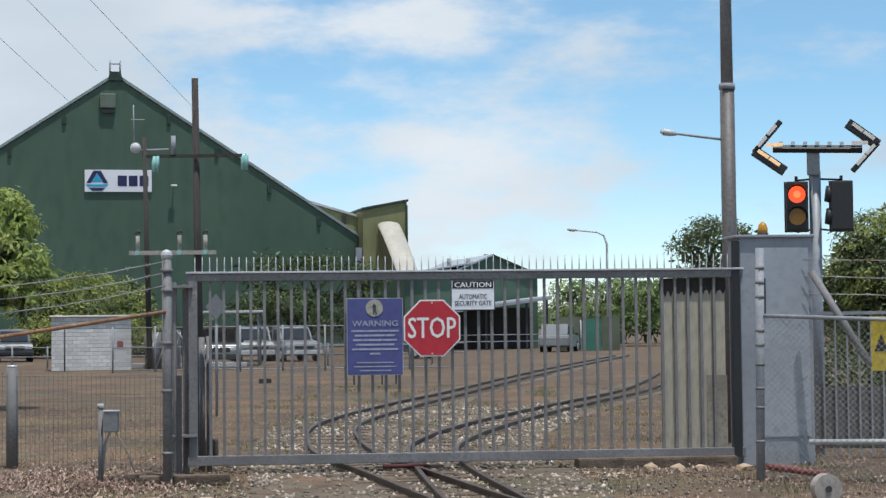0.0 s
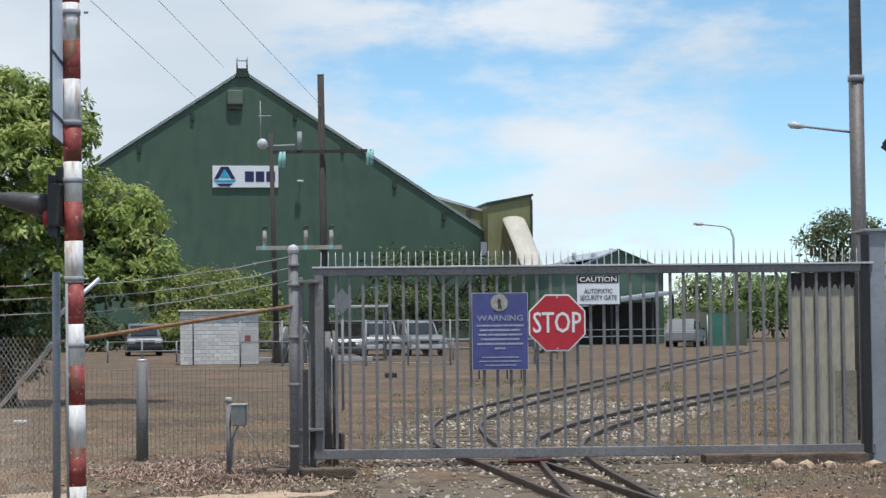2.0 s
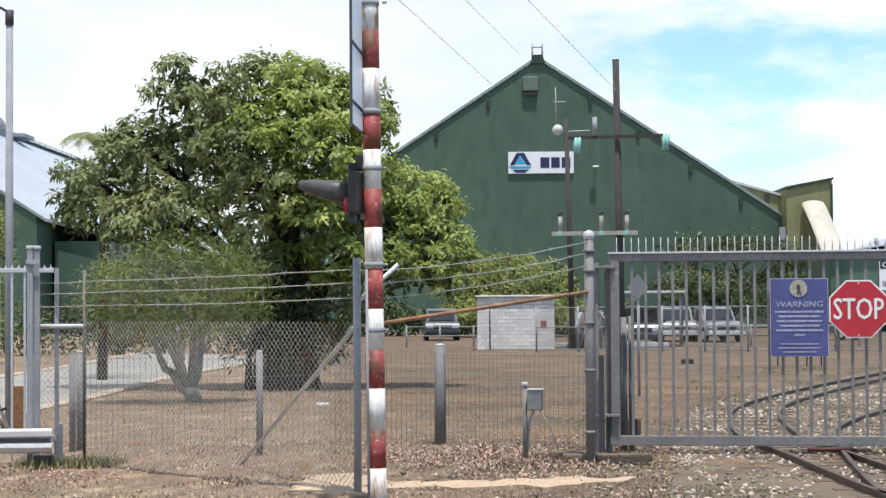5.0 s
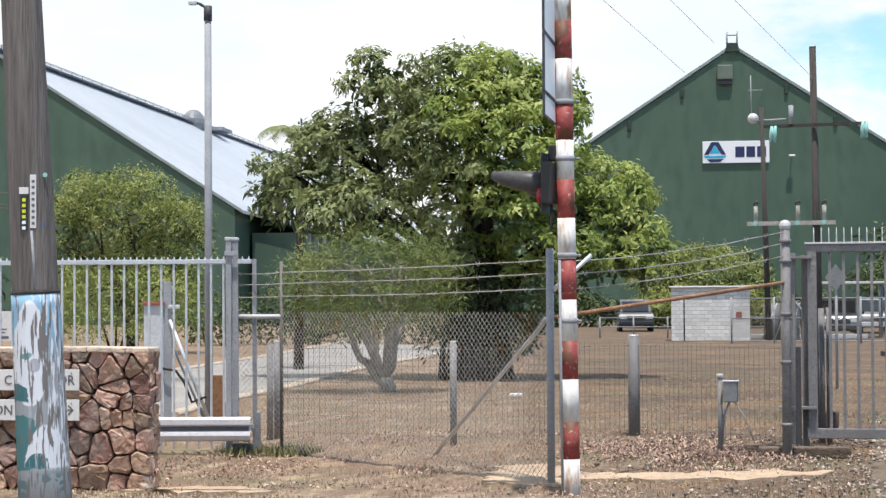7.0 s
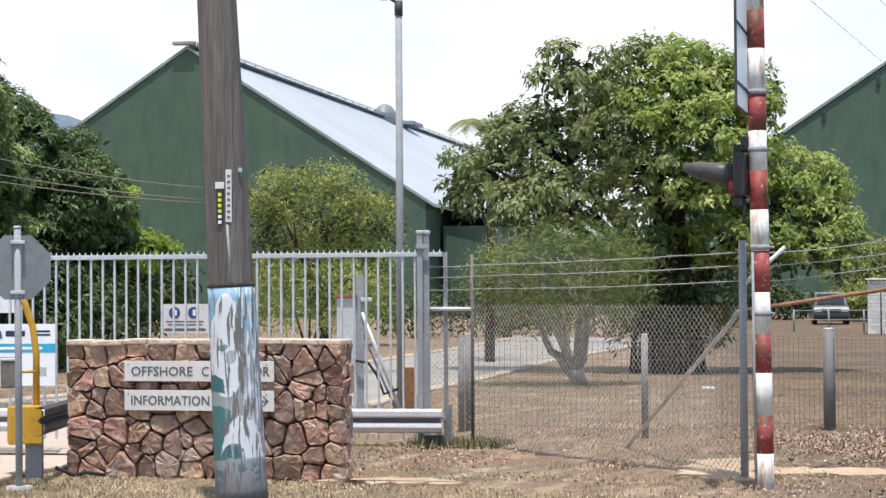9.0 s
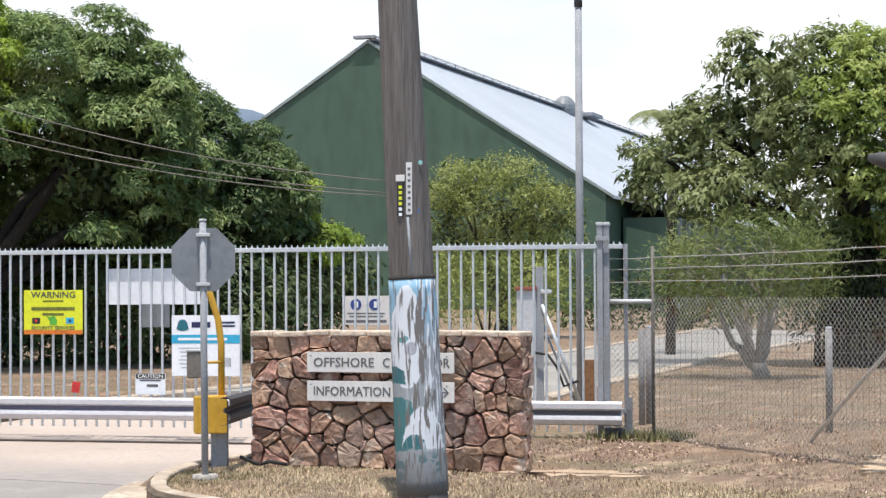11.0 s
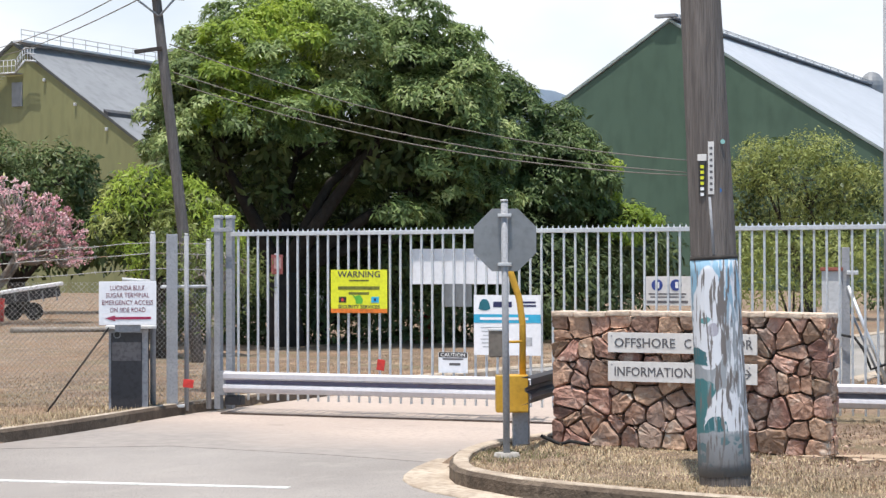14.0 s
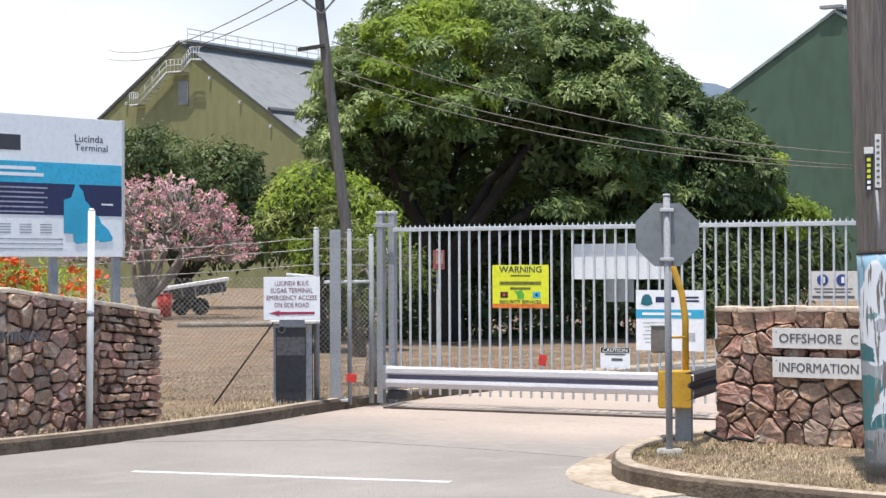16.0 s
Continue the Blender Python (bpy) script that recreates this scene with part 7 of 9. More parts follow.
for k, (line, wd) in enumerate((("LUCINDA BULK", 0.40), ("SUGAR TERMINAL", 0.50), ("EMERGENCY ACCESS", 0.59), ("ON SIDE ROAD", 0.41))):
    text(line, MAROON, lu, 0, -0.008, 1.455 - 0.086 * k, 0.056, wd, bold=0)
part("arrow", slab([(-0.26, 1.10), (-0.14, 1.135), (-0.15, 1.115), (0.27, 1.115), (0.27, 1.085), (-0.15, 1.085), (-0.14, 1.065)], -0.011, -0.0065), mat("crimson arrow", (0.36, 0.03, 0.09), None, 0.5), lu)
part("stay", box(0.0, 0.03, 1.0, 0.3, 0.02, 0.12), GALV, lu)

# behind the road gate
fe = thing("feeder_post", "red box on a thin post behind the gate", "post box", (-18.93, 19.25, 0), 44)
part("post", box(0, 0, 0.95, 0.035, 0.035, 1.9), STEEL_LT, fe)
part("box", box(0.02, -0.04, 1.74, 0.165, 0.08, 0.28, 0.008), mat("faded red box", (0.34, 0.10, 0.09), None, 0.6), fe)
part("face", box(0.03, -0.085, 1.76, 0.10, 0.006, 0.16), mat("pink label", (0.5, 0.3, 0.28), None, 0.6), fe)
tp = thing("camera_pole", "tall grey steel pole with a small camera", "pole", (-11.94, 24.5, 0), 26)
part("shaft", tube((0, 0, -0.1), (0, 0, 5.9), 0.062, 0.05, 12), GALV, tp)
part("collar", tube((0, 0, 5.75), (0, 0, 5.97), 0.06, n=12), CAB_DK, tp)
part("camera_arm", pipe([(0, 0, 5.93), (-0.12, 0, 6.0), (-0.2, 0, 6.02)], 0.022, 6), CAB_DK, tp)
part("camera_head", box(-0.22, 0, 6.01, 0.12, 0.07, 0.06, 0.012), STEEL_LT, tp)
part("foot_box", box(0.13, -0.05, 0.3, 0.16, 0.12, 0.62, 0.01), mat("brown timber guard", (0.26, 0.13, 0.06), None, 0.8), tp)
wbk = thing("switchboard", "pale steel switch panel on a frame", "panel", (-12.2, 23.3, 0), 27.5)
part("panel", box(0, 0, 1.10, 0.27, 0.12, 1.05, 0.01), STEEL_LT, wbk)
part("hood", box(0, -0.02, 1.65, 0.31, 0.16, 0.05, 0.01), mat("red-brown hood", (0.30, 0.10, 0.07), None, 0.6), wbk)
part("leg", box(0.19, 0, 0.95, 0.11, 0.08, 2.0, 0.006), GALV, wbk)
part("brace", tube((0.22, -0.05, 1.42), (0.76, -0.1, 0.02), 0.026, n=8), GALV_LT, wbk)
part("brace", tube((0.2, 0.05, 1.2), (0.70, 0.0, 0.02), 0.018, n=8), GALV, wbk)
part("spotlight", box(0.28, -0.06, 1.6, 0.16, 0.1, 0.06, 0.015), STEEL_LT, wbk)
part("cable", pipe([(0.1, -0.1, 0.75), (0.3, -0.14, 0.72), (0.42, -0.14, 0.55), (0.52, -0.14, 0.28), (0.72, -0.1, 0.35)], 0.02, 6), RUBBER, wbk)



# ---- stone walls ----
def cells(width, heights, nx, nz, seed, jitter=0.42, flat=1.0):
    """Irregular stone outlines that fill a face; heights: at its left and right end."""
    rng = random.Random(seed)
    S = []
    thin = 0.28
    for r in range(nz):
        for c in range(nx):
            if rng.random() < thin:
                continue
            S.append(((c + 0.5 + (0.5 if r % 2 else 0) - 0.25 + rng.uniform(-jitter, jitter)) * width / nx, (r + 0.5 + rng.uniform(-jitter, jitter)) / nz))
    S += [(rng.uniform(0.05, width - 0.05), rng.uniform(0.04, 0.96)) for _ in range(int(width * 4))]
    H0, H1 = heights
    S = [(x, v * (H0 + (H1 - H0) * min(max(x / width, 0), 1))) for x, v in S]
    bulk = [rng.choice((0.0, 0.0, 0.002, 0.006, 0.010)) for _ in S]
    out = []
    for i, (x, z) in enumerate(S):
        poly = [(0, 0), (width, 0), (width, H1), (0, H0)]
        for j, (a, b) in enumerate(S):
            if i == j or abs(a - x) > 4 * width / nx:
                continue
            mx, mz, dx, dz = (x + a) / 2, (z + b) / 2, (a - x) / flat, (b - z) * flat
            res = []
            for (px, pz), (qx, qz) in zip(poly, poly[1:] + poly[:1]):
                w = (bulk[i] - bulk[j]) / 2
                dp, dq = (px - mx) * dx + (pz - mz) * dz - w, (qx - mx) * dx + (qz - mz) * dz - w
                if dp <= 0:
                    res.append((px, pz))
                if dp * dq < 0:
                    u = dp / (dp - dq)
                    res.append((px + (qx - px) * u, pz + (qz - pz) * u))
            poly = res
            if len(poly) < 3:
                break
        if len(poly) >= 3:
            out.append(poly)
    return out


def courses(width, heights, rows, seed):
    """Flat stones laid in wavering courses."""
    rng = random.Random(seed)
    edge = [[(r + (rng.uniform(-0.28, 0.28) if 0 < r < rows else 0)) / rows for r in range(rows + 1)] for _ in range(9)]

    def at(x, r):
        u = min(max(x / width, 0), 1) * 8
        i = min(int(u), 7)
        v = edge[i][r] * (1 - (u - i)) + edge[i + 1][r] * (u - i)
        return v * (heights[0] + (heights[1] - heights[0]) * x / width)

    out = []
    for r in range(rows):
        x = 0.0
        while x < width - 0.01:
            w = rng.uniform(0.07, 0.23)
            if width - x - w < 0.12:
                w = width - x
            a, b = (x, x + w)
            s0, s1 = rng.uniform(-0.02, 0.02) if x > 0 else 0, rng.uniform(-0.02, 0.02) if x + w < width else 0
            poly = [(a + s0, at(a, r)), (b + s1, at(b, r)), (b - s1, at(b, r + 1)), (a - s0, at(a, r + 1))]
            if rng.random() < 0.5:
                poly[2:3] = [(b - s1, at(b, r + 1) - 0.02), (b - 0.04, at(b, r + 1))]
            if rng.random() < 0.5:
                poly[0:1] = [(a + s0, at(a, r) + 0.02), (a + 0.04, at(a, r))]
            out.append(poly)
            x += w
    return out


def stone_piece(poly, gap, proud, rng, depth=0.10):
    """One stone: a back outline, a bulged and chipped face."""
    cx, cz = sum(p[0] for p in poly) / len(poly), sum(p[1] for p in poly) / len(poly)
    size = max(0.03, min(math.hypot(p[0] - cx, p[1] - cz) for p in poly))
    pts = []
    n = len(poly)
    for i in range(n):
        a, b = poly[i], poly[(i + 1) % n]
        for u in ((0.13, 0.5, 0.87) if math.hypot(b[0] - a[0], b[1] - a[1]) > 0.1 else (0.2, 0.8)):
            x, z = a[0] + (b[0] - a[0]) * u, a[1] + (b[1] - a[1]) * u
            d = max(0.2, 1 - gap * rng.uniform(0.2, 2.4) / size)
            pts.append((cx + (x - cx) * d, cz + (z - cz) * d))
    tx, tz = rng.uniform(-0.13, 0.13), rng.uniform(-0.20, 0.08)
    bm = bmesh.new()
    rings = []
    for s, y in ((1.0, depth), (1.0, -proud * 0.3), (0.975, -proud * 0.8), (rng.uniform(0.86, 0.92), -proud - rng.uniform(0.0, 0.006))):
        rings.append([bm.verts.new((x2, y + (0 if y == depth else (x2 - cx) * tx + (z2 - cz) * tz + rng.uniform(-0.009, 0.009)), z2)) for x2, z2 in [(cx + (x - cx) * s, cz + (z - cz) * s) for x, z in pts]])
    m = len(pts)
    for s, t in zip(rings, rings[1:]):
        for k in range(m):
            bm.faces.new((s[k], s[(k + 1) % m], t[(k + 1) % m], t[k]))
    top = bm.verts.new((cx + rng.uniform(-0.4, 0.4) * size, -proud - rng.uniform(-0.004, 0.012), cz + rng.uniform(-0.2, 0.2) * size))
    for k in range(m):
        bm.faces.new((rings[-1][k], rings[-1][(k + 1) % m], top))
    bmesh.ops.recalc_face_normals(bm, faces=bm.faces[:])
    return bm


def stone_face(parent, width, heights, nx, nz, seed, move, gap=0.0085, jitter=0.5, flat=1.0, proud=0.055, laid=False):
    rng = random.Random(seed + 50)
    for poly in (courses(width, heights, nz, seed) if laid else cells(width, heights, nx, nz, seed, jitter, flat)):
        bm = stone_piece(poly, gap, rng.uniform(0.008, proud), rng)
        bm.transform(move)
        part("stone", bm, STONE, parent)


def coping(parent, width, heights, depth, seed, move):
    rng = random.Random(seed)
    x = 0.0
    while x < width - 0.05:
        w = min(rng.uniform(0.18, 0.42), width - x)
        u = (x + w / 2) / width
        z = heights[0] + (heights[1] - heights[0]) * u
        tilt = Matrix.Rotation(-math.atan2(heights[1] - heights[0], width) + rng.uniform(-0.03, 0.03), 4, "Y")
        bm = box(x + w / 2, depth / 2 - 0.01, z + 0.02 + rng.uniform(-0.008, 0.008), w - 0.008, depth + 0.06 + rng.uniform(-0.02, 0.02), 0.05, 0.014, m=tilt)
        bm.transform(move)
        part("coping_stone", bm, COPING, parent, "pale sunlit coping")
        x += w


wr = thing("stone_wall", "reddish fieldstone wall with pale top holding two signs", "wall", (-10.40, 14.29, 0), 9.65)
part("core", box(1.345, 0.13, 0.56, 2.60, 0.16, 1.26), MORTAR, wr)
stone_face(wr, 2.69, (1.24, 1.24), 16, 9, 11, Matrix(), 0.0065, 0.46, 1.05, 0.045)
stone_face(wr, 0.24, (1.24, 1.24), 1, 8, 14, Matrix.Translation((2.66, 0.0, 0)) @ Matrix.Rotation(radians(90), 4, "Z"), proud=0.022, laid=True)
stone_face(wr, 0.24, (1.24, 1.24), 1, 8, 15, Matrix.Translation((0.03, 0.24, 0)) @ Matrix.Rotation(radians(-90), 4, "Z"), proud=0.022, laid=True)
stone_face(wr, 2.69, (1.24, 1.24), 13, 6, 16, Matrix.Translation((2.69, 0.26, 0)) @ Matrix.Rotation(radians(180), 4, "Z"))
coping(wr, 2.69, (1.22, 1.22), 0.25, 3, Matrix())
for z, name in ((0.98, "name_sign"), (0.715, "information_sign")):
    t = thing(name, "pale enamel sign with grey capital lettering", "sign", (-10.40, 14.29, 0), 9.65, group="signs on the stone wall")
    part("plate", box(1.335, -0.075, z, 1.45, 0.014, 0.185, 0.003), SIGN_CREAM, t)
    for x0 in (0.65, 1.99):
        part("screw", disc(x0, -0.086, z + 0.06, 0.008, 0.006, 8), GALV, t)
    if z > 0.9:
        text("OFFSHORE", GREYTXT, t, 0.68, -0.0825, z, 0.085, 0.60, align="LEFT")
        text("C", GREYTXT, t, 1.37, -0.0825, z, 0.085, 0.065, align="LEFT")
        text("OR", GREYTXT, t, 2.02, -0.0825, z, 0.085, 0.155, align="RIGHT")
    else:
        text("INFORMATION", GREYTXT, t, 0.68, -0.0825, z, 0.085, 0.76, align="LEFT")
        part("arrow", slab([(1.88, z + 0.006), (1.985, z + 0.006), (1.955, z + 0.04), (1.965, z + 0.045), (2.01, z), (1.965, z - 0.045), (1.955, z - 0.04), (1.985, z - 0.006), (1.88, z - 0.006)], -0.085, -0.0825), GREYTXT, t)

W3 = (-15.16, 7.75)
wl3 = thing("stone_wall", "stacked red stone wall with sloping pale top", "wall", (*W3, 0), 101.0)
part("core", slab([(0.03, -0.08), (4.37, -0.08), (4.37, 1.14), (2.2, 1.42), (0.03, 1.42)], 0.06, 0.34), MORTAR, wl3)
stone_face(wl3, 2.2, (1.44, 1.42), 14, 11, 21, Matrix(), 0.008, 0.44, 1.15)
stone_face(wl3, 1.25, (1.42, 1.27), 9, 12, 22, Matrix.Translation((2.2, 0, 0)), 0.008, 0.44, 1.25)
stone_face(wl3, 0.95, (1.27, 1.16), 4, 14, 24, Matrix.Translation((3.45, 0, 0)), 0.008, 0.34, 1.6, laid=True)
stone_face(wl3, 0.40, (1.16, 1.16), 2, 14, 23, Matrix.Translation((4.38, 0.0, 0)) @ Matrix.Rotation(radians(90), 4, "Z"), 0.008, 0.34, 1.5, 0.022, True)
coping(wl3, 2.2, (1.44, 1.42), 0.36, 5, Matrix())
coping(wl3, 2.2, (1.42, 1.15), 0.36, 6, Matrix.Translation((2.2, 0, 0)))
wt = thing("wall_lettering", "grey raised capital letters on the stone wall", "lettering", (*W3, 0), 101.0)
text("TERMINAL", GREYTXT, wt, 2.66, -0.07, 0.985, 0.10, 0.95, align="RIGHT", depth=0.02, name="letters")

# information board on posts
bd = thing("site_board", "large white and blue site information board", "sign", (-16.62, 12.02, 0), 94.0)
BW = 2.5
part("panel", box(-BW / 2, 0, 2.50, BW, 0.03, 1.47, 0.003), SIGN_WHITE, bd)
part("frame_edge", box(0.015, 0, 2.50, 0.03, 0.05, 1.49, 0.004), STEEL_LT, bd)
part("blue_band", box(-BW / 2, -0.017, 2.64, BW - 0.02, 0.004, 0.22), CYAN, bd)
part("navy_band", box(-BW / 2, -0.017, 2.365, BW - 0.02, 0.004, 0.33), NAVY, bd)
part("state_map", slab([(-0.79, 2.01), (-0.79, 2.36), (-0.69, 2.39), (-0.66, 2.46), (-0.62, 2.60), (-0.585, 2.50), (-0.54, 2.46), (-0.51, 2.36), (-0.45, 2.31), (-0.41, 2.24), (-0.33, 2.19), (-0.29, 2.12), (-0.20, 2.06), (-0.14, 1.97), (-0.15, 1.935), (-0.30, 1.92), (-0.33, 1.94), (-0.62, 1.90), (-0.66, 1.93), (-0.66, 2.01)], -0.026, -0.0195), CYAN, bd)
text("Lucinda", DARKTXT, bd, -0.64, -0.0155, 3.02, 0.08, 0.38, align="LEFT", bold=0)
text("Terminal", DARKTXT, bd, -0.64, -0.0155, 2.925, 0.072, 0.44, align="LEFT", bold=0)
bars([(-1.55, 2.94, 0.42, 0.16)], DARKTXT, bd, -0.0155)
part("emblem", slab([(-2.2, 2.84), (-2.15, 2.99), (-2.05, 3.03), (-1.95, 2.99), (-1.9, 2.84)], -0.02, -0.0155), CYAN, bd)
bars([(-1.6, 2.68, 0.9, 0.035), (-1.55, 2.615, 1.0, 0.035)], SIGN_WHITE, bd, -0.0195)
bars([(-1.6, 2.48 - 0.05 * k, 1.2 - 0.1 * (k % 2), 0.016) for k in range(6)], mat("pale navy print", (0.35, 0.36, 0.45), None, 0.6), bd, -0.0195)
bars([(-0.21, 2.325, 0.16, 0.018)], SIGN_WHITE, bd, -0.0195)
bars([(-1.02 - 0.26 * c2x, 2.10 - 0.028 * k, 0.15, 0.012) for c2x in range(5) for k in range(4)] + [(-1.3, 1.95 - 0.05 * k, 1.0, 0.012) for k in range(3)], mat("faint print", (0.42, 0.43, 0.47), None, 0.6), bd, -0.0155)
for x0 in (-0.04, -0.88, -2.3):
    part("post", box(x0, 0.05, 1.2, 0.09, 0.06, 2.4, 0.006), GALV, bd)
wpst = thing("white_post", "plain white painted steel post", "post", (-15.67, 10.93, 0))
part("shaft", tube((0, 0, -0.1), (0.03, 0.02, 2.22), 0.036, n=14), WHITE, wpst)
part("cap", tube((0.03, 0.02, 2.22), (0.03, 0.02, 2.245), 0.037, 0.02, 14), WHITE, wpst)
part("clamp", tube((0.012, 0.01, 1.16), (0.012, 0.01, 1.22), 0.041, n=14), GALV, wpst)

# ---- painted timber pole ----
POLE = mat("weathered pole timber", (0.20, 0.175, 0.160), (0.125, 0.108, 0.10), 0.9, big=2.2, fine=12, amount=0.7, stretch=(9, 9, 0.3), bump=0.9, bump_scale=9)
up = thing("timber_pole", "leaning grey timber utility pole with peeling mural", "power pole", (-7.41, 12.42, 0), 30.8)


def pole_at(z):
    return (-0.176 * z / 3.79, 0, z), 0.196 - 0.0115 * z


def pole_piece(z0, z1, grow=0.0, n=28, steps=12):
    pts, rad = [], []
    for k in range(steps + 1):
        z = z0 + (z1 - z0) * k / steps
        p, r = pole_at(z)
        pts.append(p)
        rad.append(r + grow)
    return pipe(pts, rad, n)


bm = pole_piece(-0.2, 6.5, n=36, steps=40)
for v in bm.verts:
    ang = math.atan2(v.co.y, v.co.x + 0.176 * v.co.z / 3.79)
    k = 1 + 0.022 * noise.noise(Vector((math.cos(ang) * 6, math.sin(ang) * 6, v.co.z * 0.35))) + 0.012 * noise.noise(Vector((ang * 9, 0, v.co.z * 0.8)))
    v.co.x = (v.co.x + 0.176 * v.co.z / 3.79) * k - 0.176 * v.co.z / 3.79
    v.co.y *= k
part("shaft", bm, POLE, up)


def mural_mat():
    """Peeling paint in white, sky blue and teal shapes on grey timber."""
    m = bpy.data.materials.new("peeling mural paint")
    m.use_nodes = True
    ns, ls = m.node_tree.nodes, m.node_tree.links
    p = ns["Principled BSDF"]
    co = ns.new("ShaderNodeTexCoord")

    def noise_of(scale, stretch, detail=4):
        ma = ns.new("ShaderNodeMapping")
        ma.inputs["Scale"].default_value = stretch
        n = ns.new("ShaderNodeTexNoise")
        n.inputs["Scale"].default_value, n.inputs["Detail"].default_value = scale, detail
        ls.new(co.outputs["Object"], ma.inputs["Vector"])
        ls.new(ma.outputs[0], n.inputs["Vector"])
        return n.outputs[0]

    def step(v, lo, hi):
        r = ns.new("ShaderNodeMapRange")
        r.inputs["From Min"].default_value, r.inputs["From Max"].default_value = lo, hi
        ls.new(v, r.inputs["Value"])
        return r.outputs[0]

    def mixed(f, a, b):
        k = ns.new("ShaderNodeMix")
        k.data_type = "RGBA"
        ls.new(f, k.inputs["Factor"])
        for s, v in (("A", a), ("B", b)):
            if isinstance(v, tuple):
                k.inputs[s].default_value = (*v, 1)
            else:
                ls.new(v, k.inputs[s])
        return k.outputs["Result"]

    sep = ns.new("ShaderNodeSeparateXYZ")
    ls.new(co.outputs["Object"], sep.inputs[0])

    def calc(op, a, b):
        k = ns.new("ShaderNodeMath")
        k.operation = op
        for i, v in enumerate((a, b)):
            if isinstance(v, (int, float)):
                k.inputs[i].default_value = v
            else:
                ls.new(v, k.inputs[i])
        return k.outputs[0]

    wob = calc("MULTIPLY", calc("SUBTRACT", noise_of(16, (1, 1, 1), 4), 0.5), 0.05)
    px, pz = calc("ADD", sep.outputs["X"], wob), calc("ADD", sep.outputs["Z"], wob)

    def oval(x0, z0, rx, rz, above=None):
        """A painted oval, or the part of it above a height."""
        u, v = calc("DIVIDE", calc("SUBTRACT", px, x0), rx), calc("DIVIDE", calc("SUBTRACT", pz, z0), rz)
        k = step(calc("ADD", calc("MULTIPLY", u, u), calc("MULTIPLY", v, v)), 1.04, 0.96)
        return k if above is None else calc("MULTIPLY", k, step(pz, above - 0.006, above + 0.006))

    PAPER, DEEP = (0.62, 0.64, 0.68), (0.035, 0.13, 0.15)
    col = mixed(step(pz, 1.20, 1.50), (0.27, 0.29, 0.31), (0.24, 0.41, 0.54))
    col = mixed(oval(-0.18, 0.61, 0.17, 0.21), col, (0.05, 0.16, 0.17))
    col = mixed(oval(-0.125, 1.28, 0.115, 0.40, 0.93), col, PAPER)
    col = mixed(oval(-0.12, 1.05, 0.11, 0.16), col, PAPER)
    col = mixed(oval(0.0, 0.41, 0.155, 0.34, 0.43), col, PAPER)
    col = mixed(oval(-0.21, 0.93, 0.085, 0.125, 0.92), col, DEEP)
    col = mixed(oval(-0.065, 0.43, 0.088, 0.11, 0.425), col, DEEP)
    col = mixed(oval(-0.155, 1.26, 0.04, 0.022), col, (0.10, 0.28, 0.30))
    col = mixed(oval(-0.09, 1.19, 0.045, 0.05), col, (0.36, 0.35, 0.40))
    col = mixed(calc("MULTIPLY", step(noise_of(9, (1, 1, 1.4), 4), 0.52, 0.56), step(pz, 0.42, 0.36)), col, (0.07, 0.16, 0.18))
    streak = noise_of(4.0, (9, 9, 1.1), 7)
    right = step(px, -0.16, 0.02)
    peel = calc("ADD", streak, calc("MULTIPLY", right, 0.05))
    col = mixed(calc("MULTIPLY", step(noise_of(5.0, (8, 8, 1.0), 6), 0.52, 0.56), calc("MULTIPLY", right, step(pz, 0.40, 0.46))), col, PAPER)
    col = mixed(step(peel, 0.57, 0.61), col, (0.15, 0.135, 0.13))
    low = step(sep.outputs["Z"], 0.42, 0.10)
    col = mixed(low, col, (0.13, 0.13, 0.135))
    ls.new(col, p.inputs["Base Color"])
    p.inputs["Roughness"].default_value = 0.85
    bu = ns.new("ShaderNodeBump")
    bu.inputs["Strength"].default_value, bu.inputs["Distance"].default_value = 0.6, 0.02
    ls.new(peel, bu.inputs["Height"])
    ls.new(bu.outputs[0], p.inputs["Normal"])
    return m


part("mural_skin", pole_piece(0.08, 1.74, 0.006, 36, 16), mural_mat(), up, "peeling white, blue and teal mural")
part("mural_edge", pole_piece(1.725, 1.755, 0.008, 36, 2), TIMBER_DK, up)
(px0, _, _), pr = pole_at(2.35)
tag = part("number_plate", box(px0 - 0.055, -pr * 0.98, 2.34, 0.055, 0.012, 0.26, 0.002, m=Matrix.Rotation(radians(-16), 4, "Z")), BLACK, up, "black plate with yellow marks")
for k in range(6):
    part("mark", box(px0 - 0.055, -pr * 0.98 - 0.009, 2.43 - 0.042 * k, 0.026, 0.004, 0.024, m=Matrix.Rotation(radians(-16), 4, "Z")), YELLOW if k < 4 else SIGN_WHITE, tag)
part("tag_head", box(px0 - 0.055, -pr * 0.98, 2.50, 0.07, 0.012, 0.05, 0.002, m=Matrix.Rotation(radians(-16), 4, "Z")), SIGN_CREAM, up)
strip = part("number_strip", box(px0 + 0.012, -pr - 0.004, 2.42, 0.045, 0.01, 0.40, 0.002), SIGN_CREAM, up, "pale narrow strip with grey marks")
for k in range(8):
    part("mark", box(px0 + 0.012, -pr - 0.011, 2.57 - 0.045 * k, 0.022, 0.003, 0.02), GREYTXT, strip)
for dx, z, mt in ((0.10, 2.62, TEAL), (0.075, 2.25, mat("blue disc", (0.06, 0.2, 0.5), None, 0.4))):
    part("stud", disc(px0 + dx, -pr * 0.9, z, 0.018, 0.02, 10), mt, up)
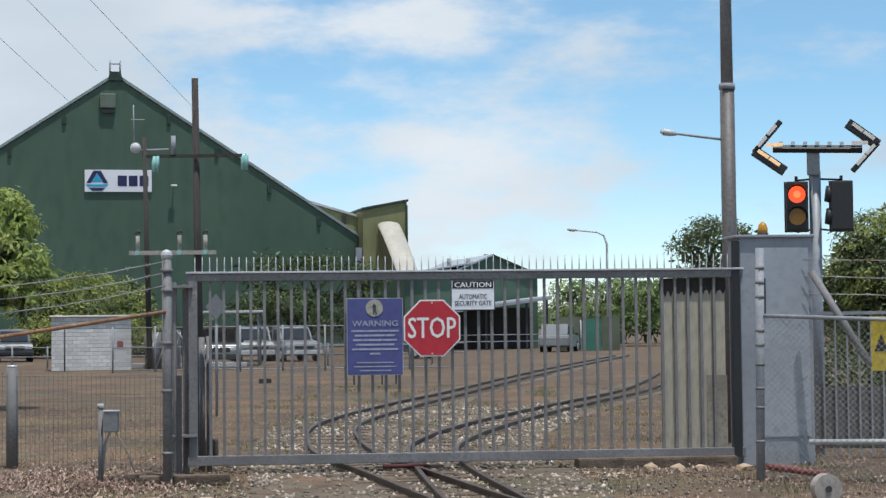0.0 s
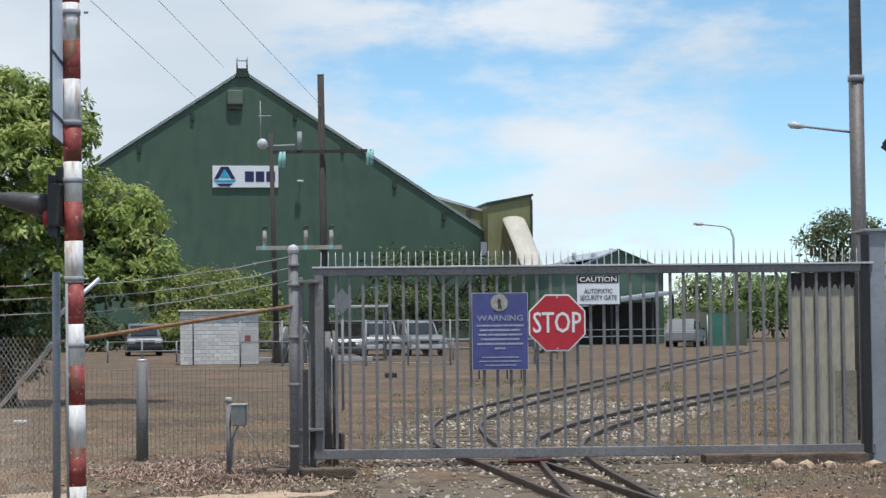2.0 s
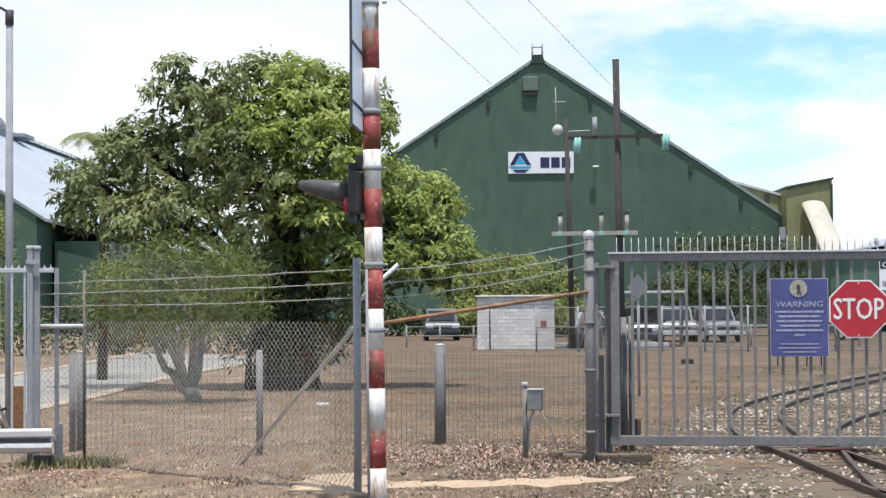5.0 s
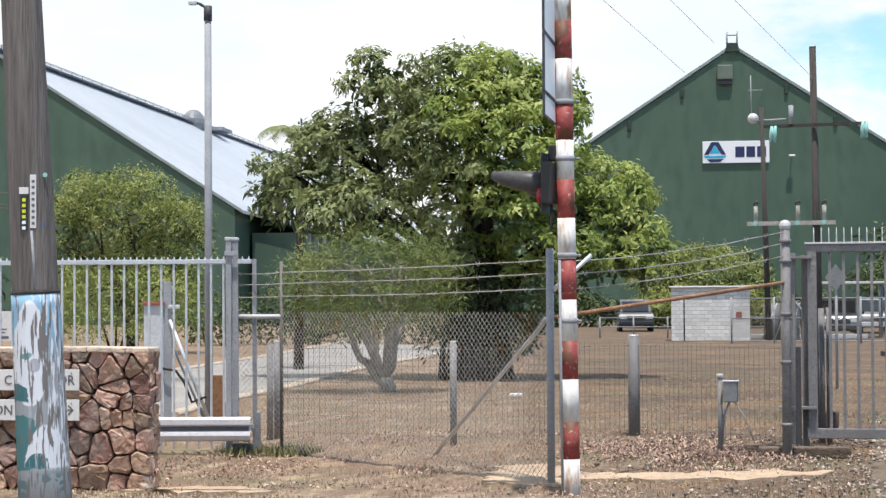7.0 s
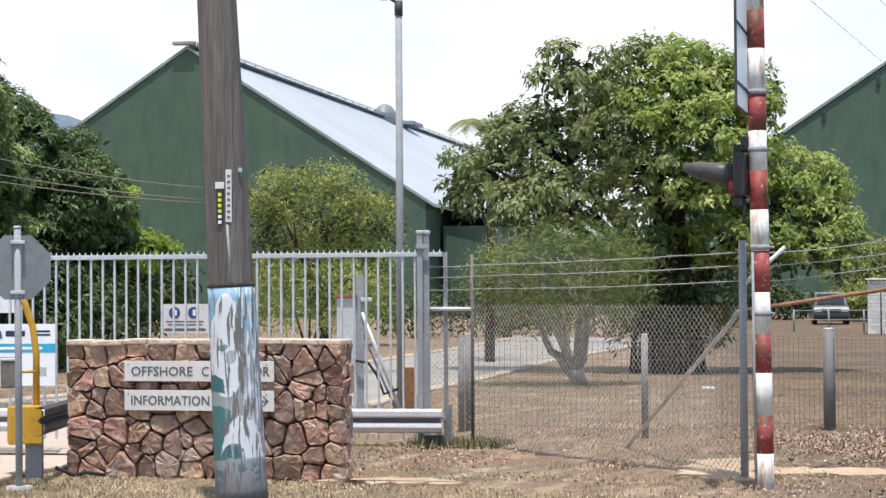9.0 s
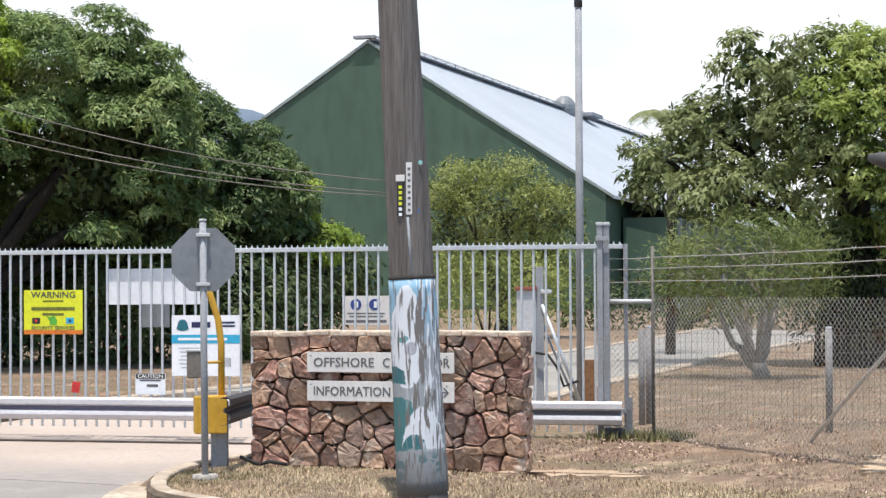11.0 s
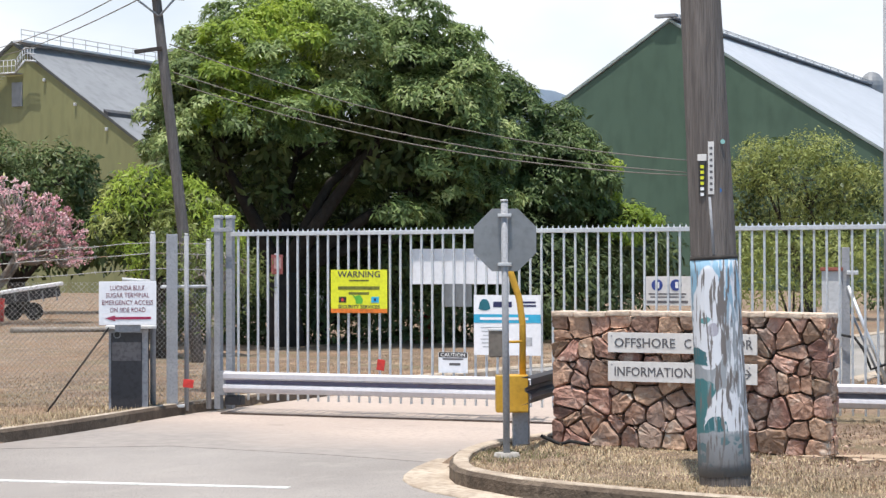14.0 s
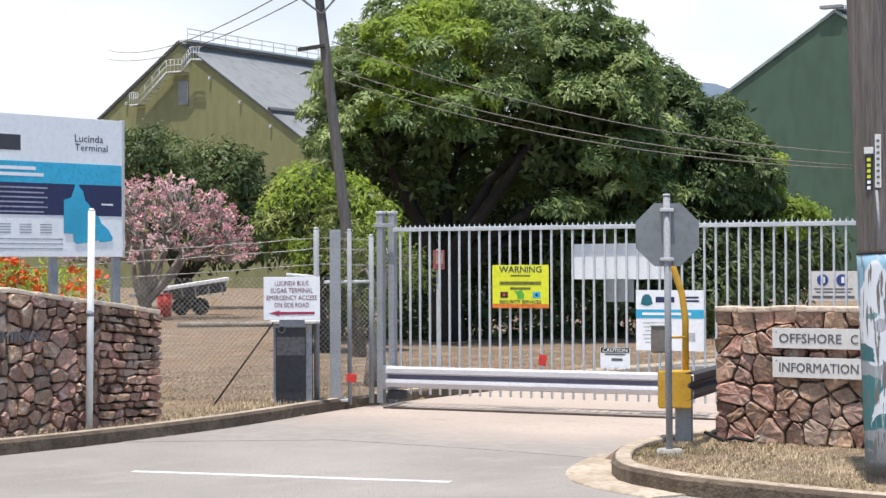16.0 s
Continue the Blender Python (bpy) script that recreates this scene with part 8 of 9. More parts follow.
part("conduit", tube((px0 + 0.0, -pr - 0.002, 2.2), (px0 + 0.03, -pr - 0.004, 1.76), 0.012, n=6), GALV, up)

# ---- leaning power pole with wires ----
lp = thing("power_pole", "leaning grey timber power pole with crossarm", "power pole", (-24.99, 23.05, 0), 47.3)
part("pole", pipe([(0.27, 0, -0.1), (0.0, 0, 2.33), (-0.47, 0, 6.5), (-0.55, 0, 7.2)], [0.115, 0.105, 0.085, 0.08], 12), TIMBER, lp)
part("crossarm", box(-0.62, -0.12, 6.62, 1.3, 0.09, 0.1, 0.01, m=Matrix.Rotation(radians(4), 4, "Y")), TIMBER_DK, lp)
part("strut", tube((-0.95, -0.12, 6.62), (-0.44, -0.1, 6.24), 0.02, n=5), GALV, lp)
part("strut", tube((-0.12, -0.12, 6.58), (-0.42, -0.1, 6.24), 0.02, n=5), GALV, lp)
part("lower_arm", box(-0.62, -0.1, 5.62, 0.5, 0.07, 0.07, 0.01, m=Matrix.Rotation(radians(-9), 4, "Y")), TIMBER_DK, lp)
for x0 in (-1.15, -0.9, -0.32, -0.08):
    part("insulator", tube((x0, -0.12, 6.66), (x0, -0.12, 6.78), 0.03, n=6), CAB_DK, lp)


def wire(name, label, a, b, sag, r=0.012, material=None):
    a, b = Vector(a), Vector(b)
    n = 16
    pts = [a.lerp(b, k / n) - Vector((0, 0, sag * 4 * (k / n) * (1 - k / n))) for k in range(n + 1)]
    return solo(name, pipe([tuple(p) for p in pts], r, 5), material or WIRE_DK, label, "cable", group="overhead cables")

# ---- trees ----
# Root and trunk bark darkened to hold the shade under the crowns.
ROOT = mat("dark bark with shade in colour", (0.038, 0.031, 0.026), (0.025, 0.02, 0.017), 0.9, big=3, fine=14, bump=0.6)

def seen_tree(name, label, base_az, dist, lobes, leaf, lumps=None, bare=(), lean=0.0, back=0.0, **k):
    """Lobes as (right, height, half-width, half-height) in metres across the line of sight, with a matching depth."""
    at = (-dist * math.sin(radians(base_az)), dist * math.cos(radians(base_az)), 0)
    L = [(x, random.uniform(-0.5, 0.5) * w * (0.3 if lean else 1) - lean * (z - 4), z, w, w * 0.95, h) for x, z, w, h in lobes]
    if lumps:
        # The core puts shade-dark leaves into the gaps between the masses.
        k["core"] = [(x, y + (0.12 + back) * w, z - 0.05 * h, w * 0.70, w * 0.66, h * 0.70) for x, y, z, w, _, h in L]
        L = billows(L, *lumps, bare)
    return tree(name, label, at, base_az, L, leaf, **k)


def patch(seed, cut, scale=0.5):
    """Chooses masses by a smooth random field."""
    return lambda x, y, z: noise.noise(Vector((x * scale + seed, y * scale, z * scale))) > cut


seen_tree("fig_tree", "spreading leafy tree with dark rooty trunk on dry grass", 17.66, 40,
          [(0.1, 4.6, 2.15, 1.9), (-3.8, 4.1, 1.3, 1.0), (-2.2, 6.15, 0.72, 1.05), (-2.9, 5.0, 1.2, 0.85), (-0.2, 6.2, 1.45, 0.92), (1.35, 5.75, 1.0, 1.08), (-0.85, 5.1, 1.5, 1.45), (2.6, 3.7, 1.25, 1.05), (2.9, 2.75, 1.2, 0.95), (1.4, 2.75, 1.5, 0.95), (-0.4, 2.6, 1.3, 0.8), (-2.4, 3.6, 1.4, 0.9)],
          FIG_DULL, twigs=24, count=13, reach=0.09, size=0.16, trunk=0.42, trunk_height=1.5, slim=0.40, droop=0.45, bark=ROOT, limbs=9, lumps=(0.28, 0.78, 1.1), rough=0.35,
          second=(FIG, "bright yellow-green leaves", lambda x, y, z: x > -0.8 + 0.5 * noise.noise(Vector((x, z, 4.0))) and noise.noise(Vector((x * 0.8, y * 0.8 + 3, z * 0.8))) > -0.32))
seen_tree("mango_tree", "huge dense mango tree with dark drooping foliage", 44.25, 41,
          [(0.45, 4.6, 3.3, 2.95), (-1.95, 5.1, 1.1, 1.7), (2.6, 4.95, 2.1, 2.45), (3.3, 6.0, 1.05, 1.1), (3.9, 4.0, 1.4, 1.9), (2.5, 2.5, 2.0, 0.95), (3.9, 2.5, 1.3, 1.1), (-2.2, 3.5, 0.9, 0.75)],
          MANGO, twigs=42, count=15, reach=0.075, size=0.155, slim=0.30, droop=0.4, lean=0.55, trunk=0.36, bark=ROOT, trunk_height=1.6, limbs=7, forks=5, lumps=(0.42, 1.15, 1.0), rough=0.10, back=0.6, under=-0.15, deep=0.7,
          bare=[(-1.7, 2.3, 0.9, 4.3), (1.0, 2.9, 3.1, 5.0)],
          second=(LIME, "bright lime-green new growth", lambda x, y, z: z > 4.6 and x < 0.9 and (z > 6.9 or noise.noise(Vector((x * 0.7, y * 0.7, z * 0.7 + 2))) > 0.1)))
seen_tree("mango_tree", "dark rounded mango tree beside the bigger one", 36.32, 45,
          [(-1.7, 4.6, 1.9, 2.1), (0.1, 3.9, 1.8, 1.7), (-0.82, 2.3, 1.77, 1.09), (1.25, 2.7, 1.5, 1.1)],
          MANGO_DK, twigs=42, count=15, reach=0.075, size=0.15, slim=0.30, droop=0.4, lean=0.55, trunk=0.35, bark=ROOT, trunk_height=1.3, lumps=(0.42, 0.95, 0.93), rough=0.10, under=-0.25, deep=0.55,
          second=(LIME, "bright lime-green new growth", lambda x, y, z: x > 1.3 and noise.noise(Vector((x, y, z))) > -0.1))
seen_tree("young_mango_tree", "bright green young mango tree behind the fence", 48.06, 36,
          [(-0.38, 3.02, 0.71, 0.65), (-0.65, 2.42, 0.65, 0.65), (0.54, 2.64, 0.82, 0.82), (0.3, 1.99, 0.95, 0.7), (0.98, 2.1, 0.71, 0.76)],
          LIME, twigs=60, count=7, reach=0.10, size=0.13, droop=0.75, slim=0.28, trunk=0.18, lumps=(0.24, 0.5, 1.0), rough=0.25, back=0.2,
          second=(OLIVE_LEAF, "duller older leaves", patch(3.0, 0.05, 1.1)))
seen_tree("shade_tree", "dark green rounded tree before the olive shed", 52.18, 75,
          [(-1.82, 5.95, 2.4, 1.36), (-3.41, 5.6, 2.04, 1.36), (1.36, 5.35, 1.9, 1.4), (0.0, 4.4, 3.18, 1.93), (3.1, 4.3, 1.7, 1.3), (-1.82, 3.26, 3.41, 1.82), (1.9, 2.7, 2.6, 1.59)],
          SHADE_LEAF, twigs=9, count=8, reach=0.22, size=0.26, slim=0.32, trunk=0.4, lumps=(0.6, 1.2, 0.98), rough=0.14)
seen_tree("acacia_tree", "light green shrubby tree behind the gate", 28.30, 62,
          [(-0.19, 4.65, 2.06, 1.26), (-1.6, 4.84, 0.94, 1.13), (1.41, 4.18, 1.31, 0.99), (-1.78, 3.53, 0.94, 0.94), (0.38, 3.34, 2.16, 0.94), (-0.94, 2.4, 1.78, 1.03), (1.13, 2.31, 1.41, 1.03)],
          OLIVE_LEAF, twigs=22, count=8, reach=0.2, size=0.15, trunk=0.2, lumps=(0.26, 0.85, 1.2), rough=0.45, loose=0.6, deep=0.5)
seen_tree("wattle_bush", "wispy grey-green bush with twisted pale trunk", 20.6, 34.2,
          [(-0.34, 2.28, 1.11, 0.53), (0.3, 2.38, 0.85, 0.48), (-1.19, 2.01, 0.64, 0.48), (0.72, 1.85, 0.64, 0.48), (-0.76, 1.59, 0.74, 0.42), (-0.13, 1.69, 0.95, 0.42)],
          WISPY, twigs=75, count=9, reach=0.22, size=0.15, trunk=0.13, slim=0.13, bark=PALE_BARK, trunk_height=0.28, limbs=6, forks=9, droop=0.1, category="bush", under=-0.9, rough=0.45, loose=0.9)
seen_tree("low_bush", "yellow-green bush before the green shed", 10.77, 112,
          [(-0.68, 3.48, 3.05, 1.53), (2.03, 3.14, 2.03, 1.36), (-2.37, 2.8, 2.37, 1.36), (0.0, 1.45, 4.07, 1.7)],
          OLIVE_LEAF, twigs=7, count=8, reach=0.3, size=0.28, trunk=0.2, category="bush", lumps=(0.7, 1.3, 0.95), rough=0.3, loose=0.6)
seen_tree("dark_tree", "dark rounded tree at the foot of the shed", 4.40, 112,
          [(-2.03, 4.7, 1.7, 1.29), (1.02, 4.94, 2.37, 1.02), (3.56, 4.43, 1.7, 1.22), (-0.34, 2.57, 3.73, 1.53), (3.05, 2.23, 2.71, 1.7)],
          SHADY, twigs=7, count=8, reach=0.3, size=0.28, trunk=0.3, lumps=(0.7, 1.3, 0.98), rough=0.25)
seen_tree("roadside_tree", "olive-leaved tree beyond the railway gate", -8.29, 60,
          [(0.0, 4.32, 1.09, 0.65), (0.64, 4.05, 0.73, 0.65), (-0.73, 3.96, 0.73, 0.54), (0.09, 3.23, 1.09, 0.73)],
          GREY_LEAF, twigs=26, count=8, reach=0.18, size=0.15, trunk=0.2, trunk_height=1.6, lumps=(0.25, 0.5, 0.98), rough=0.4, loose=0.6)
seen_tree("roadside_tree", "leafy tree behind the gate signal", -13.22, 44,
          [(-0.15, 3.45, 0.9, 0.75), (0.75, 3.5, 1.1, 0.85), (-0.6, 2.8, 0.7, 0.8), (0.2, 2.5, 1.3, 0.9), (-0.2, 1.5, 1.2, 0.9), (1.2, 1.6, 1.2, 1.0), (1.7, 2.9, 1.0, 0.9)],
          GREY_LEAF, twigs=60, count=8, reach=0.14, size=0.12, trunk=0.25, lumps=(0.25, 0.5, 0.98), rough=0.3,
          second=(OLIVE_LEAF, "yellow-green leaf sprays", patch(8.0, 0.1, 1.2)))
seen_tree("scrub", "sunlit green scrub beyond the tracks", -4.78, 138,
          [(-1.67, 3.82, 2.09, 1.25), (1.67, 3.61, 2.72, 1.5), (4.18, 3.4, 2.3, 1.67), (0.0, 1.94, 5.01, 1.67)],
          MANGO, twigs=6, count=8, reach=0.35, size=0.32, trunk=0.3, lumps=(0.8, 1.4, 0.95), rough=0.3)
seen_tree("scrub", "dark green scrub at the end of the tracks", -7.18, 155,
          [(-3.28, 2.6, 3.75, 2.6), (0.47, 2.8, 4.22, 2.9), (4.69, 2.9, 4.22, 3.2), (10.32, 2.8, 5.63, 3.5), (15.96, 2.6, 5.63, 3.5)],
          SHADY, twigs=4, count=8, reach=0.45, size=0.42, trunk=0.3, lumps=(1.1, 1.9, 0.98), rough=0.25)
# Low shrubs added to darken the ground behind the fence.
seen_tree("hedge_shrub", "added dark low shrubs behind the weldmesh fence", -13.0, 29,
          [(-0.9, 0.5, 0.8, 0.6), (0.2, 0.6, 1.0, 0.75), (1.4, 0.65, 1.1, 0.8), (2.4, 0.6, 1.0, 0.7)],
          SHADY, twigs=50, count=8, reach=0.16, size=0.13, slim=0.3, trunk=0.06, trunk_height=0.3, category="bush", under=-0.8, rough=0.4, loose=0.8)
seen_tree("hedge_shrub", "light shrubs behind the gate bars", 28.81, 40,
          [(-0.61, 1.95, 0.85, 0.44), (0.24, 1.77, 0.85, 0.48), (1.03, 1.83, 0.67, 0.46), (0.12, 1.29, 1.33, 0.42)],
          OLIVE_LEAF, twigs=60, count=8, reach=0.16, size=0.13, slim=0.22, trunk=0.06, trunk_height=0.4, category="bush", under=-0.8, rough=0.5, loose=0.8)
seen_tree("sapling", "sparse pale sapling by the gate post", 46.59, 25.5,
          [(-0.12, 1.81, 0.25, 0.23), (0.27, 1.66, 0.31, 0.28), (0.54, 1.58, 0.22, 0.23), (-0.19, 1.5, 0.2, 0.28), (0.1, 1.15, 0.22, 0.25)],
          WISPY, twigs=130, count=7, reach=0.16, size=0.10, slim=0.2, trunk=0.09, bark=PALE_BARK, trunk_height=1.2, category="bush", under=-0.9, rough=0.6, loose=0.9)
seen_tree("far_trees", "dark trees on the far side of the car park", 13.34, 118,
          [(-1.79, 0.72, 2.14, 1.43), (1.79, 0.36, 2.86, 1.25), (5.0, 0.72, 2.14, 1.43), (-4.29, 0.72, 2.14, 1.43), (8.22, 0.72, 2.5, 1.43), (11.79, 0.72, 2.5, 1.43), (-3.57, 2.15, 1.79, 1.43)],
          SHADY, twigs=7, count=8, reach=0.35, size=0.32, trunk=0.25, lumps=(0.8, 1.4, 0.95), rough=0.3)
# Backing row added in dark leaves so the mango's hollow reads as shade.
seen_tree("shadowed_tree", "dark tree row added for shade behind the mango tree", 40.61, 64,
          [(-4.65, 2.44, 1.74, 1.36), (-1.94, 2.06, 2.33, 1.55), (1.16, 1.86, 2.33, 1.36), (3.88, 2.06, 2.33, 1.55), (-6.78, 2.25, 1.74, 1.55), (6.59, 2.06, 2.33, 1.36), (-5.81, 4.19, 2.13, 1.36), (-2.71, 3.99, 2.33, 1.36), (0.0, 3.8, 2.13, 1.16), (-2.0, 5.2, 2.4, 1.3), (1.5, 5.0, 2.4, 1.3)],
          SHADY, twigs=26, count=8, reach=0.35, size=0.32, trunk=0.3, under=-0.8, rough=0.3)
seen_tree("far_shrubs", "dark shrubs beyond the inner road", 22.68, 74,
          [(-3.58, 0.89, 1.57, 0.9), (-1.34, 1.07, 1.34, 1.08), (0.67, 0.89, 1.34, 0.9), (2.91, 0.84, 1.34, 0.81), (4.7, 0.84, 1.34, 0.81)],
          SHADY, twigs=14, count=8, reach=0.3, size=0.24, trunk=0.1, trunk_height=0.4, under=-0.8, rough=0.3, category="bush")
# Dark shrubs added to carry the shade under the crowns to the ground.
seen_tree("understory_shrub", "dark shrubs added for the shade under the mango trees", 43.03, 43.5,
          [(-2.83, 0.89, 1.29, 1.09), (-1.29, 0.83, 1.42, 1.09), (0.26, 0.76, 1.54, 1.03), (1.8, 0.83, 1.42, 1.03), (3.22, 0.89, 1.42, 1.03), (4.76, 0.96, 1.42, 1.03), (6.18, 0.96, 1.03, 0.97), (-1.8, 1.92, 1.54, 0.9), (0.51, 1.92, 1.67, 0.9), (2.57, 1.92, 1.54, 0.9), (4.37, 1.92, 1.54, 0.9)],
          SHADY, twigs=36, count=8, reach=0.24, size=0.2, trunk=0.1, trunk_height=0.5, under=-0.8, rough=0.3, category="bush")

# twisted stump under the wispy bush
st_w = thing("bush_stump", "twisted grey stump with stubby limbs under the bush", "stump", (-12.1, 32.05, 0), 20.5)
part("stump", pipe([(0.12, 0, -0.05), (0.05, 0, 0.18), (-0.12, 0.02, 0.36), (-0.26, 0, 0.55)], [0.17, 0.15, 0.13, 0.09], 10), PALE_BARK, st_w)
part("limb", pipe([(0.02, 0, 0.25), (0.16, 0.02, 0.5), (0.22, 0, 0.85), (0.42, 0.05, 1.35)], [0.10, 0.09, 0.06, 0.03], 8), PALE_BARK, st_w)
part("limb", pipe([(-0.22, 0, 0.5), (-0.42, 0.02, 0.62), (-0.62, 0, 1.1), (-0.95, 0.05, 1.6)], [0.08, 0.07, 0.05, 0.03], 8), PALE_BARK, st_w)
part("limb", pipe([(-0.2, 0, 0.5), (-0.1, 0.08, 0.8), (-0.2, 0.1, 1.4)], [0.07, 0.05, 0.03], 8), PALE_BARK, st_w)

# hanging roots round the spreading tree's trunk
roots = thing("root_mass", "dark tangle of hanging roots round the trunk", "roots", (-12.05, 37.6, 0), 17.7)
for k in range(34):
    a, rr = 2.399 * k, 0.25 + 0.85 * (k / 34) ** 0.6
    x0, y0 = 0.8 * rr * math.cos(a), 0.7 * rr * math.sin(a)
    bm = pipe([(x0, y0, -0.05), (x0 * 0.95 + random.uniform(-0.08, 0.08), y0 * 0.9, 0.6), (x0 * 0.8 + random.uniform(-0.1, 0.1), y0 * 0.75, 1.3), (x0 * 0.6, y0 * 0.5, 2.3)], [0.07, 0.05, 0.05, 0.06], 6)
    part("root", bm, ROOT, roots)
# Leaves whose dark colour holds the shade around the trunk.
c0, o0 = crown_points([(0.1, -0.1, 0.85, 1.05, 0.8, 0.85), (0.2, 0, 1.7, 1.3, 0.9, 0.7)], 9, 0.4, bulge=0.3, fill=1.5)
part("hanging_leaves", leaves("hanging_leaves", c0, o0, 12, 0.20, 0.15, SHADY, 0.7, 0.3), SHADY, roots, "shade-dark leaves among the roots")

# tree in pink blossom: forking bare limbs with flower heads
fg = thing("frangipani", "frangipani tree in pink blossom with bare grey limbs", "tree", (-48.58, 36.04, 0), 52)


def bough(bm, a, b, r0, r1, lift=0.12):
    """A limb that leaves a outwards and turns up into b, with a slight kink."""
    a, b = Vector(a), Vector(b)
    n = (b - a).length
    wob = Vector((random.uniform(-1, 1), random.uniform(-1, 1), random.uniform(-0.3, 0.3))) * 0.07 * n
    m1 = a.lerp(b, 0.38) + wob - Vector((0, 0, lift * n))
    m2 = a.lerp(b, 0.75) - wob * 0.6 - Vector((0, 0, lift * 0.7 * n))
    pipe([tuple(a), tuple(m1), tuple(m2), tuple(b)], [r0, r0 * 0.7 + r1 * 0.3, r0 * 0.3 + r1 * 0.7, r1], 6, bm)


def dome(n, shrink, low):
    """Evenly spread places on the crown's dome."""
    out = []
    for k in range(n):
        w = 1 - (k + 0.5) / n * (1 - low)
        a = 2.39996 * k + random.uniform(-0.3, 0.3)
        q = math.sqrt(max(0.0, 1 - w * w))
        f = shrink * random.uniform(0.86, 1.05)
        out.append(Vector((0.35 + 3.15 * f * q * math.cos(a), 2.5 * f * q * math.sin(a), 1.95 + 2.5 * f * w)))
    return out


tips = dome(330, 1.0, -0.06) + dome(90, 0.76, 0.05)
forks = dome(64, 0.72, 0.0)
knees = dome(9, 0.36, 0.0)
limb_mesh = [B() for _ in knees]
knee_of = []
for k, q in enumerate(knees):
    bough(limb_mesh[k], (0.1 * math.cos(k), 0.1 * math.sin(k), 0.4), q, 0.13, 0.085, 0.05)
for q in forks:
    k = min(range(len(knees)), key=lambda j: (knees[j] - q).length)
    knee_of.append(k)
    bough(limb_mesh[k], knees[k], q, 0.06, 0.038)
for q in tips:
    f = min(range(len(forks)), key=lambda j: (forks[j] - q).length + random.uniform(0, 0.3))
    bough(limb_mesh[knee_of[f]], forks[f], q, 0.030, 0.019, 0.2)
for bm in limb_mesh:
    part("limb", bm, PALE_BARK, fg)
part("trunk", pipe([(0, 0, -0.1), (0.02, 0, 0.2), (0, 0, 0.5)], [0.26, 0.21, 0.18], 10), PALE_BARK, fg)
heads = np.array([tuple(q) for q in tips if random.random() < 0.9])
rise = np.tile(np.array([0, 0, 1.0]), (len(heads), 1))
tagged(part("blossom", leaves("blossom", heads + np.array([0, 0, 0.01]), rise, 26, 0.125, 0.09, PINK, 0.15, 0.8, 0.75), PINK, fg), kind="stuff")
green = heads[::4]
part("foliage", leaves("foliage", green, rise[::4], 3, 0.14, 0.2, OLIVE_LEAF, 0.3, 0.3), OLIVE_LEAF, fg)
rd = thing("flowering_shrub", "leafy shrub with scarlet flower clusters behind the board", "bush", (-19.6, 12.6, 0), 56)
c0, o0 = crown_points([(-0.6, 0, 1.25, 1.3, 0.7, 0.5), (0.4, 0.2, 1.15, 0.8, 0.6, 0.4)], 8, 0.3, bulge=0.3)
part("crown", leaves("crown", c0, o0, 16, 0.18, 0.10, LIME, 0.3, 0.3), LIME, rd)
sel = c0[::4]
tagged(part("blossom", leaves("blossom", sel + np.array([0, 0, 0.08]), o0[::4], 22, 0.13, 0.08, RED_BLOOM, 0.0, 0.8), RED_BLOOM, rd), kind="stuff")
bm = B()
for k in range(7):
    tube((0, 0, 0), (-1.4 + 0.4 * k, random.uniform(-0.3, 0.3), 1.1), 0.03, 0.012, 5, bm)
part("stems", bm, BARK, rd)

# palm fronds beside the fig tree
pm = thing("palm", "small palm with feathery fronds behind the leafy tree", "palm", (-18.16, 42.26, 0), 23)
part("trunk", pipe([(0, 0, -0.1), (0.05, 0, 2.8), (0.0, 0, 5.7)], [0.13, 0.10, 0.08], 8), BARK, pm)
for k in range(11):
    a = 2 * math.pi * k / 11
    spine = [Vector((math.cos(a) * u * 1.0, math.sin(a) * u * 1.0, 5.7 + 1.05 * u - 1.0 * u * u)) for u in [j / 9 for j in range(10)]]
    bm = pipe([tuple(p) for p in spine], [0.02 - 0.0015 * j for j in range(10)], 4)
    for p, q in zip(spine, spine[1:]):
        d = (q - p).normalized()
        s = d.cross(Vector((0, 0, 1))).normalized()
        for j in range(3):
            m0 = p.lerp(q, j / 3)
            for sg in (1, -1):
                tip = m0 + s * sg * 0.30 + d * 0.18 - Vector((0, 0, 0.12))
                vs = [bm.verts.new(m0), bm.verts.new(m0 + d * 0.035), bm.verts.new(tip)]
                bm.faces.new(vs)
    part("frond", bm, FIG_DULL, pm)

# overhead cables
PALE_WIRE = mat("weathered aluminium cable", (0.62, 0.64, 0.66), None, 0.6)
wire("cable", "thin service cable before the mango tree", (-25.3, 23.0, 5.77), (-16.4, 26.31, 3.45), 0.35, 0.010)
wire("cable", "thin service cable before the mango tree", (-25.2, 23.0, 5.25), (-16.4, 26.31, 3.25), 0.30, 0.010)
wire("cable", "thin service cable before the mango tree", (-25.2, 23.0, 5.07), (-16.4, 26.31, 3.2), 0.32, 0.010)
wire("cable", "power cable running to the olive shed", (-25.6, 22.4, 6.75), (-70, 50, 11.5), 0.5, 0.012)
wire("cable", "power cable running to the olive shed", (-25.3, 22.7, 6.72), (-70, 50, 11.1), 0.5, 0.012)
wire("cable", "power cable high above the yard", (-17.1, 53.3, 14.2), (-28.97, 144.1, 19.42), 0.0, 0.016, PALE_WIRE)
wire("cable", "power cable high above the yard", (-15.6, 53.7, 15.0), (-26.76, 144.5, 21.75), 0.0, 0.016, PALE_WIRE)
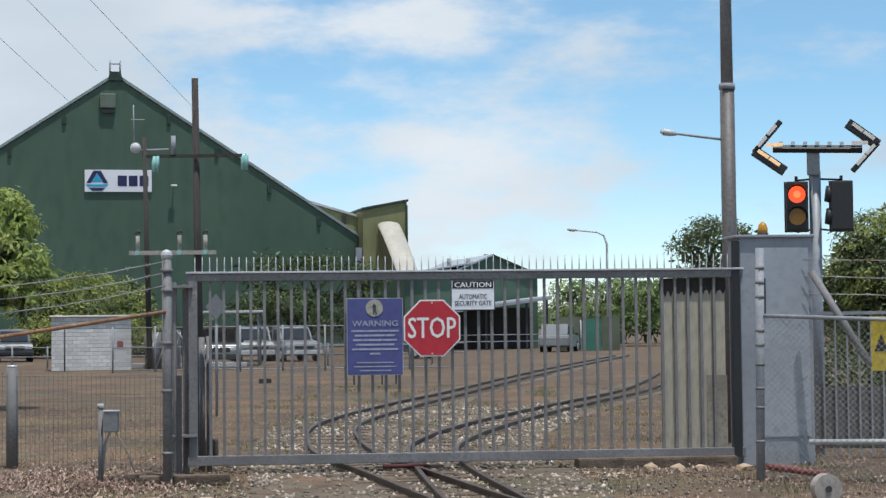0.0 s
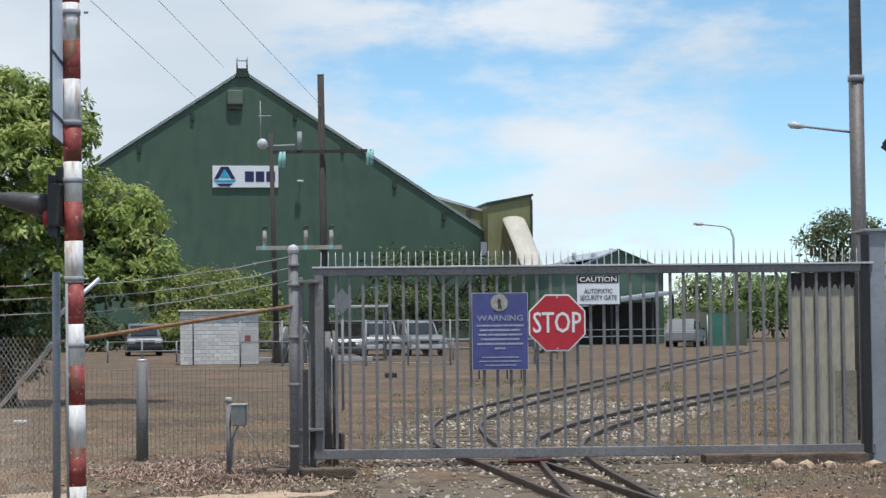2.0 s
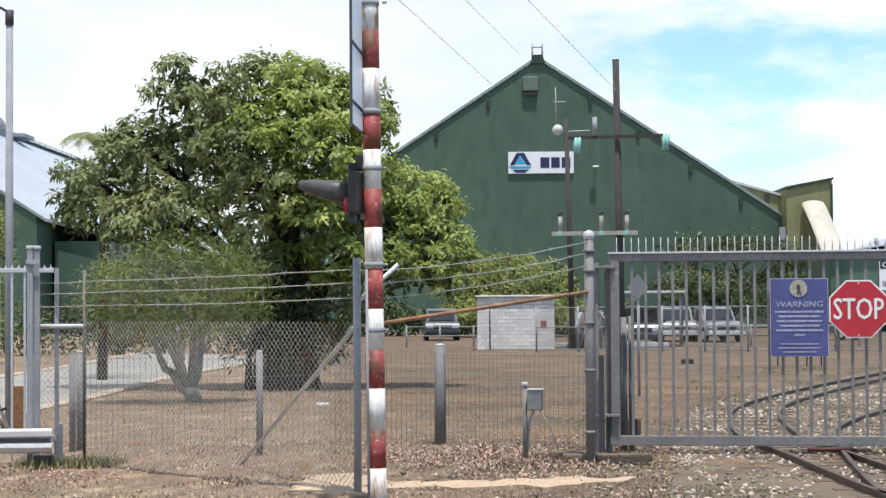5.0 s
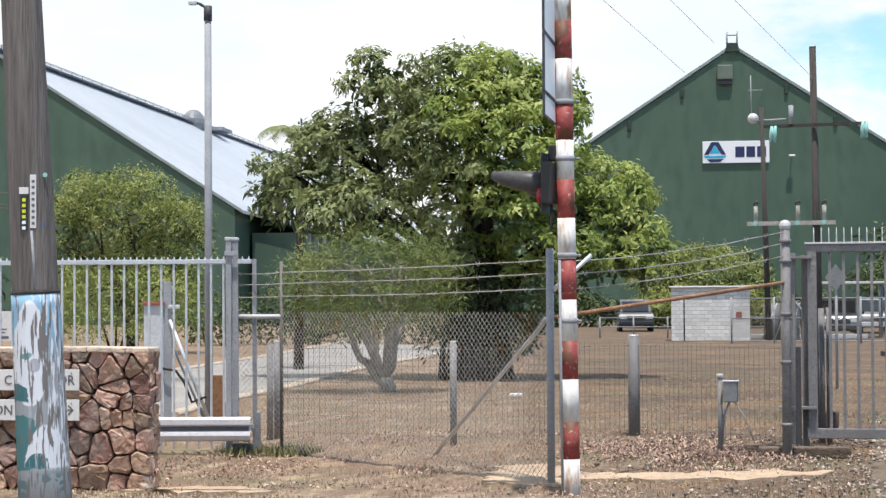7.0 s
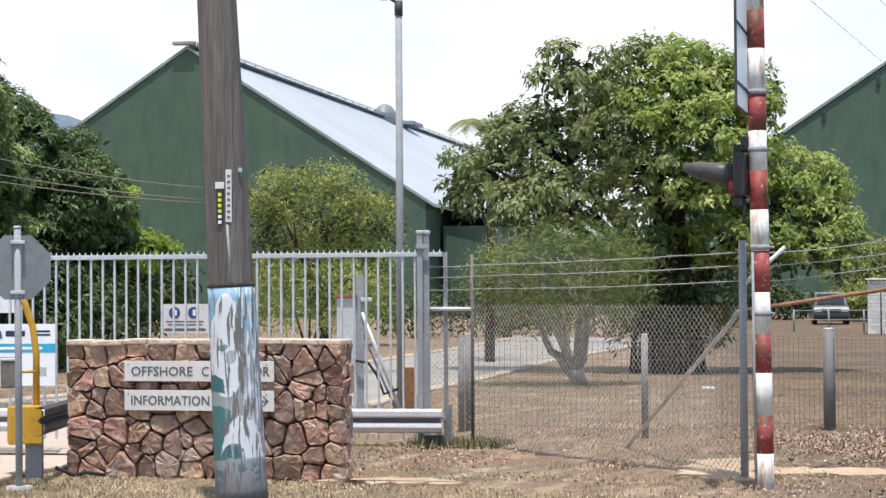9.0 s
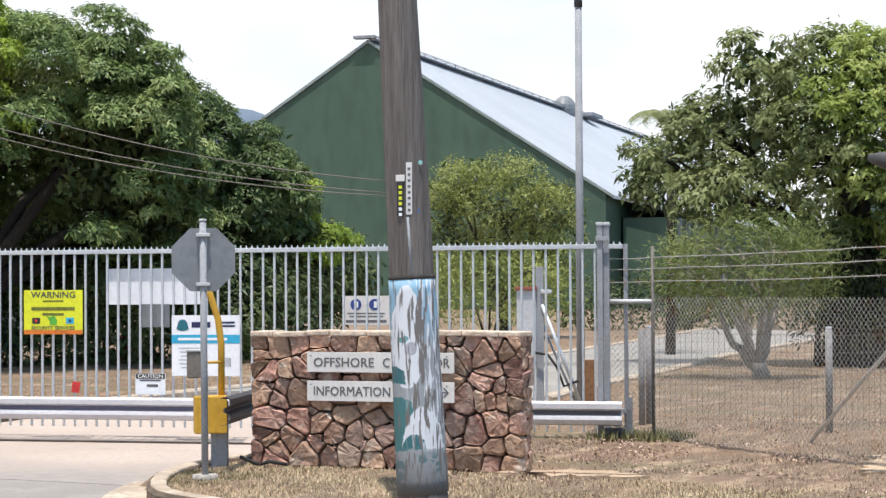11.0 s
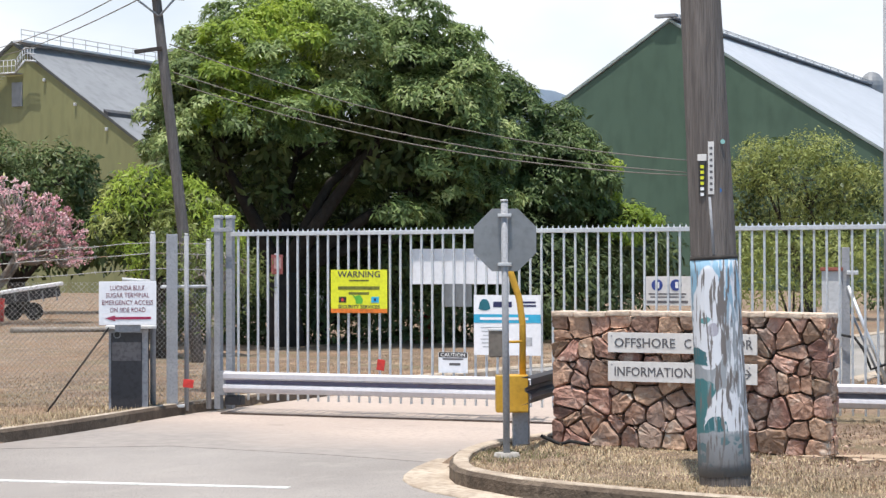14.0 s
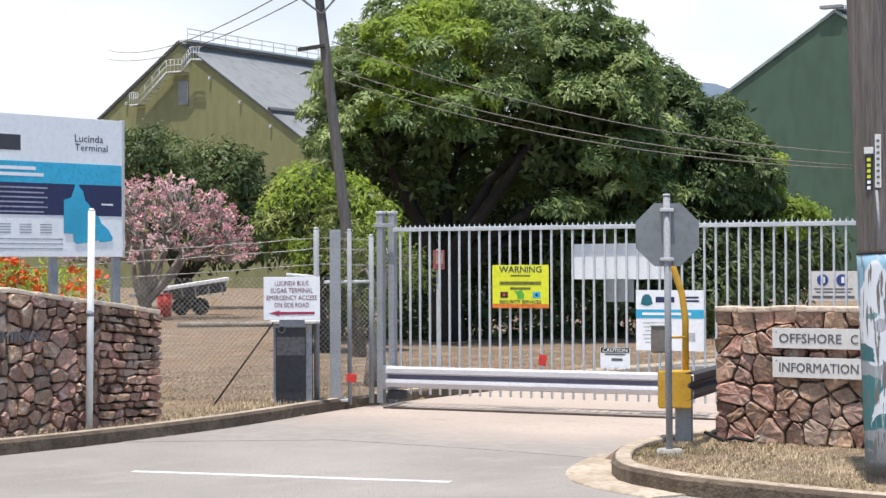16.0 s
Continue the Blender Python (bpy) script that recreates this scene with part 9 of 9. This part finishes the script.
wire("cable", "power cable high above the yard", (-2.9, 13.7, 4.42), (-3.55, 26.85, 4.8), 0.0, 0.003, PALE_WIRE)

# clutter on the grass beyond the road gate
tb = thing("flat_trailer", "low pale flat trailer tipped on the shaded grass", "trailer", (-51.2, 39.9, 0), 55)
TIP = Matrix.Translation((0, 0, 1.06)) @ Matrix.Rotation(radians(-8.5), 4, "Y") @ Matrix.Translation((0, 0, -1.06))
part("deck", box(0, 0, 1.06, 2.3, 1.3, 0.12, 0.02, m=TIP), SIGN_WHITE, tb)
part("chassis", box(0, 0, 0.82, 2.1, 1.1, 0.34, 0.02, m=TIP), CAB_DK, tb)
for k in range(5):
    part("rib", box(-0.92 + 0.46 * k, -0.57, 0.82, 0.05, 0.04, 0.36, m=TIP), GALV, tb)
for e in (-1, 1):
    wh = part("wheel", tube((e * 0.34, -0.46, 0.3), (e * 0.34, -0.28, 0.3), 0.3, n=16), RUBBER, tb)
    part("rim", tube((e * 0.34, -0.47, 0.3), (e * 0.34, -0.45, 0.3), 0.13, n=14), CAB_DK, wh)
part("drawbar", box(-1.5, 0, 0.68, 1.1, 0.1, 0.1), GALV, tb)
for x0, y0, l0, tn in ((-33.5, 33.6, 2.2, 44), (-29.4, 34.8, 2.4, 40), (-39.5, 33.2, 4.5, 50)):
    lg = thing("log_barrier", "low weathered log on the dry grass", "log", (x0, y0, 0), tn, group="logs on the grass")
    part("log", tube((-l0 / 2, 0, 0.07), (l0 / 2, 0, 0.07), 0.08, 0.07, 12), PALE_BARK, lg)
car("white utility in the shade of the mango tree", (-44.0, 44.5, 0), 120, CAR_WHITE, "ute")
bn = thing("red_bin", "small red bin on the grass", "bin", (-28.6, 34.2, 0), 40)
part("body", tube((0, 0, 0.02), (0, 0, 0.55), 0.16, 0.19, 14), BRIGHT_RED, bn)
part("rim", tube((0, 0, 0.53), (0, 0, 0.57), 0.2, n=14), BRIGHT_RED, bn)
bn = thing("red_bin", "small red bin by the trailer", "bin", (-49.6, 37.6, 0), 40)
part("body", tube((0, 0, 0.02), (0, 0, 0.75), 0.22, 0.25, 14), BRIGHT_RED, bn)
part("rim", tube((0, 0, 0.73), (0, 0, 0.78), 0.26, n=14), BRIGHT_RED, bn)
